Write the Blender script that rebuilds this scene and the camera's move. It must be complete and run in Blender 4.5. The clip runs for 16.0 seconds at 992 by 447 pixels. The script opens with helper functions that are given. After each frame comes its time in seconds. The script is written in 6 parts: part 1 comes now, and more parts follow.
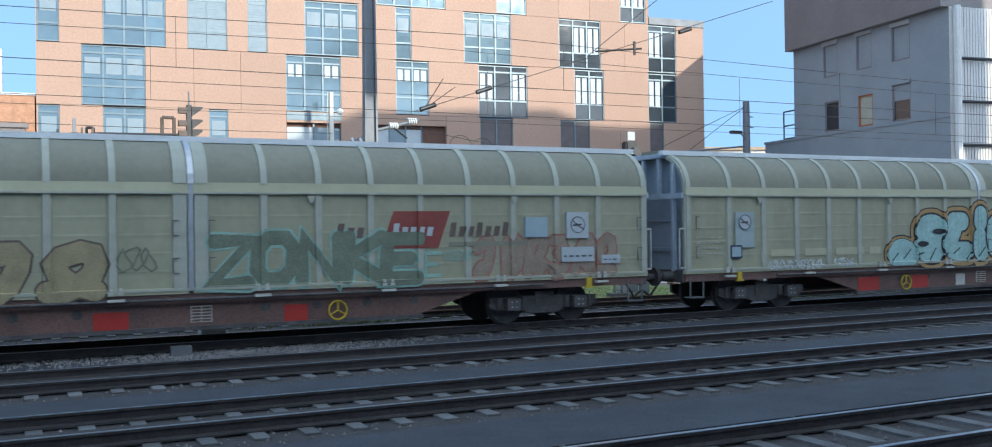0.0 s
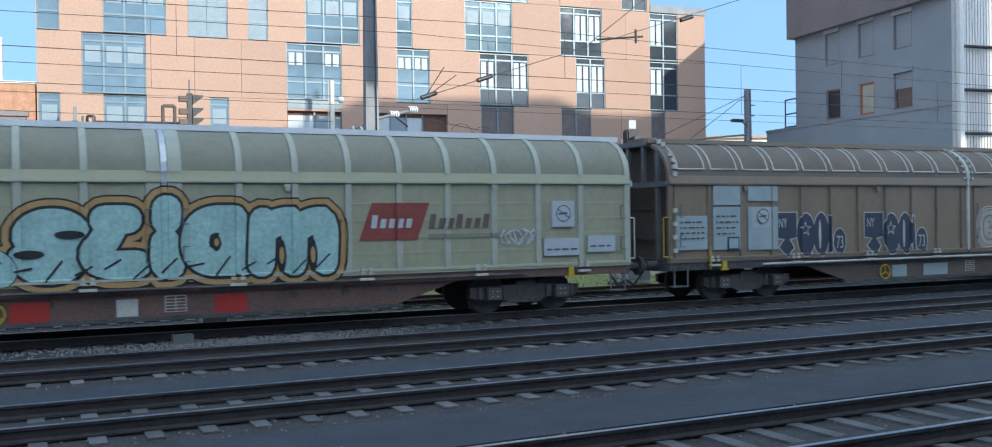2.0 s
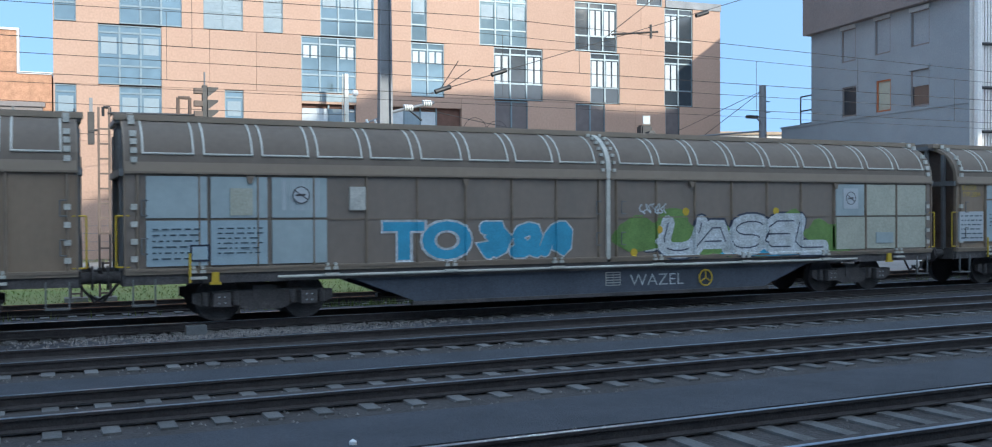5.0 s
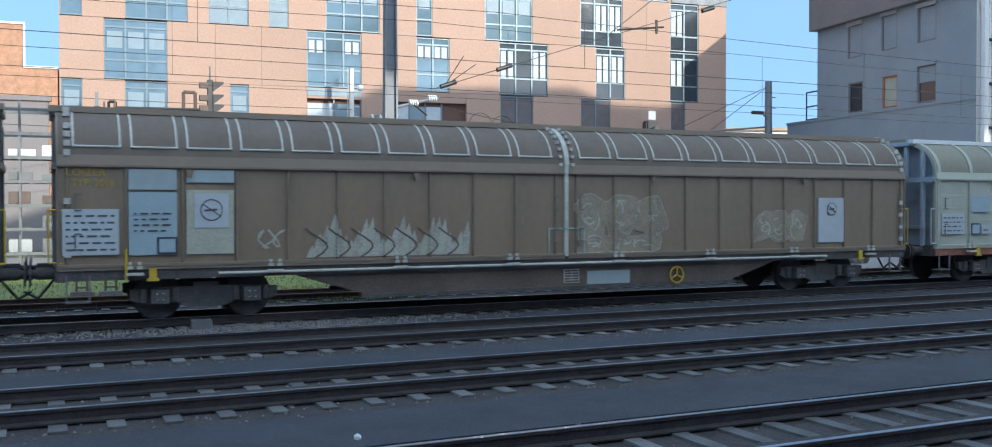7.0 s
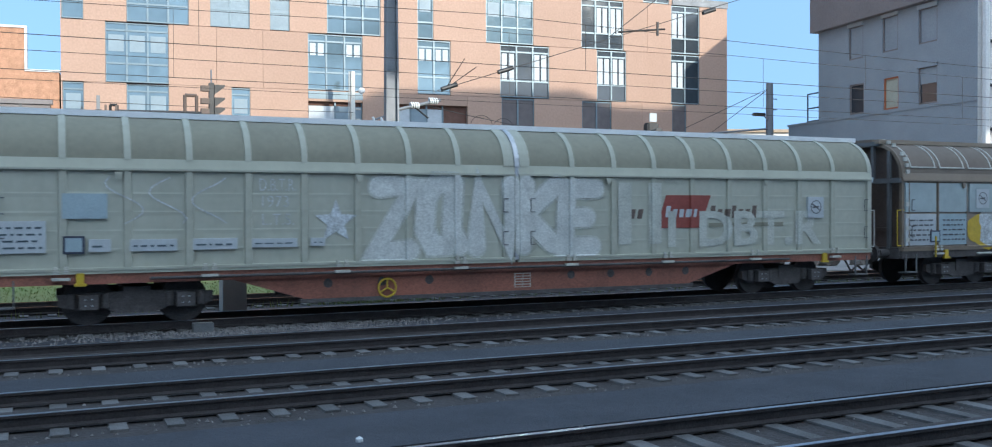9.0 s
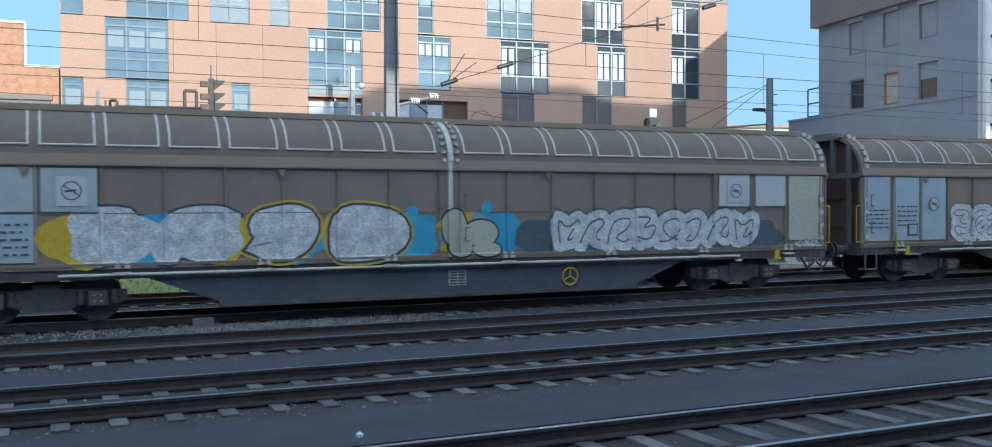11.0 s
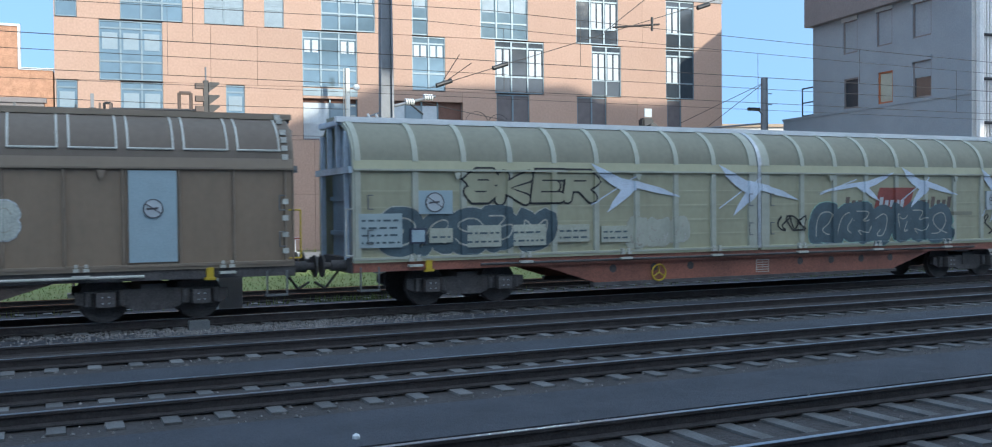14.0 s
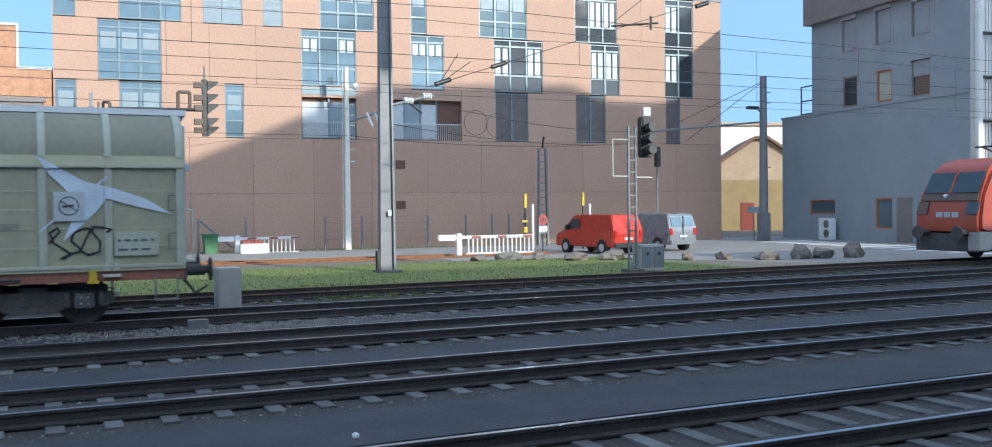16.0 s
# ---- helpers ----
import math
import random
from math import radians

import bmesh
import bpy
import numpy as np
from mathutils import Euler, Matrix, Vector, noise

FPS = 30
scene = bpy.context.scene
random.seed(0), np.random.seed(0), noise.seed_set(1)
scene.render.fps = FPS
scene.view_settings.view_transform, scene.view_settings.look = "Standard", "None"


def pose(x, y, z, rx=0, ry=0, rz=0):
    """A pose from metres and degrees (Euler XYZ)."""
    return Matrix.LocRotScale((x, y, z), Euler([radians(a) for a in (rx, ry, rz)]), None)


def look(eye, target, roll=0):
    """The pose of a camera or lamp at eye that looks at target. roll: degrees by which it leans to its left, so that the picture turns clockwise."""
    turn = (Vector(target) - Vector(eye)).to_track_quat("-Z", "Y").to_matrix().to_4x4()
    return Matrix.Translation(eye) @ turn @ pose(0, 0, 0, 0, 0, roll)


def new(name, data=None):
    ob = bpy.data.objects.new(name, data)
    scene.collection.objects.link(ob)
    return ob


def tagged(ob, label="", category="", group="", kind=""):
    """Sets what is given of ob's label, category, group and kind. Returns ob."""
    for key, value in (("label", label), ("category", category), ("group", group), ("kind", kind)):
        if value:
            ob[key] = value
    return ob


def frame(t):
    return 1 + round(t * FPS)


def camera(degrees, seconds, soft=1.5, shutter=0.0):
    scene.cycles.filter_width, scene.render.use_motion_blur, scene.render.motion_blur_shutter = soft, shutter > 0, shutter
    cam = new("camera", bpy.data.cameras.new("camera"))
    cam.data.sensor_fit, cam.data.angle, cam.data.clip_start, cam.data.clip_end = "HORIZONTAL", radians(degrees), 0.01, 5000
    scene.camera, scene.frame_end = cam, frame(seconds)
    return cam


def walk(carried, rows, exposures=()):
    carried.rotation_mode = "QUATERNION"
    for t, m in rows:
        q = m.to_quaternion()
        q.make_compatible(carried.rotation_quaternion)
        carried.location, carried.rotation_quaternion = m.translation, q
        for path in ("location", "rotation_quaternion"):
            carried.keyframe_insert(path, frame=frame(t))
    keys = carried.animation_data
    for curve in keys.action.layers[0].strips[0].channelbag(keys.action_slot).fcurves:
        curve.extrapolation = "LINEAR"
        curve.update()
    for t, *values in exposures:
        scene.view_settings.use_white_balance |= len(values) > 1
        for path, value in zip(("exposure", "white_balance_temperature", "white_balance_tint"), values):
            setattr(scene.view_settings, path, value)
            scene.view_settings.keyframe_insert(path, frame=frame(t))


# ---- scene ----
# world: X runs along the tracks, Y away from the viewer, z = 0 at the rail heads
EYE = 2.214
PATH = [  # seconds, yaw, pitch, roll
    (0, -26.02, 0.42, 0.76), (0.5, -26.01, 0.26, 0.74), (1, -25.84, -0.25, 0.70), (1.5, -25.85, -0.19, 0.69), (2, -25.96, -0.26, 0.76),
    (2.5, -25.80, -0.46, 0.69), (3, -25.44, -0.14, 0.56), (3.5, -25.35, -0.20, 0.41), (6, -25.07, -1.00, 0.11), (6.5, -24.98, -1.19, 0.04),
    (7, -24.91, -0.86, 0.08), (7.5, -24.91, -0.96, 0.06), (8, -24.89, -0.81, 0.06), (8.5, -24.88, -0.71, 0.22), (9, -24.83, -0.72, 0.20),
    (11.5, -24.86, -1.02, 0.26), (12, -24.96, -0.86, 0.32), (12.5, -24.96, -0.75, 0.43), (13, -24.97, -0.73, 0.49), (13.5, -25.03, -0.88, 0.50),
    (14, -25.09, -0.95, 0.52), (14.5, -25.05, -0.93, 0.57), (15, -25.05, -1.06, 0.62), (15.5, -25.09, -0.97, 0.59), (16, -25.15, -1.02, 0.58)]
cam = camera(54.00, 16.0, soft=1.1, shutter=0.1)
walk(cam, [(t, pose(0, 0, EYE, 90 + p, r, y)) for t, y, p, r in PATH], [(0.0, 1.61, 5960, 3), (16.0, 1.61, 5960, 3)])

# ---- light ----
SUN_AZ, SUN_EL = 72.0, 18.0      # degrees: from +X towards -Y, and height
world = bpy.data.worlds.new("world")
scene.world = world
world.use_nodes = True
wn = world.node_tree
sky = wn.nodes.new("ShaderNodeTexSky")
sky.sky_type, sky.sun_disc = "NISHITA", False
sky.sun_elevation, sky.sun_rotation = radians(SUN_EL + 6), radians(90 + SUN_AZ)
sky.air_density, sky.dust_density, sky.ozone_density = 1.0, 0.3, 1.5
to_sun = Vector((math.cos(radians(SUN_AZ)) * math.cos(radians(SUN_EL)), -math.sin(radians(SUN_AZ)) * math.cos(radians(SUN_EL)), math.sin(radians(SUN_EL))))
# clear sky, pale on the sun's side and deeper blue away from it, without a hazy band along the horizon
where, lifted, unit, toward = (wn.nodes.new("ShaderNodeTexCoord"), wn.nodes.new("ShaderNodeVectorMath"), wn.nodes.new("ShaderNodeVectorMath"), wn.nodes.new("ShaderNodeVectorMath"))
lifted.inputs[1].default_value = (0, 0, 0.35)
unit.operation, toward.operation = "NORMALIZE", "DOT_PRODUCT"
toward.inputs[1].default_value = to_sun
wn.links.new(where.outputs["Generated"], lifted.inputs[0])
wn.links.new(lifted.outputs[0], unit.inputs[0])
wn.links.new(unit.outputs[0], sky.inputs[0])
wn.links.new(where.outputs["Generated"], toward.inputs[0])
side = wn.nodes.new("ShaderNodeMapRange")
side.interpolation_type = "SMOOTHSTEP"
side.inputs[1].default_value, side.inputs[2].default_value = -0.55, 1.0
wn.links.new(toward.outputs["Value"], side.inputs[0])
haze, clear = wn.nodes.new("ShaderNodeMix"), wn.nodes.new("ShaderNodeMix")
haze.data_type = clear.data_type = "RGBA"
haze.inputs["A"].default_value, haze.inputs["B"].default_value = (0.52, 0.86, 1.36, 1), (2.55, 2.8, 3.15, 1)
clear.inputs["Factor"].default_value = 0.75
wn.links.new(side.outputs[0], haze.inputs["Factor"])
wn.links.new(sky.outputs[0], clear.inputs["A"])
wn.links.new(haze.outputs["Result"], clear.inputs["B"])
wn.links.new(clear.outputs["Result"], wn.nodes["Background"].inputs[0])
wn.nodes["Background"].inputs[1].default_value = 0.2
sun = new("sun", bpy.data.lights.new("sun", "SUN"))
sun.data.energy, sun.data.angle, sun.data.color = 1.7, radians(0.6), (1.0, 0.90, 0.78)
sun.matrix_world = look(to_sun * 200, (0, 0, 0))

# ---- materials ----


def mat(name, col, rough=0.7, metal=0.0, scale=3.0, vary=0.25, bump=0.15, fine=40.0, tint=None, rand=0.0, streak=1.0, spec=0.5, grain=1.0):
    """Plain surface with stains at a large scale and grain at a fine one. tint: colour of the stains."""
    m = bpy.data.materials.new(name)
    m.use_nodes = True
    t = m.node_tree
    n, l = t.nodes, t.links
    b = n["Principled BSDF"]
    b.inputs["Roughness"].default_value, b.inputs["Metallic"].default_value = rough, metal
    b.inputs["Specular IOR Level"].default_value = spec
    co = n.new("ShaderNodeTexCoord")
    mp = n.new("ShaderNodeMapping")
    mp.inputs["Scale"].default_value = (1, 1, 1 / streak)
    l.new(co.outputs["Object"], mp.inputs["Vector"])
    big = n.new("ShaderNodeTexNoise")
    big.inputs["Scale"].default_value, big.inputs["Detail"].default_value, big.inputs["Roughness"].default_value = scale, 6, 0.65
    small = n.new("ShaderNodeTexNoise")
    small.inputs["Scale"].default_value, small.inputs["Detail"].default_value = fine, 3
    l.new(mp.outputs[0], big.inputs["Vector"])
    l.new(co.outputs["Object"], small.inputs["Vector"])
    dark = tint or tuple(c * 0.45 for c in col)
    ramp = n.new("ShaderNodeMapRange")
    ramp.inputs[1].default_value, ramp.inputs[2].default_value = 0.38, 0.72
    ramp.inputs[3].default_value, ramp.inputs[4].default_value = 0.0, min(1.0, vary * 2)
    l.new(big.outputs["Fac"], ramp.inputs[0])
    mix = n.new("ShaderNodeMix")
    mix.data_type = "RGBA"
    mix.inputs["A"].default_value, mix.inputs["B"].default_value = (*col, 1), (*dark, 1)
    l.new(ramp.outputs[0], mix.inputs["Factor"])
    hsv = n.new("ShaderNodeHueSaturation")
    l.new(mix.outputs["Result"], hsv.inputs["Color"])
    val = n.new("ShaderNodeMapRange")
    val.inputs[1].default_value, val.inputs[2].default_value = 0.3, 0.7
    val.inputs[3].default_value, val.inputs[4].default_value = 1 - vary * 0.7 * grain, 1 + vary * 0.7 * grain
    l.new(small.outputs["Fac"], val.inputs[0])
    if rand:
        info = n.new("ShaderNodeObjectInfo")
        mul = n.new("ShaderNodeMapRange")
        mul.inputs[3].default_value, mul.inputs[4].default_value = 1 - rand, 1 + rand
        l.new(info.outputs["Random"], mul.inputs[0])
        mm = n.new("ShaderNodeMath")
        mm.operation = "MULTIPLY"
        l.new(val.outputs[0], mm.inputs[0])
        l.new(mul.outputs[0], mm.inputs[1])
        l.new(mm.outputs[0], hsv.inputs["Value"])
    else:
        l.new(val.outputs[0], hsv.inputs["Value"])
    l.new(hsv.outputs[0], b.inputs["Base Color"])
    rr = n.new("ShaderNodeMapRange")
    rr.inputs[3].default_value, rr.inputs[4].default_value = max(0.02, rough - 0.12), min(1, rough + 0.12)
    l.new(big.outputs["Fac"], rr.inputs[0])
    l.new(rr.outputs[0], b.inputs["Roughness"])
    if bump:
        bp = n.new("ShaderNodeBump")
        bp.inputs["Strength"].default_value, bp.inputs["Distance"].default_value = bump, 0.02
        l.new(small.outputs["Fac"], bp.inputs["Height"])
        l.new(bp.outputs[0], b.inputs["Normal"])
    return m


GREEN = mat("weathered olive green paint", (0.365, 0.35, 0.235), 0.4, 0, 1.3, 0.34, 0.03, 6, (0.27, 0.25, 0.165), streak=5, grain=0.2)
GREEN_BAND = mat("olive green eaves paint", (0.455, 0.435, 0.29), 0.45, 0, 1.0, 0.25, 0.03, 6, (0.37, 0.345, 0.22), grain=0.2)
PALE_BAND = mat("faded olive grey eaves paint", (0.50, 0.50, 0.40), 0.45, 0, 1.0, 0.25, 0.03, 6, (0.40, 0.40, 0.31), grain=0.2)
BROWN_BAND = mat("dusty brown eaves paint", (0.255, 0.20, 0.145), 0.5, 0, 1.0, 0.25, 0.03, 6, (0.20, 0.155, 0.11), grain=0.2)
GREEN_PALE = mat("faded olive grey paint", (0.43, 0.435, 0.355), 0.4, 0, 1.3, 0.34, 0.03, 6, (0.345, 0.345, 0.275), streak=5, grain=0.18)
GREEN_RIB = mat("worn pale green paint", (0.43, 0.43, 0.35), 0.55, 0, 1.5, 0.2, 0.03, 8, spec=0.3, grain=0.3)
GREEN_ROOF = mat("dusty dark olive paint", (0.25, 0.24, 0.18), 0.68, 0, 0.8, 0.25, 0.03, 8, (0.19, 0.18, 0.14), spec=0.25, grain=0.3)
BROWN = mat("weathered brown paint", (0.26, 0.19, 0.13), 0.4, 0, 1.3, 0.36, 0.03, 6, (0.185, 0.137, 0.093), streak=5, grain=0.18)
BROWN_ROOF = mat("dusty brown roof paint", (0.175, 0.142, 0.113), 0.7, 0, 0.8, 0.25, 0.03, 8, (0.125, 0.10, 0.083), spec=0.25, grain=0.3)
TAUPE = mat("grey brown paint", (0.225, 0.18, 0.143), 0.4, 0, 1.3, 0.34, 0.03, 6, (0.175, 0.145, 0.118), streak=5, grain=0.18)
SEAL = mat("pale grey sealing strip", (0.54, 0.525, 0.465), 0.6, 0, 3, 0.25, 0.05)
ALU = mat("dull aluminium", (0.55, 0.56, 0.57), 0.35, 0.7, 2, 0.2, 0.05)
PALE_PANEL = mat("pale grey panel paint", (0.35, 0.41, 0.41), 0.5, 0, 1.2, 0.15, 0.02, 8, grain=0.3)
BUFF_PANEL = mat("cream panel paint", (0.42, 0.42, 0.335), 0.5, 0, 1.2, 0.15, 0.04, 20)
BLUEGREY = mat("blue grey end wall paint", (0.3, 0.36, 0.42), 0.5, 0, 1, 0.2, 0.05)
ENDPOST = mat("pale blue grey end frame paint", (0.42, 0.49, 0.56), 0.5, 0, 1, 0.2, 0.03, 8)
OXIDE = mat("red oxide frame paint", (0.311, 0.115, 0.0743), 0.6, 0, 1.2, 0.35, 0.1, 30, (0.135, 0.0607, 0.0432))
FRAME_BROWN = mat("grimy brown frame paint", (0.135, 0.0972, 0.0783), 0.65, 0, 1.2, 0.3, 0.1, 30)
FRAME_NAVY = mat("grimy navy frame paint", (0.0743, 0.0864, 0.111), 0.6, 0, 1.2, 0.3, 0.1, 30)
GRIME = mat("brake dust grime", (0.10, 0.09, 0.087), 0.85, 0, 2, 0.4, 0.3, 30)
STEEL_GREY = mat("grey painted steel", (0.16, 0.165, 0.165), 0.5, 0.1, 2, 0.25, 0.05)
YELLOW = mat("yellow paint", (0.55, 0.38, 0.03), 0.5, 0, 5, 0.2, 0.03)
WHITE = mat("white paint", (0.72, 0.73, 0.73), 0.5, 0, 2, 0.12, 0.03)
SIGN_WHITE = mat("sign white", (0.46, 0.49, 0.50), 0.5, 0, 3, 0.1, 0.02)
SIGN_BLUE = mat("pale blue label", (0.335, 0.42, 0.45), 0.5, 0, 3, 0.1, 0.02)
SIGN_INK = mat("weathered dark sign ink", (0.085, 0.08, 0.085), 0.6, 0, 3, 0.2, 0.02)
BLACK = mat("black paint", (0.02, 0.02, 0.022), 0.5, 0, 3, 0.2, 0.03)
RED = mat("red paint", (0.42, 0.035, 0.025), 0.45, 0, 2, 0.15, 0.03)
RED_DULL = mat("faded red lettering panel", (0.26, 0.06, 0.045), 0.5, 0, 2, 0.2, 0.03)
CHALK = mat("chalky silver spray paint", (0.57, 0.60, 0.61), 0.55, 0, 3.5, 0.45, 0.02, 25, (0.30, 0.31, 0.29))
CHALK_FAINT = mat("thin faded silver spray paint", (0.425, 0.413, 0.35), 0.55, 0, 2.5, 0.35, 0.02, 25, (0.213, 0.175, 0.125))
GHOST = mat("faint grey spray paint", (0.5, 0.512, 0.45), 0.55, 0, 2, 0.25, 0.02, 25)
OXIDE_DARK = mat("sooty brown red frame paint", (0.176, 0.0945, 0.0743), 0.6, 0, 1.2, 0.35, 0.1, 30, (0.081, 0.054, 0.0473))
# lower windows: reflections of shaded surroundings are put into the glass colour
SHADE_GLASS = mat("window glass coloured as if in shade", (0.135, 0.115, 0.115), 0.4, 0, 0.8, 0.15, 0.0, 2, spec=0.3)
BROWN_RIB = mat("worn brown rib paint", (0.235, 0.18, 0.13), 0.5, 0, 1.5, 0.25, 0.03, 8, grain=0.3)
SILVER = mat("silver spray paint", (0.60, 0.61, 0.57), 0.5, 0, 2.5, 0.25, 0.02, 25)
FADED = mat("faint tan spray paint", (0.33, 0.27, 0.19), 0.55, 0, 2.5, 0.3, 0.02, 25)
DEEP_MOSS = mat("dark green spray paint", (0.19, 0.215, 0.15), 0.5, 0, 1.5, 0.35, 0.02)
PALE_ROSE = mat("thin rose spray paint", (0.33, 0.255, 0.185), 0.5, 0, 2, 0.3, 0.02)
BIRD_WHITE = mat("bluish white spray paint", (0.60, 0.66, 0.74), 0.55, 0, 2, 0.2, 0.02)
TAN = mat("tan spray paint", (0.34, 0.285, 0.16), 0.5, 0, 2, 0.3, 0.02)
ROSE = mat("faded rose spray paint", (0.36, 0.17, 0.13), 0.5, 0, 2.5, 0.3, 0.02)
NAVY = mat("navy spray paint", (0.0455, 0.0546, 0.0845), 0.5, 0, 2.5, 0.25, 0.02)
SLATE = mat("slate blue spray paint", (0.0806, 0.114, 0.13), 0.5, 0, 2.5, 0.3, 0.02)
AQUA = mat("pale turquoise spray paint", (0.36, 0.53, 0.49), 0.5, 0, 2, 0.2, 0.02, 12)
MINT = mat("mint spray paint", (0.30, 0.46, 0.38), 0.5, 0, 2, 0.3, 0.02)
LIME = mat("lime green spray paint", (0.16, 0.27, 0.07), 0.5, 0, 2, 0.3, 0.02)
CYAN = mat("sky blue spray paint", (0.06, 0.33, 0.50), 0.5, 0, 2, 0.2, 0.02)
ORANGE_SPRAY = mat("ochre spray paint", (0.46, 0.28, 0.11), 0.5, 0, 2, 0.2, 0.02)
RAIL_STEEL = mat("polished rail head", (0.36, 0.40, 0.46), 0.38, 1.0, 4, 0.2, 0.02)
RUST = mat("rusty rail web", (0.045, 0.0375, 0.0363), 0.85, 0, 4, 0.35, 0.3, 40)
RUST_BRIGHT = mat("orange rust", (0.26, 0.12, 0.055), 0.85, 0, 4, 0.3, 0.3, 40)
CONCRETE = mat("sleeper concrete", (0.14, 0.136, 0.131), 0.85, 0, 3, 0.3, 0.3, 40, (0.0678, 0.0594, 0.0552), rand=0.25)
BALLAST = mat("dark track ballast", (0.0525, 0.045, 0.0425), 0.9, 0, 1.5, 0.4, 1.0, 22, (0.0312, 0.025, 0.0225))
STONE_BITS = mat("ballast stones", (0.2, 0.185, 0.175), 0.9, 0, 3, 0.4, 0.3, 30)
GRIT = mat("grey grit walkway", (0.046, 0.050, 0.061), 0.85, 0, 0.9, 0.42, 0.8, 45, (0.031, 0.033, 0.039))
EARTH = mat("dusty earth", (0.17, 0.15, 0.12), 0.95, 0, 0.5, 0.3, 0.5, 20)
ASPHALT = mat("pale worn asphalt", (0.262, 0.25, 0.237), 0.9, 0, 0.4, 0.2, 0.3, 40)
GRASS = mat("grass", (0.115, 0.165, 0.035), 0.8, 0, 0.7, 0.4, 0.2, 30, (0.17, 0.16, 0.06))
ROCK = mat("boulder", (0.187, 0.166, 0.144), 0.9, 0, 2, 0.35, 0.6, 12)
TERRA = mat("terracotta concrete panel", (0.42, 0.275, 0.205), 0.85, 0, 0.5, 0.14, 0.35, 9, (0.355, 0.225, 0.165), rand=0.05)
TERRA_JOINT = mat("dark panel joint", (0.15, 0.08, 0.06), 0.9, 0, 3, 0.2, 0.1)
BRICK = mat("orange brick", (0.48, 0.26, 0.16), 0.9, 0, 3, 0.3, 0.4, 18)
CLAD = mat("grey blue metal cladding", (0.30, 0.335, 0.36), 0.6, 0.1, 0.4, 0.12, 0.05, 12)
CLAD_DARK = mat("dark grey brown cladding", (0.22, 0.194, 0.186), 0.6, 0.1, 0.4, 0.12, 0.05, 12)
CLAD_WHITE = mat("white corrugated cladding", (0.72, 0.70, 0.66), 0.6, 0, 0.5, 0.12, 0.05, 12)
PLASTER = mat("ochre plaster", (0.42, 0.32, 0.23), 0.9, 0, 0.8, 0.2, 0.1)
ROOF_TILE = mat("old roof tiles", (0.20, 0.12, 0.09), 0.9, 0, 3, 0.3, 0.3)
GLASS = mat("coated window glass", (0.17, 0.24, 0.28), 0.05, 0.45, 0.8, 0.10, 0.0, 2, rand=0.15)
GLASS_DARK = mat("dark window glass", (0.035, 0.045, 0.055), 0.06, 0.0, 0.8, 0.15, 0.0, 2, spec=0.8)
BLIND = mat("pale blue grey blind", (0.22, 0.28, 0.32), 0.5, 0, 2, 0.1, 0.02, 8)
CURTAIN = mat("white curtain", (0.5, 0.53, 0.55), 0.7, 0, 3, 0.12, 0.1, 12)
FRAME_ALU = mat("blue grey window frame", (0.17, 0.22, 0.25), 0.45, 0.3, 2, 0.1, 0.02)
FRAME_ORANGE = mat("orange window frame", (0.42, 0.13, 0.05), 0.5, 0, 2, 0.1, 0.02)
MAST = mat("galvanised mast", (0.20, 0.21, 0.225), 0.6, 0.3, 1.2, 0.2, 0.05)
MAST_WHITE = mat("pale concrete mast", (0.715, 0.689, 0.611), 0.8, 0, 2, 0.2, 0.1)
WIRE = mat("tarnished copper wire", (0.05, 0.045, 0.042), 0.6, 0.5, 3, 0.2, 0.0)
LOCO_RED = mat("traffic red locomotive paint", (0.36, 0.07, 0.04), 0.32, 0, 1, 0.10, 0.02)
LOCO_GREY = mat("warm grey locomotive skirt", (0.42, 0.40, 0.37), 0.5, 0, 1, 0.2, 0.02)
VAN_RED = mat("red van paint", (0.44, 0.036, 0.02), 0.28, 0, 1, 0.06, 0.0)
VAN_GREY = mat("silver van paint", (0.26, 0.28, 0.3), 0.28, 0.4, 1, 0.06, 0.0)
RUBBER = mat("tyre rubber", (0.02, 0.02, 0.02), 0.9, 0, 5, 0.2, 0.1)
GREEN_BIN = mat("green plastic", (0.05, 0.16, 0.07), 0.6, 0, 3, 0.2, 0.02)
LAMP_RED = mat("red lens", (0.45, 0.02, 0.02), 0.2, 0, 3, 0.1, 0)
AMBER = mat("ochre wall", (0.34, 0.25, 0.13), 0.9, 0, 1, 0.2, 0.1)

# ---- mesh helpers ----


def box(bm, x0, x1, y0, y1, z0, z1):
    v = [bm.verts.new((x, y, z)) for z in (z0, z1) for y in (y0, y1) for x in (x0, x1)]
    for f in ((0, 2, 3, 1), (4, 5, 7, 6), (0, 1, 5, 4), (2, 6, 7, 3), (1, 3, 7, 5), (0, 4, 6, 2)):
        bm.faces.new([v[i] for i in f])


def tube(bm, a, b, r, n=8, r2=None):
    a, b = Vector(a), Vector(b)
    r2 = r if r2 is None else r2
    d = (b - a).normalized()
    u = d.orthogonal().normalized()
    w = d.cross(u)
    rings = []
    for p, q in ((a, r), (b, r2)):
        rings.append([bm.verts.new(p + (u * math.cos(2 * math.pi * i / n) + w * math.sin(2 * math.pi * i / n)) * q) for i in range(n)])
    for i in range(n):
        bm.faces.new((rings[0][i], rings[0][(i + 1) % n], rings[1][(i + 1) % n], rings[1][i]))
    bm.faces.new(rings[0][::-1])
    bm.faces.new(rings[1])


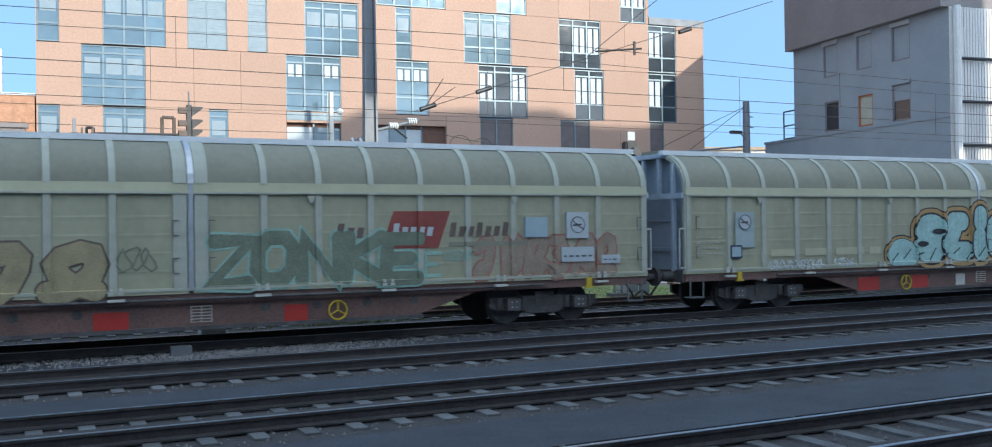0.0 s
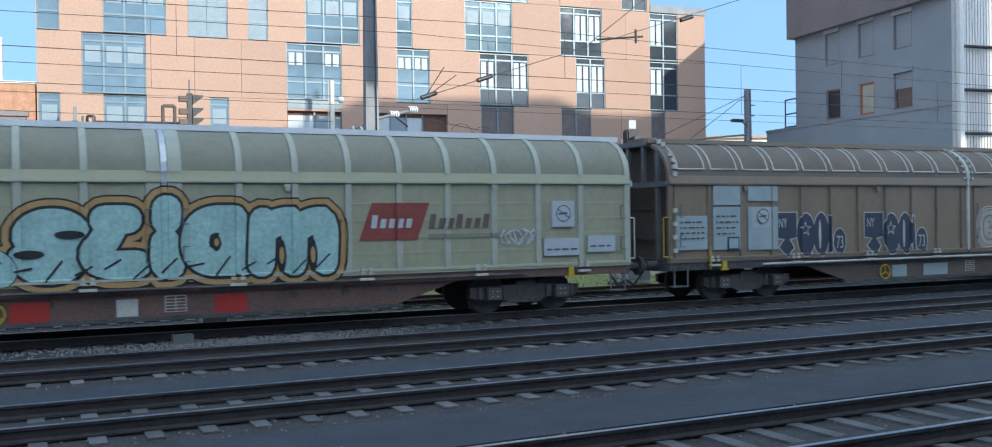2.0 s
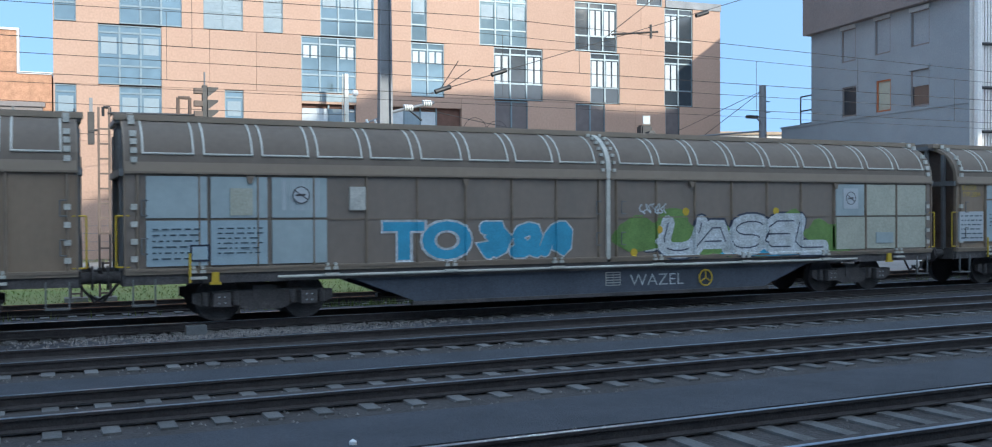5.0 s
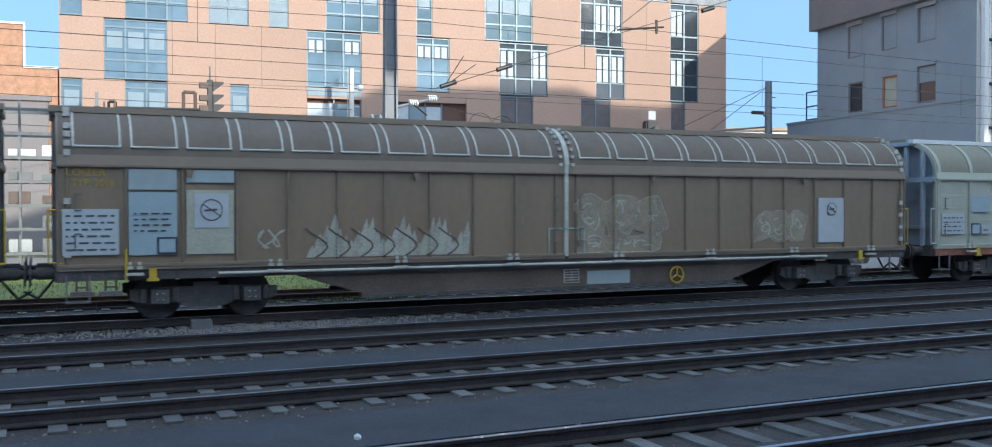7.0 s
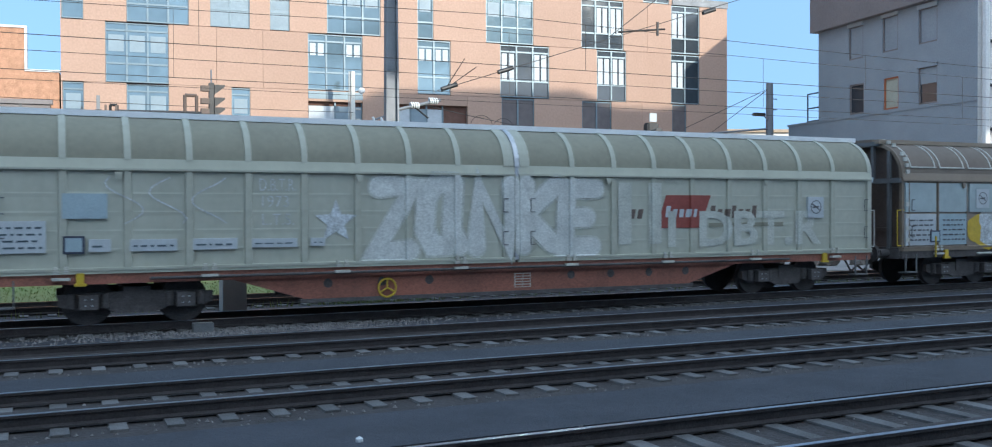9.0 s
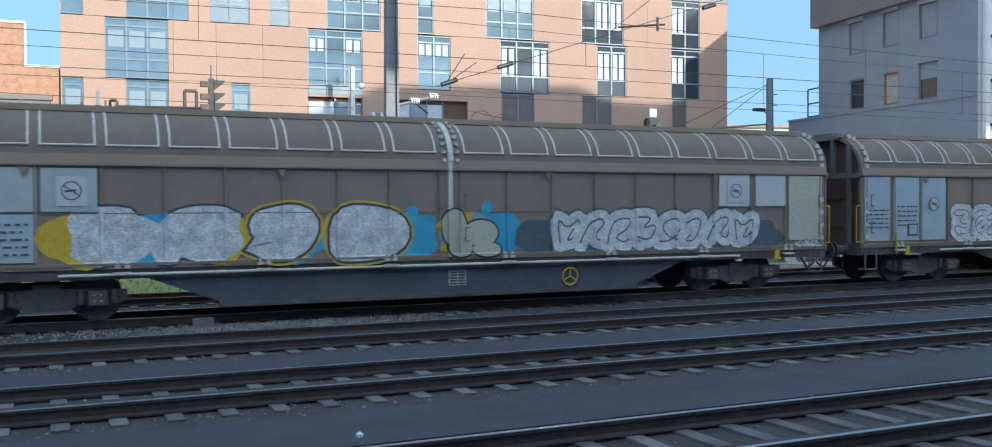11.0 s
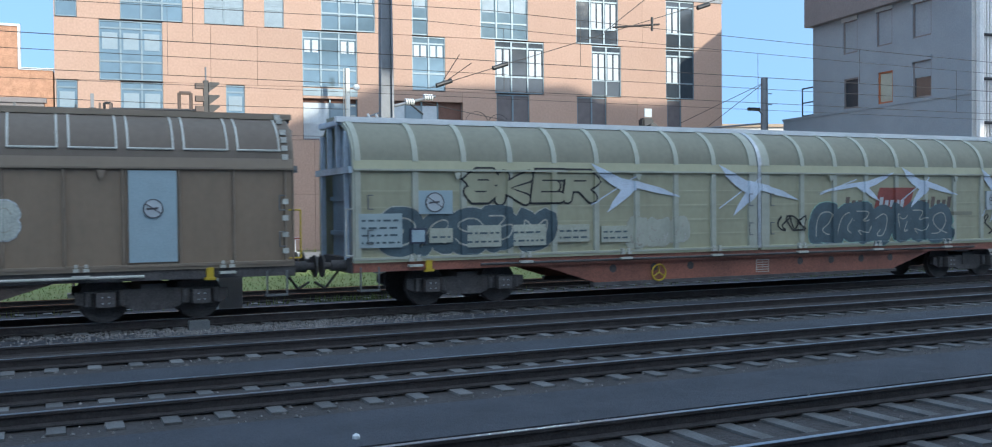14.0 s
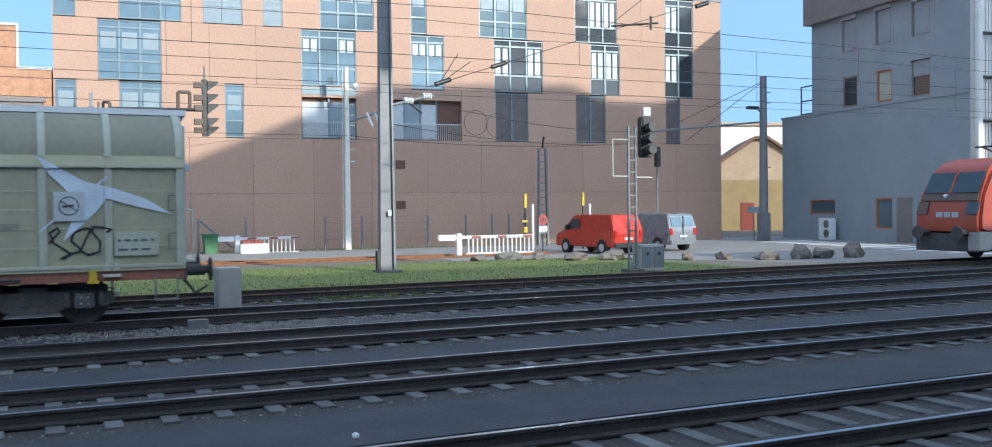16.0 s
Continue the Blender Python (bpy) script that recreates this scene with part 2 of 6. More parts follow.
def prism(bm, pts, a, b, axis="x"):
    """A polygon pts pushed from a to b along an axis; pts are (y, z), (x, z) or (x, y)."""
    put = {"x": lambda p, s: (s, p[0], p[1]), "y": lambda p, s: (p[0], s, p[1]), "z": lambda p, s: (p[0], p[1], s)}[axis]
    r0, r1 = [bm.verts.new(put(p, a)) for p in pts], [bm.verts.new(put(p, b)) for p in pts]
    n = len(pts)
    for i in range(n):
        bm.faces.new((r0[i], r0[(i + 1) % n], r1[(i + 1) % n], r1[i]))
    bm.faces.new(r0[::-1])
    bm.faces.new(r1)


def mesh_of(name, bm, material, smooth=False):
    bmesh.ops.recalc_face_normals(bm, faces=bm.faces)
    me = bpy.data.meshes.new(name)
    bm.to_mesh(me)
    bm.free()
    me.materials.append(material)
    if smooth:
        me.polygons.foreach_set("use_smooth", [True] * len(me.polygons))
        me.set_sharp_from_angle(angle=radians(40))
    return me


def part(name, bm, material, parent=None, label="", at=None, smooth=False):
    me = bm if isinstance(bm, bpy.types.Mesh) else mesh_of(name, bm, material, smooth)
    ob = new(name, me)
    ob.parent = parent
    if at is not None:
        ob.matrix_basis = at
    if label:
        ob["label"] = label
    return ob


def thing(name, label, category, group="", kind="", at=None):
    ob = new(name)
    ob.empty_display_size = 0.2
    if at is not None:
        ob.matrix_basis = at
    return tagged(ob, label, category, group, kind)


def B():
    return bmesh.new()


def cuboid(name, dims, material, parent, label="", at=None, bevel=0.0):
    bm = B()
    box(bm, *dims)
    if bevel:
        bmesh.ops.bevel(bm, geom=bm.edges[:], offset=bevel, segments=2, affect="EDGES")
    return part(name, bm, material, parent, label, at)


def bar(name, a, b, r, material, parent, label="", n=8, r2=None):
    bm = B()
    tube(bm, a, b, r, n, r2)
    return part(name, bm, material, parent, label, smooth=True)


def ring_mesh(name, R, r, material, n=20, k=6):
    """A ring in the XZ plane."""
    bm = B()
    rings = []
    for i in range(n):
        a = 2 * math.pi * i / n
        c = Vector((math.cos(a), 0, math.sin(a)))
        rings.append([bm.verts.new(c * (R + r * math.cos(2 * math.pi * j / k)) + Vector((0, r * math.sin(2 * math.pi * j / k), 0))) for j in range(k)])
    for i in range(n):
        for j in range(k):
            bm.faces.new((rings[i][j], rings[(i + 1) % n][j], rings[(i + 1) % n][(j + 1) % k], rings[i][(j + 1) % k]))
    return mesh_of(name, bm, material, True)

# ---- ground and tracks ----
TRACKS = {"a": 7.87, "b": 12.63, "c": 17.09, "d": 21.55, "e": 26.05}
ground = B()
box(ground, -1500, 1500, -600, 2500, -1.2, -0.26)
part("ground", ground, EARTH).matrix_basis = Matrix()
tagged(bpy.data.objects["ground"], "flat dusty earth ground round the station yard", "ground", kind="structure")
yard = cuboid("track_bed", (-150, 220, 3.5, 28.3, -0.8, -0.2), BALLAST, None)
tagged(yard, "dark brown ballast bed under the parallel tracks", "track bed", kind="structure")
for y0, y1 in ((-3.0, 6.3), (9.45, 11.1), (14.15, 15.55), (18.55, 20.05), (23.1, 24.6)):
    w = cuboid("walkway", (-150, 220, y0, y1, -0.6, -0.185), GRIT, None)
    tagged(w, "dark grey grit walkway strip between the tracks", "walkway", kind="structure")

RAIL_PROFILE = [(-0.07, -0.17), (0.07, -0.17), (0.07, -0.155), (0.012, -0.13), (0.012, -0.045), (0.036, -0.035), (0.036, -0.006), (-0.036, -0.006), (-0.036, -0.035), (-0.012, -0.045), (-0.012, -0.13), (-0.07, -0.155)]
sl_mesh = B()
prism(sl_mesh, [(-0.12, -0.30), (0.12, -0.30), (0.095, -0.172), (-0.095, -0.172)], -1.2, 1.2, "y")
sl_mesh = mesh_of("sleeper", sl_mesh, CONCRETE)
pad_mesh = B()
for s in (-1, 1):
    for o in (-0.11, 0.11):
        box(pad_mesh, -0.05, 0.05, s * 0.75 + o - 0.03, s * 0.75 + o + 0.03, -0.175, -0.12)
pad_mesh = mesh_of("fastening", pad_mesh, RUST)
track_obs = {}
for k, yc in TRACKS.items():
    tr = thing("railway_track", "railway track with rust-brown rails on concrete sleepers", "railway track", "parallel tracks", "structure", pose(0, yc, 0))
    track_obs[k] = tr
    for s in (-1, 1):
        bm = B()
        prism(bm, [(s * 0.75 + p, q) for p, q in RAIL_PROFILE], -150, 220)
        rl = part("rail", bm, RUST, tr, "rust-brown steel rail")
        cuboid("rail_head", (-150, 220, s * 0.75 - 0.034, s * 0.75 + 0.034, -0.012, 0.0), RAIL_STEEL if k != "e" else RUST_BRIGHT, rl, "polished running surface")

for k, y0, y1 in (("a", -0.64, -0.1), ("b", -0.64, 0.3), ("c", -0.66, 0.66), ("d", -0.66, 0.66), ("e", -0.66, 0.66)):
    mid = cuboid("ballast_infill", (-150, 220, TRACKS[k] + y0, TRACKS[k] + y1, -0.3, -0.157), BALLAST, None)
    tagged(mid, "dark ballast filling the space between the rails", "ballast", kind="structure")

# ---- grass, road and rocks beyond the tracks ----
lawn = cuboid("lawn", (-40, 24.5, 28.3, 39.5, -0.9, -0.2), GRASS, None)
tagged(lawn, "short green grass strip beside the tracks", "grass", kind="structure")
road = B()
prism(road, [(17.0, 41.0), (24.5, 37.5), (30, 29.0), (75, 29.0), (75, 56), (44, 57), (17, 54)], -0.8, -0.235, "z")
tagged(part("road", road, ASPHALT), "pale worn asphalt road and forecourt", "road", kind="structure")
path = cuboid("path", (-60, 18, 47.5, 54.6, -0.8, -0.24), ASPHALT, None)
tagged(path, "sunlit pale path along the red building", "path", kind="structure")
# disused rusty track
old = thing("disused_track", "rusty disused track sunk in sunlit gravel", "railway track", "", "structure", pose(0, 45.0, -0.16, 0, 0, -2))
for s in (-1, 1):
    bm = B()
    prism(bm, [(s * 0.75 + p, q) for p, q in RAIL_PROFILE], -60, 24)
    part("rail", bm, RUST_BRIGHT, old, "orange rusty rail")
cuboid("gravel_bed", (-60, 22, -1.5, 1.5, -0.5, -0.07), RUST_BRIGHT, old, "rust-stained gravel")
# zebra stripes
for i in range(11):
    y = 31.0 + i * 1.75
    st = B()
    prism(st, [(39.5 + 0.2 * i, y), (43.5 + 0.2 * i, y), (43.5 + 0.2 * i, y + 0.8), (39.5 + 0.2 * i, y + 0.8)], -0.238, -0.229, "z")
    tagged(part("crossing_stripe", st, WHITE), "white painted pedestrian crossing stripe on asphalt", "road marking", "zebra crossing", "structure")

rnd = random.Random(4)


def boulder(x, y, w, h, seed):
    bm = B()
    bmesh.ops.create_icosphere(bm, subdivisions=2, radius=0.5)
    r = random.Random(seed)
    sx, sy = w * r.uniform(0.95, 1.05), w * r.uniform(0.6, 0.9)
    off = Vector((seed * 3.1, seed * 1.7, 0))
    for v in bm.verts:
        k = 1 + 0.7 * noise.noise(v.co * 2.6 + off)
        v.co = Vector((round(v.co.x * k * 5) / 5 * 0.4 + v.co.x * k * 0.6, v.co.y * k, max(-0.22, v.co.z * k)))
        v.co = Vector((v.co.x * sx, v.co.y * sy, v.co.z * h * 1.3))
    ob = part("boulder", bm, ROCK)
    ob.matrix_basis = pose(x, y, -0.24 + h * 0.3, 0, 0, r.uniform(-25, 25))
    tagged(ob, "rough grey-brown boulder lining the verge", "boulder", "row of boulders")


for i, (x, y, w, h) in enumerate([(17.6, 39.3, 0.9, 0.45), (18.9, 39.0, 1.2, 0.6), (20.3, 38.7, 0.85, 0.55), (21.4, 37.3, 1.35, 0.68), (22.9, 36.8, 1.3, 0.6), (23.8, 36.4, 1.0, 0.55),
                                  (25.9, 35.3, 0.75, 0.62), (27.3, 34.6, 0.85, 0.55), (28.6, 33.2, 1.2, 0.55), (30.3, 33.0, 1.1, 1.0), (31.4, 32.9, 1.3, 0.75), (32.9, 32.6, 1.05, 0.95)]):
    boulder(x, y, w * 0.88, h * 0.68, i + 1)

# ---- red panel building ----
FAC = pose(15, 57.5, 0, 0, 0, -5.1)      # local x along the front, local y into the house
TIERS = [(6.4, 9.45), (9.55, 12.87), (12.98, 16.2), (16.3, 19.6)]
# openings per storey: start, end, panes, kind
OPEN = [
    [(-14.15, -13.08, 1, "w"), (-10.85, -8.6, 2, "w"), (-5.13, -4.08, 1, "w"), (-0.7, 2.58, 2, "b"), (4.6, 9.32, 3, "b"), (11.6, 13.85, 2, "d"), (17.25, 19.4, 2, "d"), (24.0, 25.1, 1, "d")],
    [(-11.94, -8.6, 3, "w"), (-0.7, 2.6, 3, "c"), (6.06, 8.19, 2, "c"), (11.52, 14.9, 3, "k"), (18.34, 20.5, 2, "k"), (23.92, 26.13, 2, "k")],
    [(-14.18, -13.07, 1, "w"), (-10.82, -7.49, 3, "w"), (-6.29, -4.08, 2, "s"), (-2.9, -1.78, 1, "s"), (0.45, 3.72, 3, "w"), (6.07, 7.08, 1, "w"), (10.56, 13.8, 3, "w"), (17.22, 20.3, 3, "k"), (23.94, 26.14, 2, "k")],
    [(-12.0, -8.7, 3, "w"), (-3.0, -0.8, 2, "s"), (4.9, 9.34, 4, "w"), (12.83, 14.9, 2, "w"), (21.8, 23.75, 2, "k")],
]
L, R_ = -14.24, 28.36
house = thing("office_building", "terracotta panel office building with irregular tall windows", "building", at=FAC)


def wall_piece(x0, x1, z0, z1):
    g = 0.008
    bm = B()
    box(bm, x0 + g, x1 - g, 0, 0.28, z0 + g, z1 - g)
    part("wall_panel", bm, TERRA, house)


def split(x0, x1, step):
    n = max(1, round((x1 - x0) / step))
    return [(x0 + (x1 - x0) * i / n, x0 + (x1 - x0) * (i + 1) / n) for i in range(n)]


def window(x0, x1, z0, z1, panes, kind):
    win = cuboid("window", (x0, x1, 0.052, 0.2, z0, z0 + 0.06), FRAME_ALU, house)
    w = (x1 - x0) / panes
    cuboid("window_head", (x0, x1, 0.052, 0.2, z1 - 0.06, z1), FRAME_ALU, win)
    for i in range(panes + 1):
        c = x0 + w * i
        cuboid("mullion", (max(x0, c - 0.05), min(x1, c + 0.05), 0.05, 0.2, z0 + 0.06, z1 - 0.06), FRAME_ALU, win)
    for i in range(panes):
        a, b = x0 + w * i + 0.05, x0 + w * (i + 1) - 0.05
        hh = z1 - z0
        if kind == "s":
            cuboid("blind", (a, b, 0.11, 0.14, z0 + 0.06, z1 - 0.05), BLIND, win, "lowered pale slatted blind")
            for j in range(int(hh / 0.16)):
                cuboid("slat", (a, b, 0.098, 0.11, z0 + 0.1 + j * 0.16, z0 + 0.22 + j * 0.16), BLIND, win)
            continue
        g = {"k": GLASS_DARK, "d": SHADE_GLASS}.get(kind, GLASS)
        cuboid("pane", (a, b, 0.12, 0.14, z0 + 0.05, z1 - 0.05), g, win)
        if kind in "ck" and (i + len(house.children)) % 4 != 3:
            for c in ((0.08, 0.42), (0.55, 0.9)):
                q = 0.12 + 0.3 * ((i * 7 + len(house.children)) % 3) / 2
                cuboid("curtain", (a + (b - a) * c[0], a + (b - a) * c[1], 0.105, 0.117, z0 + hh * (0.32 if kind == "k" else 0.62), z0 + hh * 0.84), CURTAIN, win, "white curtain")
        elif kind == "w":
            cuboid("curtain", (a + 0.1, b - 0.1, 0.105, 0.117, z0 + hh * 0.52, z0 + hh * 0.80), BLIND, win, "pale half-drawn blind")
    if kind in "wcks":
        cuboid("transom", (x0, x1, 0.07, 0.13, z0 + (z1 - z0) * 0.86, z0 + (z1 - z0) * 0.89), FRAME_ALU, win)
        cuboid("transom", (x0, x1, 0.07, 0.13, z0 + (z1 - z0) * 0.30, z0 + (z1 - z0) * 0.33), FRAME_ALU, win)


for (z0, z1), row in zip(TIERS, OPEN):
    right = R_ if z1 < 16.25 else 24.0
    at = L
    lo, hi = z0 - 0.05, z1 + 0.05
    for x0, x1, n, kind in [*row, (right, right, 0, "")]:
        for a, b in split(at, x0, 2.4) if x0 - at > 0.05 else []:
            wall_piece(a, b, lo, hi)
        if n and kind == "b":
            zb = 8.85
            wall_piece(x0, x1, zb, hi)
            rec = part("loggia", B(), TERRA_JOINT, house, "recessed balcony with railing")
            bm = B()
            box(bm, x0, x1, 1.5, 1.6, lo, zb)
            box(bm, x0 - 0.1, x0, 0.29, 1.6, lo, zb)
            box(bm, x1, x1 + 0.1, 0.29, 1.6, lo, zb)
            box(bm, x0, x1, 0.02, 1.6, lo - 0.1, lo)
            rec.data = mesh_of("loggia", bm, CLAD_DARK)
            k = 0.66 if n == 3 else 1.0
            m = 3 if n == 3 else 2
            for i in range(m):
                a = x0 + (x1 - x0) * k * i / m
                b = x0 + (x1 - x0) * k * (i + 1) / m
                cuboid("pane", (a + 0.05, b - 0.05, 0.22, 0.25, lo + 0.1, zb - 0.25), CURTAIN if i % 2 == 0 else BLIND, rec)
                cuboid("window_frame", (b - 0.05, b + 0.05, 0.18, 0.28, lo, zb), FRAME_ALU, rec)
            bm = B()
            for i in range(int((x1 - x0) / 0.13)):
                box(bm, x0 + 0.05 + i * 0.13, x0 + 0.075 + i * 0.13, 0.05, 0.075, lo, lo + 1.0)
            box(bm, x0, x1, 0.04, 0.085, lo + 1.0, lo + 1.05)
            part("railing", bm, ALU, rec, "thin metal railing")
        elif n:
            window(x0, x1, z0, z1, n, kind)
        at = x1
# plain base storeys
for lo, hi in ((-0.26, 3.1), (3.1, 6.35)):
    for a, b in split(L, R_, 3.5):
        wall_piece(a, b, lo, hi)
# solid box; its dark colour stands for unlit rooms behind the panes
cuboid("building_core", (L + 0.05, R_ - 0.05, 0.35, 22, -0.26, 16.2), TERRA_JOINT, house, "solid core coloured dark for unlit rooms")
cuboid("building_core", (L + 0.05, 23.9, 0.352, 22, 16.2, 26), TERRA, house, "upper storeys of terracotta panels")
for a, b in split(L, 24.0, 2.4):
    for z in (19.65, 23.0):
        wall_piece(a, b, z, z + 3.3)
cuboid("coping", (24.0, R_ + 0.05, -0.06, 1.0, 16.26, 16.75), MAST, house, "pale metal roof edge")
cuboid("ledge", (-0.7, 2.6, -0.03, 0.2, 9.0, 9.45), FRAME_ALU, house)
for z in (2.1, 4.6):
    cuboid("vent_grille", (5.0, 5.6, -0.03, 0.02, z, z + 0.5), TERRA_JOINT, house, "dark vent grille")

# low brick house to the left of it
brick_house = thing("brick_house", "orange brick house with stepped parapet", "building", at=pose(0.55, 58.95, 0, 0, 0, -5.1))
cuboid("wall", (-40, -1.5, 0, 0.5, -0.26, 12.3), BRICK, brick_house)
cuboid("wall", (-1.5, 0.2, 0, 12, -0.26, 9.95), BRICK, brick_house)
for x0, x1, z0, z1 in ((-1.4, 0.25, 9.95, 10.07), (-1.52, -1.4, 9.95, 12.42), (-40, -1.52, 12.3, 12.42)):
    cuboid("coping", (x0, x1, -0.08, 0.3, z0, z1), WHITE, brick_house, "white parapet edge")

# ---- grey industrial building ----
GANG = 82.6
gb = thing("industrial_building", "grey metal-clad industrial building with small shuttered windows", "building", at=pose(48.55, 54.77, 0, 0, 0, GANG))
# local x runs back along the west wall, local y into view's left (outside is +y)
HOLES = [(-8.12, -6.69, 11.95, 14.1, "s"), (-11.34, -9.93, 11.95, 14.15, "s"), (-14.6, -13.08, 11.95, 14.05, "s"), (-8.2, -6.75, 8.4, 10.35, "d"), (-11.38, -10.05, 8.4, 10.35, "l"), (-14.6, -13.07, 8.4, 10.6, "h"),
         (-5.96, -3.23, 1.46, 2.41, "o"), (-11.41, -9.93, 0.58, 2.46, "o")]
XS, ZS = sorted({-17.6, -3.5, *[h[0] for h in HOLES], *[h[1] for h in HOLES]}), sorted({-0.26, 8.26, 14.3, *[h[2] for h in HOLES], *[h[3] for h in HOLES]})
XS.append(0.0)


def solid(i, j):
    if not (0 <= i < len(XS) - 1 and 0 <= j < len(ZS) - 1) or (XS[i] > -3.51 and ZS[j] > 8.25):
        return False
    return not any(h[0] - 0.01 < XS[i] and XS[i + 1] < h[1] + 0.01 and h[2] - 0.01 < ZS[j] and ZS[j + 1] < h[3] + 0.01 for h in HOLES)


bm = B()
for i in range(len(XS) - 1):
    for j in range(len(ZS) - 1):
        if solid(i, j):
            xa, xb, za, zb = XS[i], XS[i + 1], ZS[j], ZS[j + 1]
            quads = [[(xa, y, za), (xb, y, za), (xb, y, zb), (xa, y, zb)] for y in (-0.3, 0.0)]
            for di, dj, q in ((-1, 0, (xa, xa, za, zb)), (1, 0, (xb, xb, za, zb)), (0, -1, (xa, xb, za, za)), (0, 1, (xa, xb, zb, zb))):
                if not solid(i + di, j + dj):
                    quads.append([(q[0], -0.3, q[2]), (q[1], -0.3, q[3]), (q[1], 0.0, q[3]), (q[0], 0.0, q[2])])
            for q in quads:
                bm.faces.new([bm.verts.new(v) for v in q])
bmesh.ops.remove_doubles(bm, verts=bm.verts, dist=0.001)
part("wall", bm, CLAD, gb)
for x0, x1, z0, z1, kind in HOLES:
    wf = B()
    for d in ((x0, x0 + 0.1, z0, z1), (x1 - 0.1, x1, z0, z1), (x0 + 0.1, x1 - 0.1, z0, z0 + 0.1), (x0 + 0.1, x1 - 0.1, z1 - 0.1, z1)):
        box(wf, d[0], d[1], -0.2, -0.05, d[2], d[3])
    w = part("window", wf, FRAME_ORANGE if kind in "ol" else CLAD_DARK, gb)
    g = {"s": CLAD, "d": GLASS_DARK, "l": BUFF_PANEL, "h": GLASS_DARK, "o": GLASS}[kind]
    cuboid("pane", (x0 + 0.1, x1 - 0.1, -0.16, -0.12, z0 + 0.1, z1 - 0.1), g, w)
    if kind in "sh":
        cuboid("shutter_box", (x0 - 0.05, x1 + 0.05, -0.02, 0.09, z1 - 0.05, z1 + 0.2), SIGN_WHITE if kind == "s" else CLAD, w)
    if kind == "h":
        cuboid("shutter", (x0 + 0.1, x1 - 0.1, -0.11, -0.08, z0 + 1.2, z1 - 0.1), CLAD, w)
cuboid("door", (-13.14, -11.86, 0.005, 0.04, -0.24, 2.49), CLAD_DARK, gb, "dark metal door")
cuboid("inner_block", (-17.55, -3.55, -14, -0.35, -0.26, 14.3), CLAD_DARK, gb, "body of the building")
cuboid("low_block", (-3.45, -0.05, -14, -0.35, -0.26, 8.2), CLAD_DARK, gb, "lower rear block")
cuboid("top_storey", (-17.6, -3.3, -14, 0.55, 14.3, 18.0), CLAD_DARK, gb, "projecting dark top storey")
cuboid("parapet", (-17.6, 0.05, -0.01, 0.06, 8.2, 8.34), CLAD, gb)
for i in range(70):
    cuboid("corrugation", (-17.72, -17.61, -0.5 - i * 0.2, -0.38 - i * 0.2, 4.0, 14.3), CLAD_WHITE, gb)
cuboid("front_wall", (-17.62, -17.6, -14.0, -0.02, -0.26, 14.3), CLAD_WHITE, gb, "white corrugated front wall")
for z in (4.2, 6.6, 9.0, 11.4):
    bar("pipe", (-17.95, -0.1, z), (-17.95, -14, z), 0.09, BLACK, gb, "dark horizontal pipe")
bar("downpipe", (-17.95, -0.25, -0.2), (-17.95, -0.25, 14.3), 0.2, CLAD_WHITE, gb, "white vertical duct")
for z in (8.4, 9.3, 10.3):
    bar("rail", (-3.4, -0.2, z), (-2.0, -0.2, z), 0.05, BLACK, gb)
bar("rail", (-2.0, -0.2, 8.2), (-2.0, -0.2, 10.3), 0.05, BLACK, gb)
ac = thing("heat_pump", "white outdoor heat pump unit with two fans", "heat pump", at=pose(48.55, 54.77, 0, 0, 0, GANG))
cuboid("casing", (-6.5, -5.3, 0.35, 0.85, -0.22, 1.2), WHITE, ac, bevel=0.03)
for z in (0.2, 0.82):
    bm = B()
    tube(bm, (-6.15, 0.85, z), (-6.15, 0.88, z), 0.27, 18)
    part("fan_grille", bm, STEEL_GREY, ac, "round grey fan grille")

# yellow gabled house far behind, and a pale hall
yh = thing("gabled_house", "ochre plaster house with brown tiled gable roof", "house", at=pose(65.5, 77, 0, 0, 0, -32))
bm = B()
prism(bm, [(-5, -0.26), (5, -0.26), (5, 5.6), (0.6, 8.6), (-0.6, 8.6), (-5, 5.6)], 0, 14, "y")
part("wall", bm, PLASTER, yh)
bm = B()
prism(bm, [(5.5, 5.3), (5.5, 5.62), (0.65, 8.95), (-0.65, 8.95), (-5.5, 5.62), (-5.5, 5.3), (-0.6, 8.66), (0.6, 8.66)], -0.5, 14.5, "y")
part("roof", bm, ROOF_TILE, yh)
cuboid("annexe", (-10, 6, -8, -0.05, -0.26, 4.4), AMBER, yh, "low ochre annexe")
for x, m in ((-6.5, RED_DULL), (-3.0, RED_DULL), (-8.4, GLASS)):
    cuboid("door", (x, x + 1.2, -8.06, -8.01, -0.26, 2.3), m, yh)
hall = thing("pale_hall", "long pale hall with flat roof in the distance", "building", at=pose(85, 105, 0, 0, 0, -20))
cuboid("wall", (-30, 40, 0, 20, -0.26, 12.7), CLAD_WHITE, hall)
cuboid("roof", (-31, 41, -0.5, 20.5, 12.7, 13.1), PLASTER, hall)

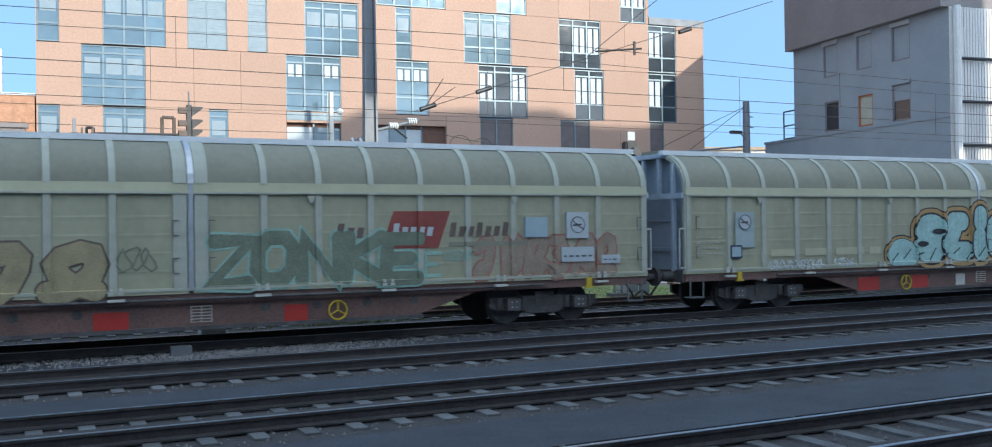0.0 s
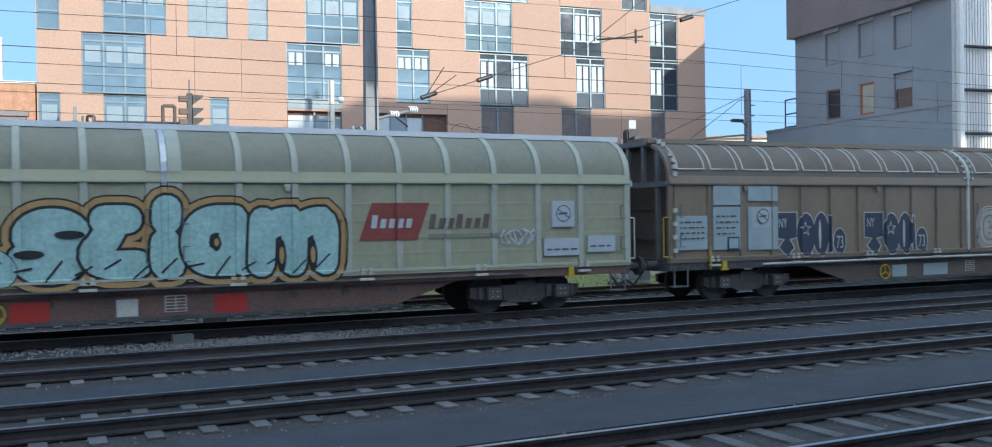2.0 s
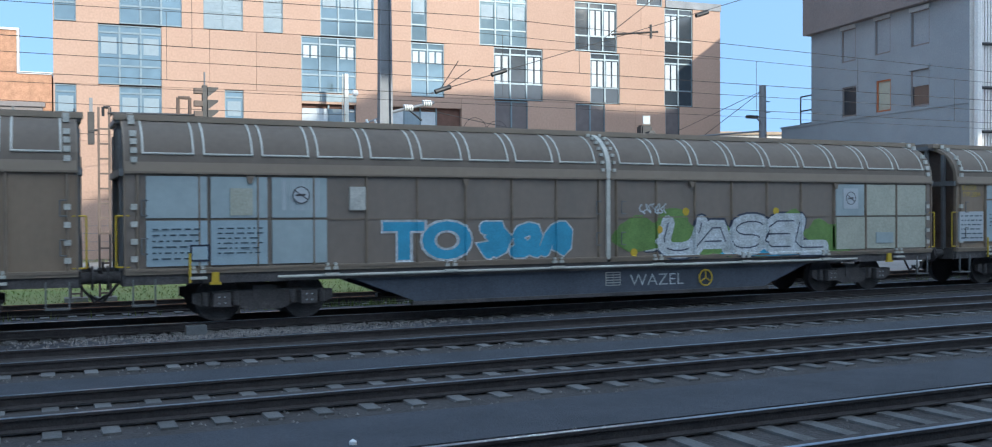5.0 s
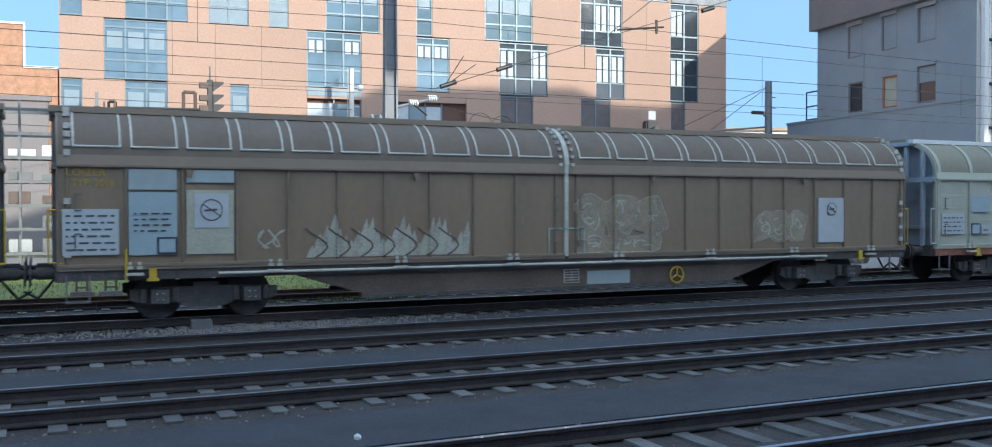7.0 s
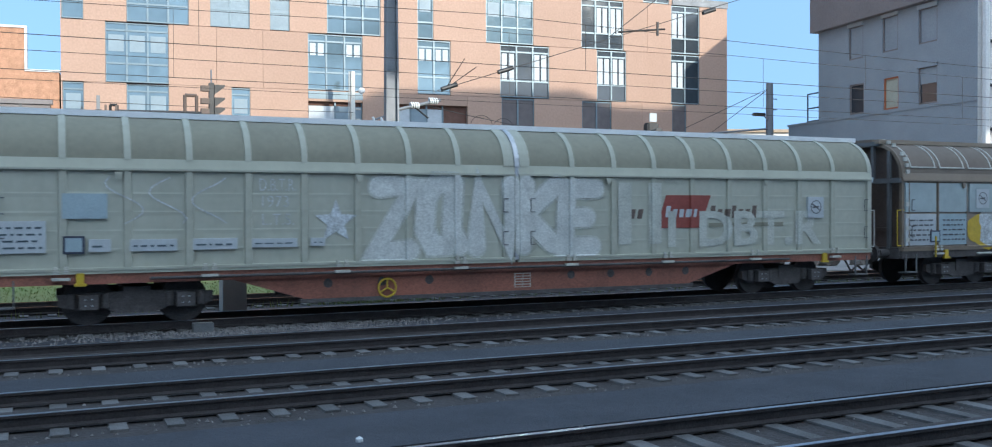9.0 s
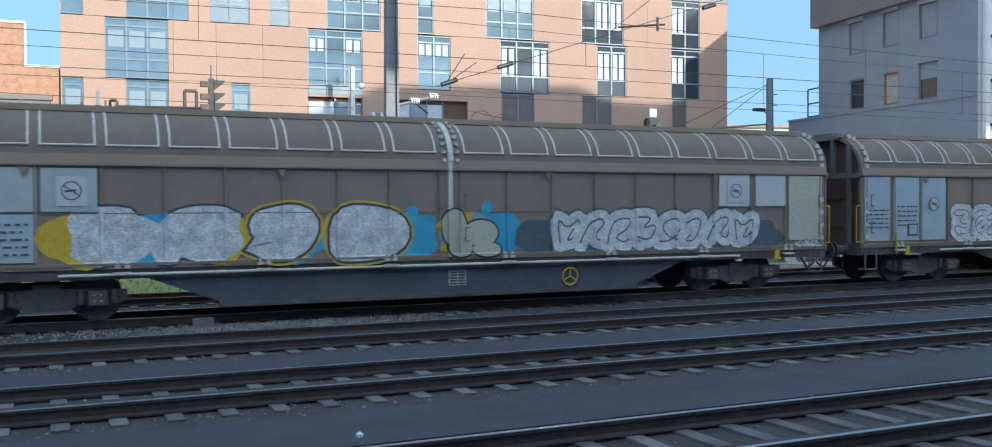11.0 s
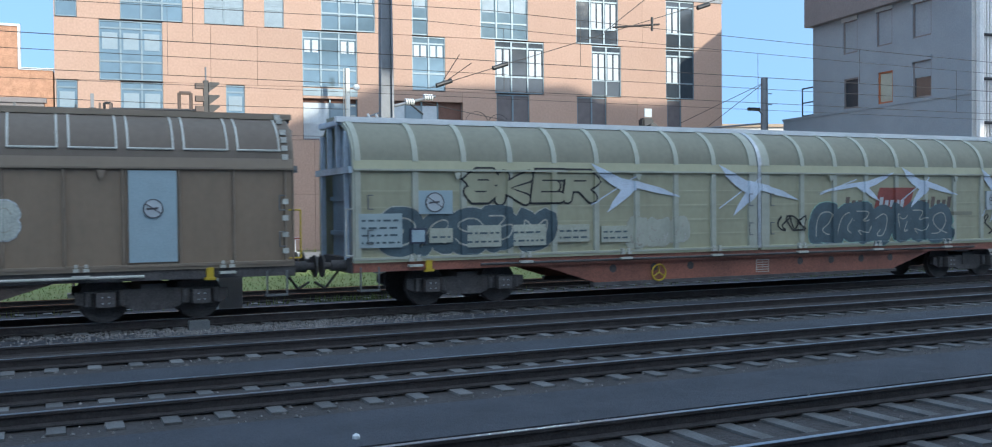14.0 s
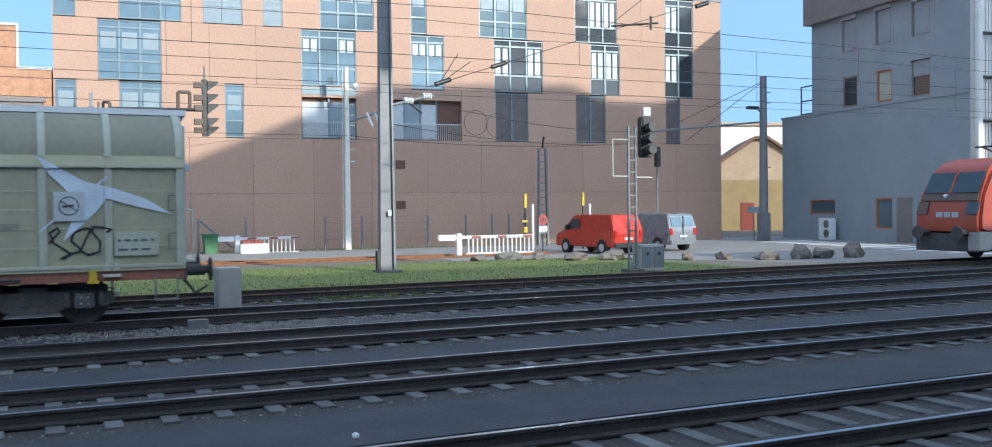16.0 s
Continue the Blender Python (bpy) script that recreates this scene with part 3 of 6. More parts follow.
# unseen buildings added behind the viewer to shade the yard and the facade
st = thing("yard_shade_building", "plain unseen building added to shade the yard", "building", at=pose(0, -5, 0))
bm = B()
prism(bm, [(-150, -0.26), (80, -0.26), (80, 11.4), (36.5, 11.4), (36.5, 13.4), (-150, 13.4)], -12, 0, "y")
# white walls also throw sky light back at the wagons
part("wall", bm, WHITE, st)
tower = thing("facade_shade_block", "plain unseen block on columns, added to shade the facade", "building", at=pose(0, -5, 0))
bm = B()
# gap below and sloped top shape the sunlit ground and the facade shadow
prism(bm, [(0.0, 21.2), (62.4, 21.2), (62.4, 31.0), (58.0, 29.8), (54.5, 29.9), (51.5, 31.0), (39.0, 30.9), (28.0, 26.4), (14.0, 21.7)], -1.5, 0, "y")
part("wall", bm, WHITE, tower)
for x in (0.5, 20, 61.5):
    cuboid("column", (x - 0.3, x + 0.3, -1.2, -0.3, 11.4 if x > 40 else 13.4, 21.2), WHITE, tower)

# ---- goods wagons ----
S0, S1 = 11.75, 0.031                      # metres run by the train after t: S0 t + S1 t^2
HALF = 10.95                               # half the body length
SIDE = -1.40
SHEET, FLANK = SIDE + 0.03, 0.02           # wall sheets lie back from the posts; width of a post's sloping flank


def roof_arc(r=0.0, n=8):
    pts = []
    for i in range(n + 1):
        a = math.radians(90 * i / n)
        pts.append((-0.30 - (1.10 + r) * math.cos(a), 3.24 + (0.93 + r) * math.sin(a)))
    return pts


def posts(style):
    """Where the posts of one sliding wall stand, from the middle of the wagon outwards."""
    if style in ("green", "pale"):
        return [0.14, 0.27, *[1.46 + 1.155 * k for k in range(8)], HALF - 0.09]
    return [0.28 + 1.05 * k for k in range(11)] if style == "brown" else [0.25 + 1.163 * k for k in range(10)]


def strip(bm, outer, inner, x0, x1):
    """A curved sheet between two open polylines of (y, z)."""
    prism(bm, [*outer, *inner[::-1]], x0, x1)


def rib_mesh(name, material, w, thick=0.028):
    bm = B()
    prism(bm, [(-w / 2, SHEET + 0.01), (-w / 2 + FLANK, SIDE - thick), (w / 2 - FLANK, SIDE - thick), (w / 2, SHEET + 0.01)], 1.15, 3.025, "z")
    return mesh_of(name, bm, material)


def hoop_mesh(name, material, w, thick=0.03):
    bm = B()
    strip(bm, roof_arc(thick), roof_arc(-0.01), -w / 2, w / 2)
    return mesh_of(name, bm, material, True)


def outline_mesh(name, material, w):
    """Raised frame round one roof field of width w."""
    bm = B()
    arc_o, arc_i = roof_arc(0.014)[1:-1], roof_arc(-0.01)[1:-1]
    for x in (-w / 2, w / 2 - 0.04):
        strip(bm, arc_o, arc_i, x, x + 0.04)
    for i in (0, len(arc_o) - 1):
        y, z = arc_o[i]
        tube(bm, (-w / 2, y, z), (w / 2, y, z), 0.022, 6)
    return mesh_of(name, bm, material)


def wheel_mesh():
    bm = B()
    tube(bm, (0, -0.06, 0), (0, 0.06, 0), 0.46, 28)
    tube(bm, (0, 0.06, 0), (0, 0.09, 0), 0.49, 28)
    tube(bm, (0, -0.16, 0), (0, -0.06, 0), 0.14, 12)
    return mesh_of("wheel", bm, GRIME, True)


WHEEL = wheel_mesh()


def bogie_frame_mesh():
    bm = B()
    for s in (-1, 1):
        prism(bm, [(-1.45, 0.42), (-1.2, 0.30), (-0.65, 0.36), (-0.35, 0.24), (0.35, 0.24), (0.65, 0.36), (1.2, 0.30), (1.45, 0.42), (1.45, 0.62), (0.6, 0.66), (-0.6, 0.66), (-1.45, 0.62)], s * 1.02 - 0.06, s * 1.02 + 0.06, "y")
        for x in (-0.9, 0.9):
            box(bm, x - 0.17, x + 0.17, s * 1.16 - 0.12, s * 1.16 + 0.06, 0.34, 0.62)
            for o in (-0.3, 0.3):
                tube(bm, (x + o, s * 1.1, 0.36), (x + o, s * 1.1, 0.64), 0.08, 10)
    box(bm, -0.25, 0.25, -1.1, 1.1, 0.4, 0.75)
    return mesh_of("bogie_frame", bm, GRIME)


BOGIE = bogie_frame_mesh()
BOLT = B()
for x in (-0.06, 0.06):
    for z in (-0.06, 0.06):
        box(BOLT, x - 0.012, x + 0.012, -0.012, 0, z - 0.012, z + 0.012)
BOLT = mesh_of("axlebox_cover", BOLT, SIGN_WHITE)
HANDWHEEL = ring_mesh("hand_wheel", 0.2, 0.022, YELLOW)
for_spokes = bmesh.new()
for_spokes.from_mesh(HANDWHEEL)
for a in (90, 210, 330):
    tube(for_spokes, (0, 0, 0), (0.2 * math.cos(radians(a)), 0, 0.2 * math.sin(radians(a))), 0.018, 6)
for_spokes.to_mesh(HANDWHEEL)
for_spokes.free()
SIGN_RING = ring_mesh("sign_ring", 0.19, 0.011, SIGN_INK, 24)


def plate(name, x0, x1, z0, z1, material, parent, label="", lift=0.033, thick=0.006):
    return cuboid(name, (x0, x1, SIDE - lift - thick, SIDE - lift if lift < 0 else SHEET + 0.001, z0, z1), material, parent, label)


def bars(parent, x0, x1, z0, z1, rows, material=SIGN_INK, seed=1, lift=0.0395):
    """Lines of small print as plain bars."""
    r = random.Random(seed)
    for i in range(rows):
        h = (z1 - z0) / rows
        z = z1 - h * (i + 0.75)
        x = x0
        while x < x1 - 0.05:
            bm = B()
            w = min(r.uniform(0.04, 0.2), x1 - x)
            box(bm, x, x + w, SIDE - lift - 0.004, SIDE - lift, z, z + min(0.04, h * 0.28))
            part("print_bar", bm, material, parent)
            x += w + 0.06


def no_smoking(wagon, x, z, s=1.0, board=None):
    b = board or plate("sign_board", x - 0.3 * s, x + 0.3 * s, z - 0.32 * s, z + 0.3 * s, SIGN_WHITE, wagon, "white prohibition sign")
    lift = 0.042
    part("sign_disc", disc(0.2 * s), SIGN_WHITE, b, at=pose(x, SIDE - lift, z))
    part("sign_ring", SIGN_RING, None, b, "dark prohibition ring", at=pose(x, SIDE - lift - 0.004, z) @ Matrix.Diagonal((s, 0.3, s, 1)))
    cuboid("sign_stroke", (-0.2 * s, 0.2 * s, -0.004, 0.004, -0.010, 0.010), SIGN_INK, b, at=pose(x, SIDE - lift - 0.008, z, 0, 35, 0))
    cuboid("sign_mark", (-0.13 * s, 0.10 * s, -0.003, 0.003, -0.02, 0.02), SIGN_INK, b, at=pose(x, SIDE - lift - 0.006, z, 0, -5, 0))


def disc(r, n=24):
    bm = B()
    tube(bm, (0, 0, 0), (0, 0.005, 0), r, n)
    return bm


STYLE = {
    "green": dict(band=GREEN_BAND, wall=GREEN, roof=GREEN_ROOF, rib=GREEN_RIB, sole=OXIDE, ribw=0.17, framed=False),
    "pale": dict(band=PALE_BAND, wall=GREEN_PALE, roof=GREEN_ROOF, rib=GREEN_RIB, sole=OXIDE, ribw=0.17, framed=False),
    "brown": dict(band=BROWN_BAND, wall=BROWN, roof=BROWN_ROOF, rib=BROWN_RIB, sole=FRAME_BROWN, ribw=0.07, framed=True),
    "taupe": dict(band=BROWN_BAND, wall=TAUPE, roof=BROWN_ROOF, rib=BROWN_RIB, sole=FRAME_NAVY, ribw=0.07, framed=True),
}
SHARED = {}
for key, st_ in STYLE.items():
    bay = posts(key)[4] - posts(key)[3]
    SHARED[key] = (rib_mesh("wall_rib", st_["rib"], st_["ribw"]), outline_mesh("roof_field_frame", SEAL, bay - 0.17) if st_["framed"] else hoop_mesh("roof_rib", st_["rib"], 0.13))


def goods_wagon(style, label, hwx, sole_paint):
    st_ = dict(STYLE[style])
    st_["sole"] = sole_paint or st_["sole"]
    w = thing("goods_wagon", label, "goods wagon", "wagons of the passing train")
    rib, hoop = SHARED[style]
    for s in (-1, 1):
        a, b = (-HALF, -0.05) if s < 0 else (0.05, HALF)
        # sliding wall with its half of the roof
        bm = B()
        box(bm, a, b, SHEET, SHEET + 0.04, 1.12, 3.02)
        door = part("sliding_wall", bm, st_["wall"], w)
        bm = B()
        strip(bm, roof_arc(), roof_arc(-0.05), a, b)
        part("roof_shell", bm, st_["roof"], door, smooth=True)
        # proud rail added to cast the dark line below the eaves
        cuboid("eaves_shade_rail", (a, b, SIDE - 0.055, SIDE - 0.001, 3.03, 3.07), st_["rib"], door)
        cuboid("bottom_rail", (a, b, SIDE - 0.05, SIDE - 0.001, 1.10, 1.15), st_["rib"], door)
        bm = B()
        prism(bm, [(SIDE - 0.03, 3.02), (SIDE + 0.05, 3.02), (SIDE + 0.05, 3.26), (SIDE - 0.012, 3.26)], a, b)
        part("eaves_band", bm, st_["band"], door)
        bm = B()
        prism(bm, [(SIDE - 0.025, 1.04), (SIDE + 0.06, 1.04), (SIDE + 0.06, 1.16), (SIDE - 0.025, 1.16)], a, b)
        part("bottom_rail", bm, st_["band"], door)
        at_x = posts(style)
        for x in at_x:
            part("wall_rib", rib, None, door, at=pose(s * x, 0, 0))
            if not st_["framed"]:
                part("roof_rib", hoop, None, door, at=pose(s * x, 0, 0))
        for p, q in zip(at_x, at_x[1:]) if st_["framed"] else ():
            part("roof_field_frame", hoop, None, door, at=pose(s * (p + q) / 2, 0, 0))
        if style == "taupe":
            for p, q in zip(at_x, at_x[1:]):
                xa, xb = min(s * p, s * q) + 0.05, max(s * p, s * q) - 0.05
                cuboid("seam_strip", (xa, xb, SHEET - 0.02, SHEET, 2.10, 2.125), BROWN_RIB, door)
        if not st_["framed"]:
            for z in (1.5, 1.86, 2.22, 2.58):
                bm = B()
                prism(bm, [(SHEET, z - 0.07), (SHEET - 0.004, z), (SHEET, z + 0.03)], a + 0.1, b - 0.1)
                part("panel_crease", bm, st_["wall"], door)
        for x in (a + (b - a) * 0.22, a + (b - a) * 0.66):
            bm = B()
            prism(bm, [(x - 0.08, 3.0), (x + 0.08, 3.0), (x + 0.04, 2.86), (x - 0.03, 2.84)], SIDE - 0.07, SIDE - 0.031, "y")
            part("lifting_lug", bm, st_["rib"], door)
        for x in (a + 0.3, b - 0.3):
            for z in (1.45, 2.2):
                bm = B()
                for u, v in (((x, z), (x, z + 0.3)), ((x, z), (x + 0.12, z)), ((x, z + 0.3), (x + 0.12, z + 0.3))):
                    tube(bm, (u[0], SIDE - 0.06, u[1]), (v[0], SIDE - 0.06, v[1]), 0.013, 6)
                part("grab_handle", bm, STEEL_GREY, door)
        # door rollers and locks along the sill
        for i in range(4):
            x = a + (b - a) * (i + 0.5) / 4
            bm = B()
            for o in (-0.09, 0.09):
                box(bm, x + o - 0.05, x + o + 0.05, SIDE - 0.1, SIDE, 1.05, 1.11)
                box(bm, x + o - 0.03, x + o + 0.03, SIDE - 0.09, SIDE, 1.13, 1.19)
            box(bm, x - 0.16, x + 0.16, SIDE - 0.13, SIDE - 0.02, 0.93, 0.98)
            part("door_roller", bm, SEAL, door)
    # central joint
    bm = B()
    box(bm, -0.05, 0.05, SIDE - 0.03, SIDE + 0.05, 1.1, 3.25)
    strip(bm, roof_arc(0.05), roof_arc(-0.02), -0.06, 0.06)
    part("door_joint", bm, ALU if not st_["framed"] else SEAL, w, "pale metal strip between the sliding walls")
    if st_["framed"]:
        for s in (-0.16, 0.16):
            bm = B()
            arc = roof_arc(0.03)
            for i in range(len(arc) - 1):
                y, z = arc[i]
                box(bm, s - 0.04, s + 0.04, y - 0.03, y + 0.03, z - 0.02, z + 0.05)
            part("joint_clips", bm, SEAL, w)
    # far side, ridge, ends
    bm = B()
    box(bm, -HALF, HALF, -SIDE - 0.06, -SIDE, 1.12, 3.24)
    strip(bm, [(-y, z) for y, z in roof_arc()], [(-y, z) for y, z in roof_arc(-0.05)], -HALF, HALF)
    part("far_wall", bm, st_["wall"], w)
    cuboid("ridge", (-HALF - 0.1, HALF + 0.1, -0.36, 0.36, 4.12, 4.27), st_["roof"], w)
    # white on the green wagons also stands for sun on the metal edge
    cuboid("ridge_edge", (-HALF - 0.15, HALF + 0.15, -0.68, -0.50, 4.13, 4.25), WHITE if not st_["framed"] else BROWN_BAND, w, "metal ridge edge, painted bright where it would be sunlit")
    cuboid("floor", (-HALF, HALF, -1.3, 1.3, 0.98, 1.1), GRIME, w)
    arc = roof_arc(-0.06)
    endpts = [(-1.34, 1.05), *arc, *[(-y, z) for y, z in arc[::-1]], (1.34, 1.05)]
    for s in (-1, 1):
        bm = B()
        xx = s * (HALF - 0.35)
        prism(bm, endpts, xx - 0.04, xx + 0.04)
        e = part("end_wall", bm, BLUEGREY if not st_["framed"] else FRAME_BROWN, w)
        bm = B()
        ring_o, ring_i = [(SIDE, 1.05), *roof_arc(0.0)], [(SIDE + 0.1, 1.05), *roof_arc(-0.1)]
        strip(bm, ring_o, ring_i, s * HALF - 0.02, s * HALF + 0.02)
        part("end_frame", bm, st_["rib"], e)
        steel = STEEL_GREY if st_["framed"] else ENDPOST
        x_ = s * (HALF + 0.03)
        for y in (-0.95, -0.35, 0.35, 0.95):
            cuboid("end_post", (x_ - 0.05, x_ + 0.05, y - 0.05, y + 0.05, 3.05 if abs(y) < 0.5 else 1.1, 4.12 if abs(y) < 0.5 else 3.9), steel, e)
        cuboid("end_beam", (x_ - 0.07, x_ + 0.07, -1.38, 1.38, 2.98, 3.12), steel, e)
        cuboid("end_cap", (x_ - 0.09, x_ + 0.09, -0.62, 1.0, 4.06, 4.2), steel, e, bevel=0.02)
        for z in (1.6, 2.4, 3.1):
            cuboid("end_stiffener", (xx + s * 0.04, xx + s * 0.12, -1.3, 1.3, z, z + 0.1), FRAME_BROWN if st_["framed"] else BLUEGREY, e)
        # headstock, buffers, coupler, steps, hand rails
        cuboid("headstock", (s * (HALF - 0.05) - 0.1, s * (HALF - 0.05) + 0.1, -1.3, 1.3, 0.82, 1.14), GRIME, w)
        for y in (-0.875, 0.875):
            bm = B()
            tube(bm, (s * (HALF + 0.02), y, 0.98), (s * (HALF + 0.38), y, 0.98), 0.12, 14)
            tube(bm, (s * (HALF + 0.38), y, 0.98), (s * (HALF + 0.55), y, 0.98), 0.08, 12)
            tube(bm, (s * (HALF + 0.55), y, 0.98), (s * (HALF + 0.59), y, 0.98), 0.24, 18)
            part("buffer", bm, GRIME, w, smooth=True)
        bm = B()
        tube(bm, (s * HALF, 0, 0.95), (s * (HALF + 0.59), 0, 0.85), 0.06, 8)
        tube(bm, (s * HALF, -0.35, 0.9), (s * (HALF + 0.35), -0.3, 0.45), 0.03, 6)
        tube(bm, (s * (HALF + 0.35), -0.3, 0.45), (s * (HALF + 0.59), -0.3, 0.6), 0.03, 6)
        part("coupling", bm, GRIME, w)
        bm = B()
        hx = s * (HALF + 0.16)
        for p, q in (((hx, -1.36, 1.2), (hx, -1.36, 2.2)), ((hx, -1.36, 2.2), (hx - s * 0.25, -1.36, 2.2)), ((hx, -1.36, 1.2), (hx - s * 0.25, -1.36, 1.2))):
            tube(bm, p, q, 0.018, 6)
        part("hand_rail", bm, YELLOW if st_["framed"] else SEAL, w)
        if st_["framed"]:
            arc_ = [(SIDE, 1.3 + 0.34 * i) for i in range(5)] + roof_arc(0.012)[:-1]
            for i, (y, z) in enumerate(arc_):
                if (i * 7) % 5 != 3:
                    cuboid("paint_patch", (s * (HALF - 0.17) - 0.06, s * (HALF - 0.17) + 0.06, y - 0.034, y + 0.02, z, z + 0.11), SEAL, w)
            if s < 0:
                bar("coupling_lever", (s * (HALF - 1.2), SIDE - 0.1, 0.86), (s * (HALF - 1.2), SIDE - 0.1, 1.45), 0.025, YELLOW, w, "yellow lever")
        bm = B()
        sx = s * (HALF - 0.35)
        box(bm, sx - 0.22, sx + 0.22, -1.42, -1.12, 0.42, 0.45)
        box(bm, sx - 0.22, sx - 0.19, -1.4, -1.36, 0.45, 0.95)
        box(bm, sx + 0.19, sx + 0.22, -1.4, -1.36, 0.45, 0.95)
        part("step", bm, STEEL_GREY, w)
        part("tow_hook", tow_mesh(), YELLOW, w, "yellow towing hook", at=pose(s * (HALF - 1.7), -1.42, 0.86))
        # bogie
        bg = part("bogie", BOGIE, None, w, at=pose(s * 8.2, 0, 0))
        for x in (-0.9, 0.9):
            for y in (-0.75, 0.75):
                part("wheel", WHEEL, None, bg, at=pose(x, y, 0.46, 0, 0, 0 if y < 0 else 180))
            part("axlebox_cover", BOLT, None, bg, at=pose(x, -1.285, 0.48))
    # underframe: long side sills with a deep fish-bellied middle
    for s in (-1, 1):
        bm = B()
        y0 = s * 1.33
        box(bm, -HALF, HALF, y0 - 0.05, y0 + 0.05, 0.84, 1.04)
        part("side_sill", bm, st_["sole"] if not st_["framed"] else GRIME, w)
        bm = B()
        deep = 0.30 if style != "taupe" else 0.20
        y1 = s * 1.25
        prism(bm, [(-6.4, 0.84), (-4.9, deep + 0.08), (4.9, deep + 0.08), (6.4, 0.84)], y1 - 0.03, y1 + 0.03, "y")
        sole = part("solebar", bm, st_["sole"], w)
        bm = B()
        box(bm, -5.0, 5.0, y1 - 0.09, y1 + 0.05, deep, deep + 0.08)
        part("bottom_flange", bm, GRIME, sole)
        if s < 0 and not st_["framed"]:
            # raised dark discs stand in for the shade inside the solebar holes
            for x in (-4.4, -3.2, -2.1, 1.5, 2.6, 3.7, 4.8):
                bm = B()
                tube(bm, (x, y1 - 0.036, 0.70), (x, y1 - 0.028, 0.70), 0.1, 14)
                part("dark_hole_disc", bm, GRIME, sole)
    bm = B()
    tube(bm, (-8, SIDE - 0.06, 0.93), (8, SIDE - 0.06, 0.93), 0.03, 8)
    part("brake_rod", bm, SEAL if st_["framed"] else GRIME, w)
    part("hand_wheel", HANDWHEEL, None, w, "yellow hand brake wheel", at=pose(hwx, -1.34, 0.56))
    grid = plate("data_grid", 0.0, 0.42, 0.45, 0.78, SEAL, w, "pale stencilled grid", lift=-0.115)
    for i in range(2):
        for j in range(5):
            plate("grid_cell", 0.02 + i * 0.2, 0.20 + i * 0.2, 0.465 + j * 0.063, 0.51 + j * 0.063, st_["sole"], grid, lift=-0.107, thick=0.004)
    return w


def tow_mesh():
    bm = B()
    box(bm, -0.07, 0.07, -0.03, 0.03, 0, 0.2)
    box(bm, -0.11, 0.11, -0.05, 0.03, -0.05, 0.0)
    return bm


CENTRES = [3.05, 26.15, 49.25, 72.0, 94.95, 118.1, 141.2, 164.4, 187.6]
KINDS = ["green", "green", "brown", "taupe", "brown", "pale", "taupe", "brown", "green"]
LABELS = ["olive green sliding-wall goods wagon with silver and red graffiti", "olive green goods wagon with large turquoise bubble graffiti", "brown sliding-wall wagon with navy bubble graffiti and pale outlines",
          "grey-brown wagon with white and green graffiti, navy frame", "brown goods wagon with faded flame-like graffiti", "faded grey-green goods wagon with large silver letters",
          "grey-brown wagon with white and yellow graffiti, navy frame", "brown goods wagon with white panels and silver graffiti", "olive green last wagon with dark and white graffiti"]
HAND_WHEELS = [3.03, -3.04, -3.4, 2.95, 3.2, -3.1, 3.08, -3.5, -3.1]
WAGONS = [goods_wagon(*q) for q in zip(KINDS, LABELS, HAND_WHEELS, [OXIDE_DARK, OXIDE_DARK, *[None] * 7])]

STYLE_OF = {w.name: k for w, k in zip(WAGONS, KINDS)}

# ---- paint, lettering and boards on the wagons ----


def text_mesh(name, body, material, offset=0.0, shear=0.0, spacing=1.0):
    cu = bpy.data.curves.new(name, "FONT")
    cu.body, cu.offset, cu.extrude, cu.shear, cu.space_character = body, offset, 0.002, shear, spacing
    cu.resolution_u = 4
    ob = bpy.data.objects.new(name, cu)
    scene.collection.objects.link(ob)
    me = bpy.data.meshes.new_from_object(ob.evaluated_get(bpy.context.evaluated_depsgraph_get()))
    bpy.data.objects.remove(ob)
    me.materials.clear()
    me.materials.append(material)
    me.name = name
    return me


def fit_text(me, x0, x1, z0, z1, lift, pad=0.0, y=SIDE):
    """Stretch flat lettering to a field on the wagon side."""
    co = np.array([v.co for v in me.vertices])
    lo, hi = co.min(0), co.max(0)
    for v in me.vertices:
        u, t = (v.co.x - lo[0]) / (hi[0] - lo[0]), (v.co.y - lo[1]) / (hi[1] - lo[1])
        v.co = (x0 - pad + u * (x1 - x0 + 2 * pad), y - lift - v.co.z, z0 - pad + t * (z1 - z0 + 2 * pad))
    bm = B()
    bm.from_mesh(me)
    bpy.data.meshes.remove(me)
    bmesh.ops.remove_doubles(bm, verts=bm.verts, dist=1e-6)
    return bm


def letter_parts(name, bm, material, w, y):
    """Each letter of a word as a painted part of its own."""
    left = set(bm.verts)
    while left:
        todo = [left.pop()]
        one = set(todo)
        while todo:
            for e in todo.pop().link_edges:
                for v in e.verts:
                    if v not in one:
                        one.add(v)
                        todo.append(v)
        left -= one
        faces = {f for v in one for f in v.link_faces}
        piece, twin = B(), {}
        for v in one:
            twin[v] = piece.verts.new(v.co)
        for f in faces:
            piece.faces.new([twin[v] for v in f.verts])
        part(name, drape(piece, w, y), material, w)
    bm.free()


def letters(w, body, x0, x1, z0, z1, fill, edge=None, bold=0.05, rim=0.07, shear=0.0, spacing=1.0, name="graffiti", lift=0.036, y=SIDE, ring=0.045):
    letter_parts(name, fit_text(text_mesh(name, body, fill, bold, shear, spacing), x0, x1, z0, z1, lift + 0.004, 0, y), fill, w, y)
    if edge:
        letter_parts(name + "_outline", fit_text(text_mesh(name, body, edge, bold + ring, shear, spacing), x0, x1, z0, z1, lift, rim, y), edge, w, y)


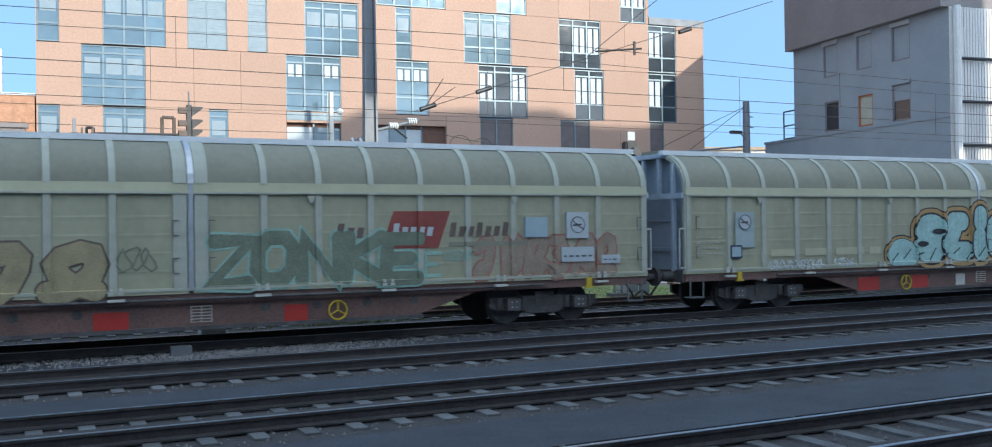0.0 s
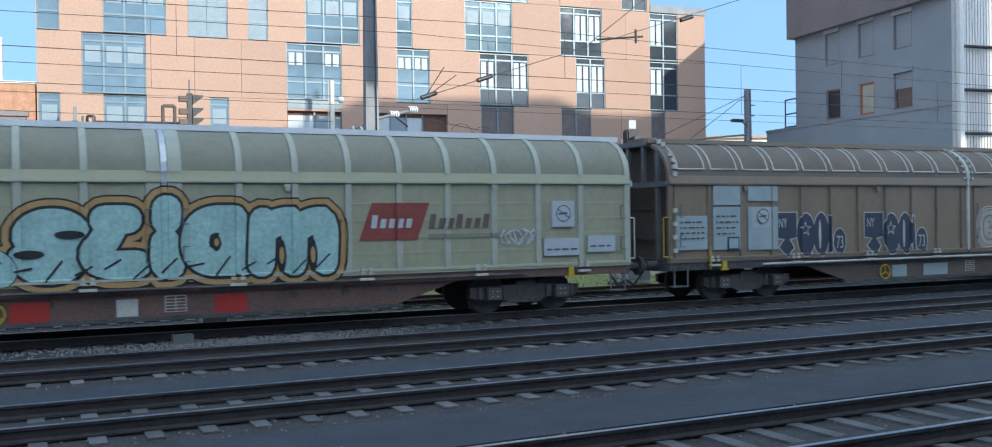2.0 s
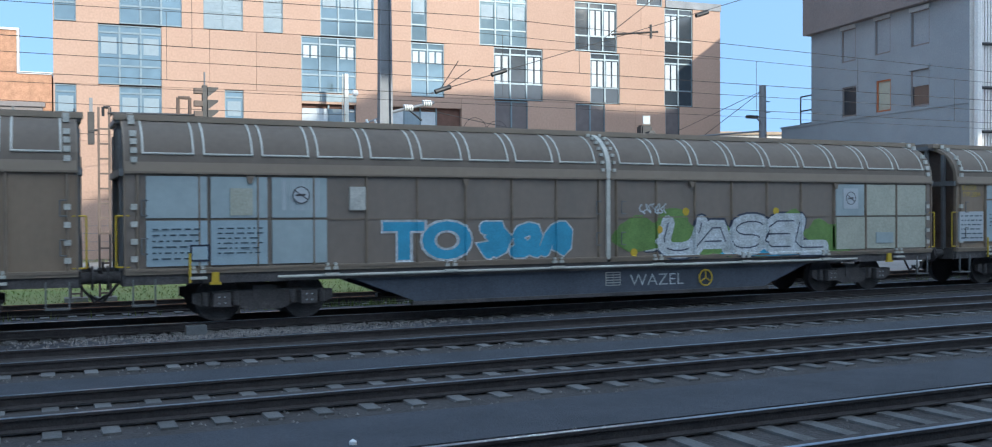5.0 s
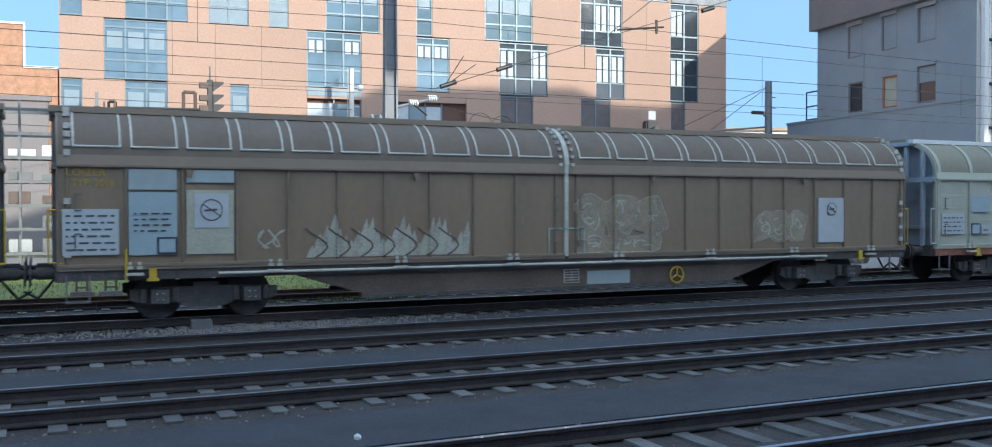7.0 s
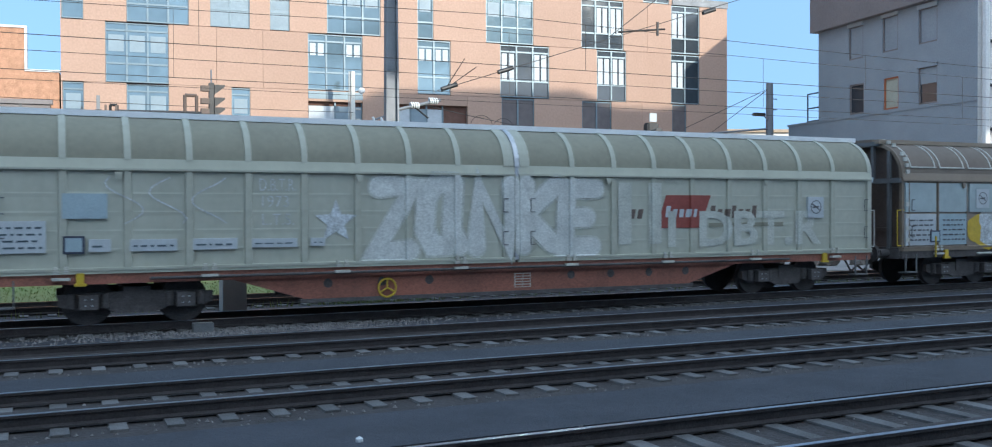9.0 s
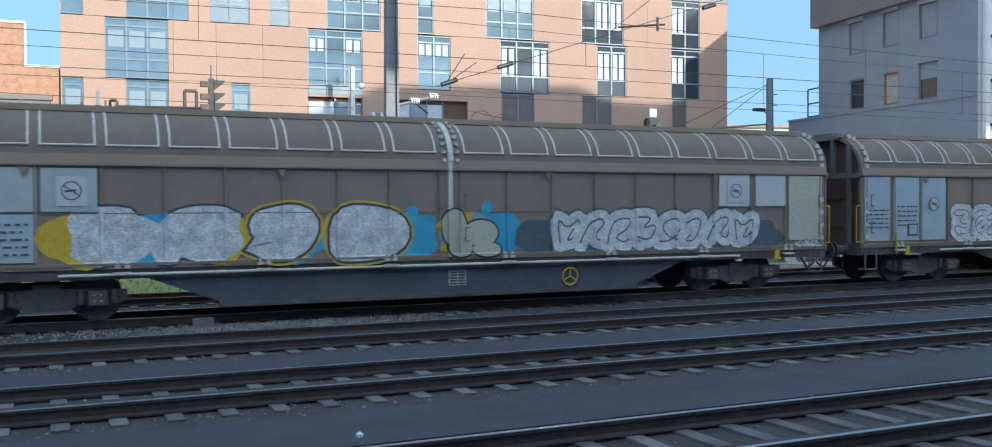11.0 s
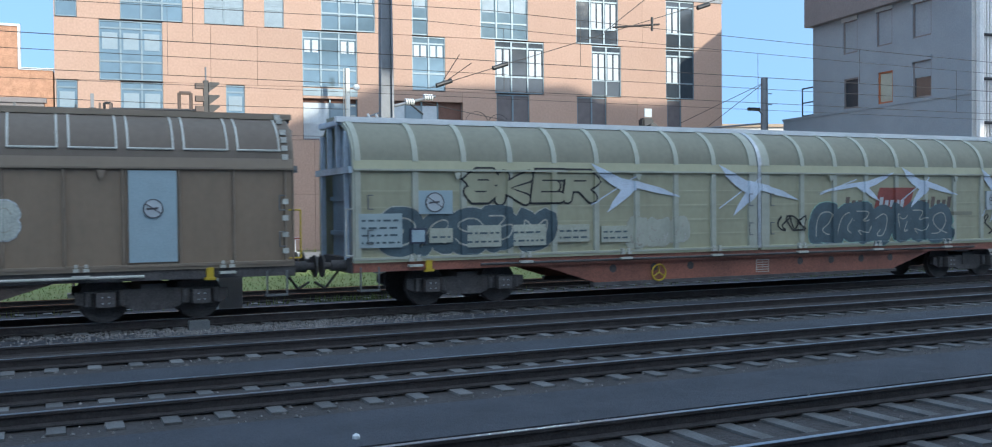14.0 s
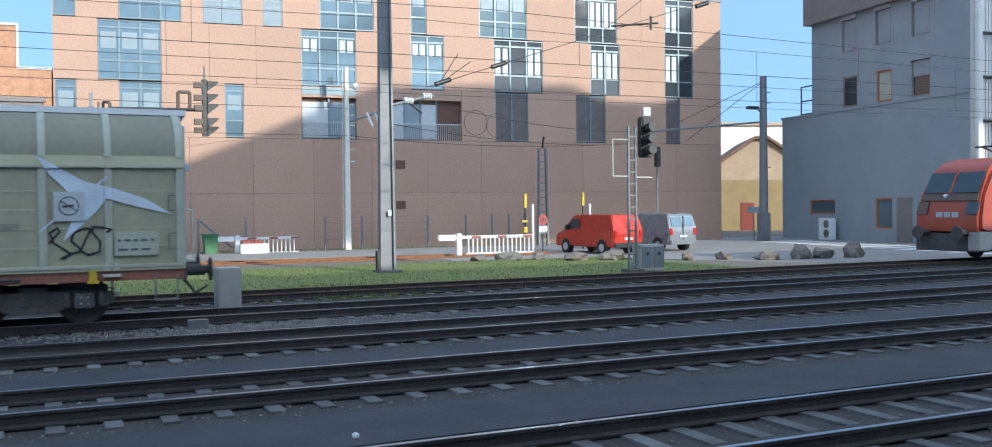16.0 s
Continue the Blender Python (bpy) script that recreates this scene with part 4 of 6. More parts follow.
def drape(bm, w, y=SIDE):
    """Lay flat paint over the posts and sheets of a wagon side."""
    if y != SIDE or w.name not in STYLE_OF:
        return bm
    st_ = STYLE[STYLE_OF[w.name]]
    hw = st_["ribw"] / 2
    spans = [(-0.05 - FLANK, 0.05 + FLANK)]
    for c in posts(STYLE_OF[w.name]):
        spans += [(c - hw, c + hw), (-c - hw, -c + hw)]
    xs = [v.co.x for v in bm.verts]
    lo, hi = min(xs), max(xs)
    cuts = [(x, 0, (1, 0, 0)) for p, q in spans for x in (p, p + FLANK, q - FLANK, q) if lo < x < hi] + [(0, z, (0, 0, 1)) for z in (1.16, 1.18, 3.0, 3.02)]
    for x, z, no in cuts:
        bmesh.ops.bisect_plane(bm, geom=[*bm.verts, *bm.edges, *bm.faces], dist=1e-5, plane_co=(x, 0, z), plane_no=no)
    for v in bm.verts:
        f = max(0.0, min(1.0, (1.18 - v.co.z) / 0.02), min(1.0, (v.co.z - 3.0) / 0.02))
        for p, q in spans:
            if p < v.co.x < q:
                f = max(f, min(1.0, (v.co.x - p) / FLANK, (q - v.co.x) / FLANK))
        v.co.y = SHEET - 0.058 * f - 0.009 - (SIDE - v.co.y - 0.018) * 0.6
    return bm


def flat(name, pts, material, parent, lift, label=""):
    """A painted patch with corners (x, z) on the wagon side."""
    bm = B()
    prism(bm, pts, SIDE - lift - 0.003, SIDE - lift, "y")
    return part(name, drape(bm, parent), material, parent, label)


def blob_points(x, z, rx, rz, seed, n=26, wob=0.22):
    out = []
    for i in range(n):
        a = 2 * math.pi * i / n
        k = 1 + wob * noise.noise(Vector((math.cos(a) * 1.3 + seed * 5.3, math.sin(a) * 1.3, seed)))
        out.append((x + rx * k * math.cos(a), z + rz * k * math.sin(a)))
    return out


def stroke(name, pts, r, material, parent, lift):
    return part(name, drape(ribbon(pts, r, SIDE - lift), parent), material, parent)


def letter_points(x, z, rx, rz, seed, grow=0.0):
    """Outline of one angular spray-paint letter, its corners slightly rounded."""
    r = random.Random(seed)
    lean, n = r.uniform(-0.15, 0.3), 12
    raw = []
    for k in range(n):
        a = 2 * math.pi * (k + r.uniform(-0.25, 0.25)) / n
        q = min(1.3, 1 / max(abs(math.cos(a)), abs(math.sin(a)))) * r.choice((0.72, 0.9, 0.98, 1.06))
        raw.append(((rx * q + grow) * math.cos(a), (rz * q + grow) * math.sin(a)))
    pts = []
    for k in range(n):
        (ax, az), (bx, bz) = raw[k], raw[(k + 1) % n]
        for f in (0.18, 0.82):
            u, v = ax + (bx - ax) * f, az + (bz - az) * f
            pts.append((x + u + lean * v, z + v))
    return pts


def swirls(w, x0, x1, z0, z1, n, fill, edge, seed, rim=0.05, lines=True, lift=0.034):
    """Overlapping angular spray-paint letters that nobody can read."""
    step = (x1 - x0) / n
    for i in range(n):
        x, z = x0 + step * (i + 0.5), (z0 + z1) / 2
        rx, rz = step * 0.64, (z1 - z0) / 2
        if edge:
            flat("graffiti_outline", letter_points(x, z, rx, rz, seed + i, rim), edge, w, lift)
        flat("graffiti", letter_points(x, z, rx, rz, seed + i), fill, w, lift + 0.004 + 0.0008 * (i % 3))
        if lines and edge:
            for j in range(5):
                r = random.Random(seed * 31 + i * 7 + j)
                a0, bend = r.uniform(0, 6), r.uniform(0.1, 0.3)
                cx, cz, rr = x + r.uniform(-0.4, 0.4) * rx, z + r.uniform(-0.5, 0.5) * rz, r.uniform(0.3, 0.8)
                stroke("graffiti_line", [(cx + rr * rx * math.cos(a0 + k * bend) * 0.7, cz + rr * rz * 0.7 * math.sin(a0 + k * bend)) for k in range(9)], 0.02, edge, w, lift + 0.012)


# spray letters as strokes on a grid of 4 by 4; figures stand for shapes that nobody can read
GLYPHS = {"Z": "04 44 00 40", "O": "14 03 01 10 30 41 43 34 14", "N": "00 04 40 44", "K": "00 04/44 02 40", "E": "44 04 00 40/02 32", "S": "43 34 14 03 12 32 41 30 10 01",
          "L": "04 00 40", "A": "00 24 40/11 31", "T": "04 44/24 20", "G": "43 34 14 03 01 10 30 41 42 22", "U": "04 01 10 30 41 44", "R": "00 04 34 43 32 02/22 40",
          "B": "00 04 34 43 32 02/32 41 30 00", "J": "14 44/34 31 20 10 01", "C": "43 34 14 03 01 10 30 41", "D": "00 04 24 43 41 20 00",
          "l": "14 34/24 12 01 10 40", "i": "22 20 30/24 25", "a": "34 14 03 01 10 30/34 31 40", "m": "00 04/03 14 24 20/23 34 44 40",
          "1": "03 24 33 20 00 11", "2": "00 13 34 43 21 40 43", "3": "04 34 12 43 30 01 10", "4": "10 04 22 44 41 20 32", "5": "00 02 14 44 32 11 30 41", "6": "40 11 03 34 42 20 00"}


WIDE = {"m": 1.5, "i": 0.55, "l": 0.9, "a": 1.1}


def spray(w, word, x0, x1, z0, z1, layers, soft_=0, slant=0.0, lift=0.030, wide=0.8, seed=1, under=1):
    """Graffiti letters: each layer (material, half the width of its line) lies on the one before."""
    rr = random.Random(seed)
    widths = [WIDE.get(ch, 1.0) for ch in word]
    unit_, left = (x1 - x0) / sum(widths), x0
    for k, ch in enumerate(word):
        cell = unit_ * widths[k]
        dz, dx = rr.uniform(-0.05, 0.05) * (z1 - z0), rr.uniform(-0.04, 0.04) * cell
        lines, mid_ = [], left + cell / 2
        left += cell
        for s_ in GLYPHS[ch].split("/"):
            pts = [(int(q[0]) / 4, int(q[1]) / 4) for q in s_.split()]
            for _ in range(soft_):
                pts = [pts[0]] + [(a[0] * u + b[0] * (1 - u), a[1] * u + b[1] * (1 - u)) for a, b in zip(pts, pts[1:]) for u in (0.75, 0.25)] + [pts[-1]]
            lines.append([(mid_ + cell * (u - 0.5) * wide + dx + slant * (v - 0.5) * (z1 - z0), z0 + v * (z1 - z0) + dz) for u, v in pts])
        for n, (m, r) in enumerate(layers):
            y = SIDE - lift - (0.003 * n if n < under else 0.003 * under + 0.0025 * (n - under) + 0.005 * k)
            for q, pts in enumerate(lines):
                part("graffiti" if n else "graffiti_outline", drape(ribbon(pts, r, y - 0.0004 * q), w), m, w)


def ribbon(pts, r, y):
    """A painted line of half width r with round ends and mitred bends."""
    bm, rows = B(), []
    v = [Vector(p) for p in pts]
    ways = [(b - a).normalized() for a, b in zip(v, v[1:])]
    for a in (75, 50, 25):
        rows.append((v[0] - ways[0] * r * math.sin(radians(a)), Vector((-ways[0].y, ways[0].x)) * r * math.cos(radians(a))))
    for i, p in enumerate(v):
        d0, d1 = ways[max(0, i - 1)], ways[min(i, len(ways) - 1)]
        o = Vector((-d0.y - d1.y, d0.x + d1.x))
        o = o.normalized() if o.length > 0.2 else Vector((-d0.y, d0.x))
        rows.append((p, o * r / max(0.6, o.dot(Vector((-d1.y, d1.x))))))
    for a in (25, 50, 75):
        rows.append((v[-1] + ways[-1] * r * math.sin(radians(a)), Vector((-ways[-1].y, ways[-1].x)) * r * math.cos(radians(a))))
    last = None
    for i, (p, o) in enumerate(rows):
        row = [bm.verts.new((p.x + o.x, y - i * 0.00002, p.y + o.y)), bm.verts.new((p.x - o.x, y - i * 0.00002, p.y - o.y))]
        if last:
            bm.faces.new((last[0], last[1], row[1], row[0]))
        last = row
    return bm


def star(w, x, z, r, material, lift=0.04):
    flat("painted_star", [(x + (r if i % 2 == 0 else r * 0.42) * math.sin(i * math.pi / 5), z + (r if i % 2 == 0 else r * 0.42) * math.cos(i * math.pi / 5)) for i in range(10)], material, w, lift)


def tag(w, x0, x1, z0, z1, material, seed, r=0.016, lift=0.047):
    """A scribbled tag."""
    rr = random.Random(seed)
    n = max(24, int((x1 - x0) / (z1 - z0) * 16))
    h, c1, c2 = z1 - z0, rr.uniform(1.1, 1.4), rr.uniform(0.55, 0.8)
    pts = [(x0 + (x1 - x0) * i / n + 0.22 * h * math.sin(c1 * i), (z0 + z1) / 2 + 0.5 * h * math.sin(c2 * i + 0.8 * math.sin(i * 0.37)) * rr.uniform(0.8, 1)) for i in range(n + 1)]
    stroke("scribbled_tag", pts, r, material, w, lift)


def operator_mark(w, x=4.0, z=1.78):
    """Red slanted panel with plain bars in place of the operator's name."""
    flat("operator_panel", [(x, z), (x + 1.35, z), (x + 1.65, z + 0.82), (x + 0.3, z + 0.82)], RED_DULL, w, 0.03, "faded red slanted panel")
    for a, n in ((x - 1.0, 3), (x + 1.62, 7)):
        for k in range(n):
            c = a + k * 0.22
            flat("dark_bar", [(c, z + 0.24), (c + 0.14, z + 0.24), (c + 0.19, z + (0.56 if k % 3 == 0 else 0.47)), (c + 0.05, z + (0.56 if k % 3 == 0 else 0.47))], FRAME_BROWN, w, 0.030)
    for k in range(5):
        c = x + 0.27 + k * 0.2
        flat("pale_bar", [(c, z + 0.27), (c + 0.13, z + 0.27), (c + 0.17, z + (0.55 if k == 0 else 0.47)), (c + 0.04, z + (0.55 if k == 0 else 0.47))], SIGN_WHITE, w, 0.034)
    flat("thin_bar", [(x + 1.6, z + 0.02), (x + 4.0, z + 0.02), (x + 4.0, z + 0.12), (x + 1.6, z + 0.12)], GREEN_ROOF, w, 0.030)


def panel(w, x0, x1, z0, z1, material, label=""):
    return plate("painted_panel", x0, x1, z0, z1, material, w, label, lift=0.004, thick=0.016)


def board(w, x0, x1, z0, z1, rows=2, seed=1, material=SIGN_WHITE):
    b = plate("lettering_board", x0, x1, z0, z1, material, w, "small lettered board", lift=0.03)
    bars(b, x0 + 0.06, x1 - 0.06, z0 + 0.05, z1 - 0.05, rows, SLATE, seed, 0.0395)


def screen(w, x, z):
    plate("waybill_holder", x - 0.19, x + 0.19, z - 0.17, z + 0.17, NAVY, w, "dark waybill holder", lift=0.036)
    plate("waybill", x - 0.15, x + 0.15, z - 0.13, z + 0.13, SIGN_BLUE, w, "pale blue waybill", lift=0.043)


def sill_patch(w, x0, x1, z0, z1, material):
    plate("solebar_patch", x0, x1, z0, z1, material, w, "", lift=-0.114, thick=0.008)


w1, w2, w3, w4, w5, w6, w7, w8, w9 = WAGONS
# first wagon
operator_mark(w1, 4.0, 1.85)
no_smoking(w1, 8.95, 2.33, 1.0)
plate("pale_plate", 7.53, 8.12, 2.05, 2.52, SIGN_BLUE, w1)
board(w1, 8.5, 9.4, 1.45, 1.8, 1, 3)
board(w1, 9.62, 10.14, 1.39, 1.59, 1, 4)
spray(w1, "ZONKE", 0.3, 5.0, 1.24, 2.1, [(MINT, 0.205), (DEEP_MOSS, 0.15)], 0, 0.08, 0.026, 0.78)
spray(w1, "E", 4.95, 5.45, 1.25, 1.75, [(MINT, 0.04)], 0, 0, 0.03, 0.7)
spray(w1, "145326", 6.2, 10.1, 1.2, 2.0, [(ROSE, 0.16), (PALE_ROSE, 0.11)], 1, 0.1, 0.022, 0.66, 5)
tag(w1, 5.5, 6.2, 1.55, 1.8, MINT, 24, 0.012)
spray(w1, "452316", -8.6, -1.5, 1.2, 2.0, [(FRAME_BROWN, 0.24), (TAN, 0.20)], 1, 0.15, 0.026, 0.7, 7)
tag(w1, -1.4, -0.7, 1.5, 2.0, DEEP_MOSS, 25)
for a, b in ((-1.82, -1.17), (1.89, 2.39)):
    sill_patch(w1, a, b, 0.36, 0.72, RED)
# second wagon
operator_mark(w2, 4.0, 1.78)
no_smoking(w2, 9.05, 2.33, 1.0)
no_smoking(w2, -9.05, 2.35, 1.0, panel(w2, -9.35, -8.73, 1.69, 2.62, PALE_PANEL, "pale grey sign board"))
screen(w2, -9.35, 1.58)
for n_, (a, b) in enumerate(((-8.15, -7.3), (-6.95, -6.1), (-5.8, -4.75), (-4.55, -4.1))):
    plate("lettering_board", a, b, 1.42, 1.62, GREEN_BAND, w2, "faded lettered board", lift=-0.012)
    bars(w2, a + 0.08, b - 0.08, 1.44, 1.62, 2, GREEN_ROOF, 70 + n_, -0.0105)
bars(w2, -10.6, -9.75, 1.5, 2.05, 4, GREEN_RIB, 75, -0.016)
board(w2, 8.53, 9.48, 1.33, 1.74, 1, 5)
board(w2, 9.73, 10.5, 1.39, 1.78, 1, 6)
spray(w2, "Sliam", -2.7, 3.6, 1.4, 2.28, [(BLACK, 0.48), (ORANGE_SPRAY, 0.445), (BLACK, 0.335), (AQUA, 0.275)], 2, 0.05, 0.020, 0.72, 1, 2)
for m, g, l_ in ((BLACK, 0.12, 0.019), (ORANGE_SPRAY, 0.08, 0.0225), (BLACK, 0.02, 0.0435), (AQUA, 0.0, 0.0465)):
    flat("graffiti", [(p, max(1.06, q)) for p, q in blob_points(-3.25, 1.38, 0.62 + g, 0.44 + g, 2, wob=0.05)], m, w2, l_)
for x, z, b, h in ((1.0, 1.8, 0.1, 0.16), (2.32, 1.5, 0.1, 0.36), (2.98, 1.5, 0.1, 0.36), (-1.72, 2.02, 0.27, 0.085), (-2.42, 1.66, 0.27, 0.085)):
    flat("graffiti_slot", blob_points(x, z, b, h, 4, 12, 0.1), BLACK, w2, 0.056)
    if b < 0.15:
        flat("graffiti_slot", blob_points(x, z + 0.02, b * 0.5, h * 0.5, 4, 12, 0.1), ORANGE_SPRAY, w2, 0.061)
for i in range(14):
    x = -3.7 + i * 0.52
    stroke("graffiti_line", [(x, 1.15 + 0.1 * (i % 3)), (x + 0.28, 1.4 + 0.12 * (i % 2))], 0.02, BLACK, w2, 0.056)
tag(w2, -8.24, -6.34, 1.08, 1.32, CHALK, 21)
tag(w2, -5.88, -5.13, 1.10, 1.33, CHALK, 22)
tag(w2, 7.4, 8.3, 1.6, 2.0, CHALK, 23)
for a, b in ((-4.89, -4.07), (-2.76, -2.08), (0.97, 1.61)):
    sill_patch(w2, a, b, 0.38, 0.76, RED)
sill_patch(w2, -0.9, -0.5, 0.4, 0.74, SEAL)
# third wagon
for a, b, z0, z1, m in ((-10.8, -9.78, 1.36, 2.23, PALE_PANEL), (-9.58, -8.65, 1.34, 2.45, PALE_PANEL), (-9.58, -8.65, 2.5, 3.0, PALE_PANEL), (-8.44, -7.43, 1.31, 2.45, PALE_PANEL), (-8.44, -7.43, 2.6, 3.0, PALE_PANEL), (7.69, 8.63, 1.31, 2.59, PALE_PANEL)):
    panel(w3, a, b, z0, z1, m, "pale grey painted panel")
bars(w3, -10.65, -9.9, 1.6, 2.15, 4, SIGN_INK, 8)
bars(w3, -9.5, -8.8, 1.7, 2.3, 4, SIGN_INK, 9)
no_smoking(w3, -7.95, 2.2, 1.0, panel(w3, -8.3, -7.6, 1.9, 2.44, SIGN_WHITE))
no_smoking(w3, 8.12, 2.25, 0.9, panel(w3, 7.75, 8.55, 1.95, 2.55, SIGN_BLUE))
screen(w3, -8.95, 1.5)
for x0, x1, top in ((-7.47, -4.96, 2.28), (-4.24, -1.74, 2.25)):
    k = (x1 - x0)
    flat("graffiti_outline", [(x0 - 0.03, top + 0.03), (x0 + 0.3 * k, top + 0.03), (x0 + 0.3 * k, top - 0.7), (x0 + 0.2 * k, top - 0.73), (x0 + 0.27 * k, top - 0.95), (x0 + 0.15 * k, top - 1.22), (x0 + 0.02 * k, top - 0.92), (x0 + 0.1 * k, top - 0.73), (x0 - 0.03, top - 0.7)], SEAL, w3, 0.034)
    flat("graffiti", [(x0, top), (x0 + 0.285 * k, top), (x0 + 0.285 * k, top - 0.67), (x0 + 0.18 * k, top - 0.71), (x0 + 0.25 * k, top - 0.95), (x0 + 0.15 * k, top - 1.17), (x0 + 0.045 * k, top - 0.92), (x0 + 0.12 * k, top - 0.71), (x0, top - 0.67)], NAVY, w3, 0.038)
    flat("graffiti_outline", blob_points(x0 + 0.42 * k, top - 0.6, 0.14 * k, 0.62, 3, wob=0.05), SEAL, w3, 0.034)
    flat("graffiti", blob_points(x0 + 0.42 * k, top - 0.6, 0.13 * k, 0.58, 3, wob=0.05), NAVY, w3, 0.038)
    flat("graffiti_outline", blob_points(x0 + 0.64 * k, top - 0.6, 0.125 * k, 0.62, 5, wob=0.05), SEAL, w3, 0.033)
    flat("graffiti", blob_points(x0 + 0.64 * k, top - 0.6, 0.115 * k, 0.58, 5, wob=0.05), NAVY, w3, 0.037)
    flat("graffiti_slot", blob_points(x0 + 0.62 * k, top - 0.6, 0.018 * k, 0.4, 6, wob=0.02), SEAL, w3, 0.042)
    flat("graffiti_outline", [(x0 + 0.735 * k, top - 0.05), (x0 + 0.80 * k, top - 0.08), (x0 + 0.82 * k, top - 1.1), (x0 + 0.735 * k, top - 1.15)], SEAL, w3, 0.034)
    flat("graffiti", [(x0 + 0.745 * k, top - 0.09), (x0 + 0.79 * k, top - 0.11), (x0 + 0.81 * k, top - 1.07), (x0 + 0.745 * k, top - 1.11)], NAVY, w3, 0.038)
    flat("graffiti_outline", blob_points(x0 + 0.91 * k, top - 0.8, 0.1 * k, 0.37, 7, wob=0.05), SEAL, w3, 0.036)
    flat("graffiti", blob_points(x0 + 0.91 * k, top - 0.8, 0.09 * k, 0.34, 7, wob=0.05), NAVY, w3, 0.040)
    star(w3, x0 + 0.41 * k, top - 0.45, 0.22, SEAL, 0.044)
    star(w3, x0 + 0.41 * k, top - 0.45, 0.16, NAVY, 0.047)
    letters(w3, "NY", x0 + 0.04 * k, x0 + 0.15 * k, top - 0.4, top - 0.15, SEAL, None, 0.0, 0, name="painted_letters", lift=0.044)
    letters(w3, "73", x0 + 0.86 * k, x0 + 0.96 * k, top - 1.0, top - 0.65, SEAL, None, 0.0, 0, name="painted_letters", lift=0.044)
spray(w3, "GUNTER", 0.45, 6.35, 1.42, 2.15, [(SEAL, 0.30), (BROWN, 0.27), (SEAL, 0.225), (BROWN, 0.195), (SEAL, 0.15), (CHALK_FAINT, 0.125), (BROWN, 0.03)], 1, 0.0, 0.020, 0.55, 1, 7)
for a, b, m in ((-3.07, -2.48, PALE_PANEL), (-1.79, -0.77, PALE_PANEL)):
    sill_patch(w3, a, b, 0.40, 0.74, m)
# fourth wagon
for a, b in ((-10.56, -9.4), (-9.33, -8.2), (-8.1, -6.95)):
    panel(w4, a, b, 2.15, 2.98, PALE_PANEL, "pale grey painted panel")
    panel(w4, a, b, 1.2, 2.1, SIGN_BLUE if a < -8.2 else PALE_PANEL, "blue grey lettered panel")
bars(w4, -10.45, -9.5, 1.3, 2.0, 6, SLATE, 11)
bars(w4, -9.2, -8.3, 1.4, 2.0, 6, SLATE, 12)
plate("paper_notice", -8.95, -8.5, 2.2, 2.75, BUFF_PANEL, w4)
no_smoking(w4, -7.5, 2.62, 0.9, panel(w4, -7.9, -7.1, 2.3, 2.95, SIGN_WHITE))
plate("small_notice", -6.45, -6.1, 2.3, 2.8, SEAL, w4)
screen(w4, -9.55, 1.45)
letters(w4, "TO", -5.7, -3.6, 1.2, 2.05, CYAN, CHALK, 0.05, 0.05)
spray(w4, "362", -3.4, -1.0, 1.35, 1.9, [(CHALK, 0.18), (CYAN, 0.145)], 1, 0.1, 0.03, 0.7, 3)
for i, x in enumerate((0.9, 1.9, 3.2, 4.4, 5.6, 6.8, 7.4)):
    flat("graffiti_cloud", blob_points(x, 1.65 + 0.2 * math.sin(i * 2), 0.7, 0.44, 60 + i, wob=0.5), LIME, w4, 0.028)
spray(w4, "UASEL", 1.6, 7.0, 1.3, 1.98, [(NAVY, 0.25), (CHALK, 0.20), (NAVY, 0.018)], 1, 0.3, 0.030, 0.95)
spray(w4, "LJ", 0.9, 1.9, 1.4, 1.8, [(NAVY, 0.15), (CHALK, 0.12)], 2, 0.0, 0.027, 0.6)
flat("graffiti_cloud", blob_points(5.0, 1.2, 1.6, 0.14, 77, wob=0.3), CYAN, w4, 0.031)
for x, z in ((0.75, 1.25), (1.5, 1.8), (2.3, 2.25), (5.2, 2.25), (7.5, 1.9)):
    flat("yellow_dot", blob_points(x, z, 0.1, 0.1, 2, 14, 0), YELLOW, w4, 0.04)
tag(w4, 0.9, 1.7, 2.2, 2.45, CHALK, 31)
for a, b, z0, z1, m in ((7.28, 8.31, 2.12, 2.98, PALE_PANEL), (7.3, 8.34, 1.2, 2.08, BUFF_PANEL), (8.42, 9.5, 1.2, 2.08, BUFF_PANEL), (9.55, 10.69, 1.2, 2.08, BUFF_PANEL), (8.39, 9.5, 2.12, 2.98, BUFF_PANEL), (9.55, 10.69, 2.12, 2.98, BUFF_PANEL)):
    panel(w4, a, b, z0, z1, m, "pale painted panel")
no_smoking(w4, 7.8, 2.6, 0.9)
plate("label_plate", 8.75, 9.4, 1.35, 1.65, PALE_PANEL, w4)
letters(w4, "WAZEL", 0.7, 2.3, 0.42, 0.70, CHALK, None, -0.01, 0, name="painted_letters", y=-1.25)
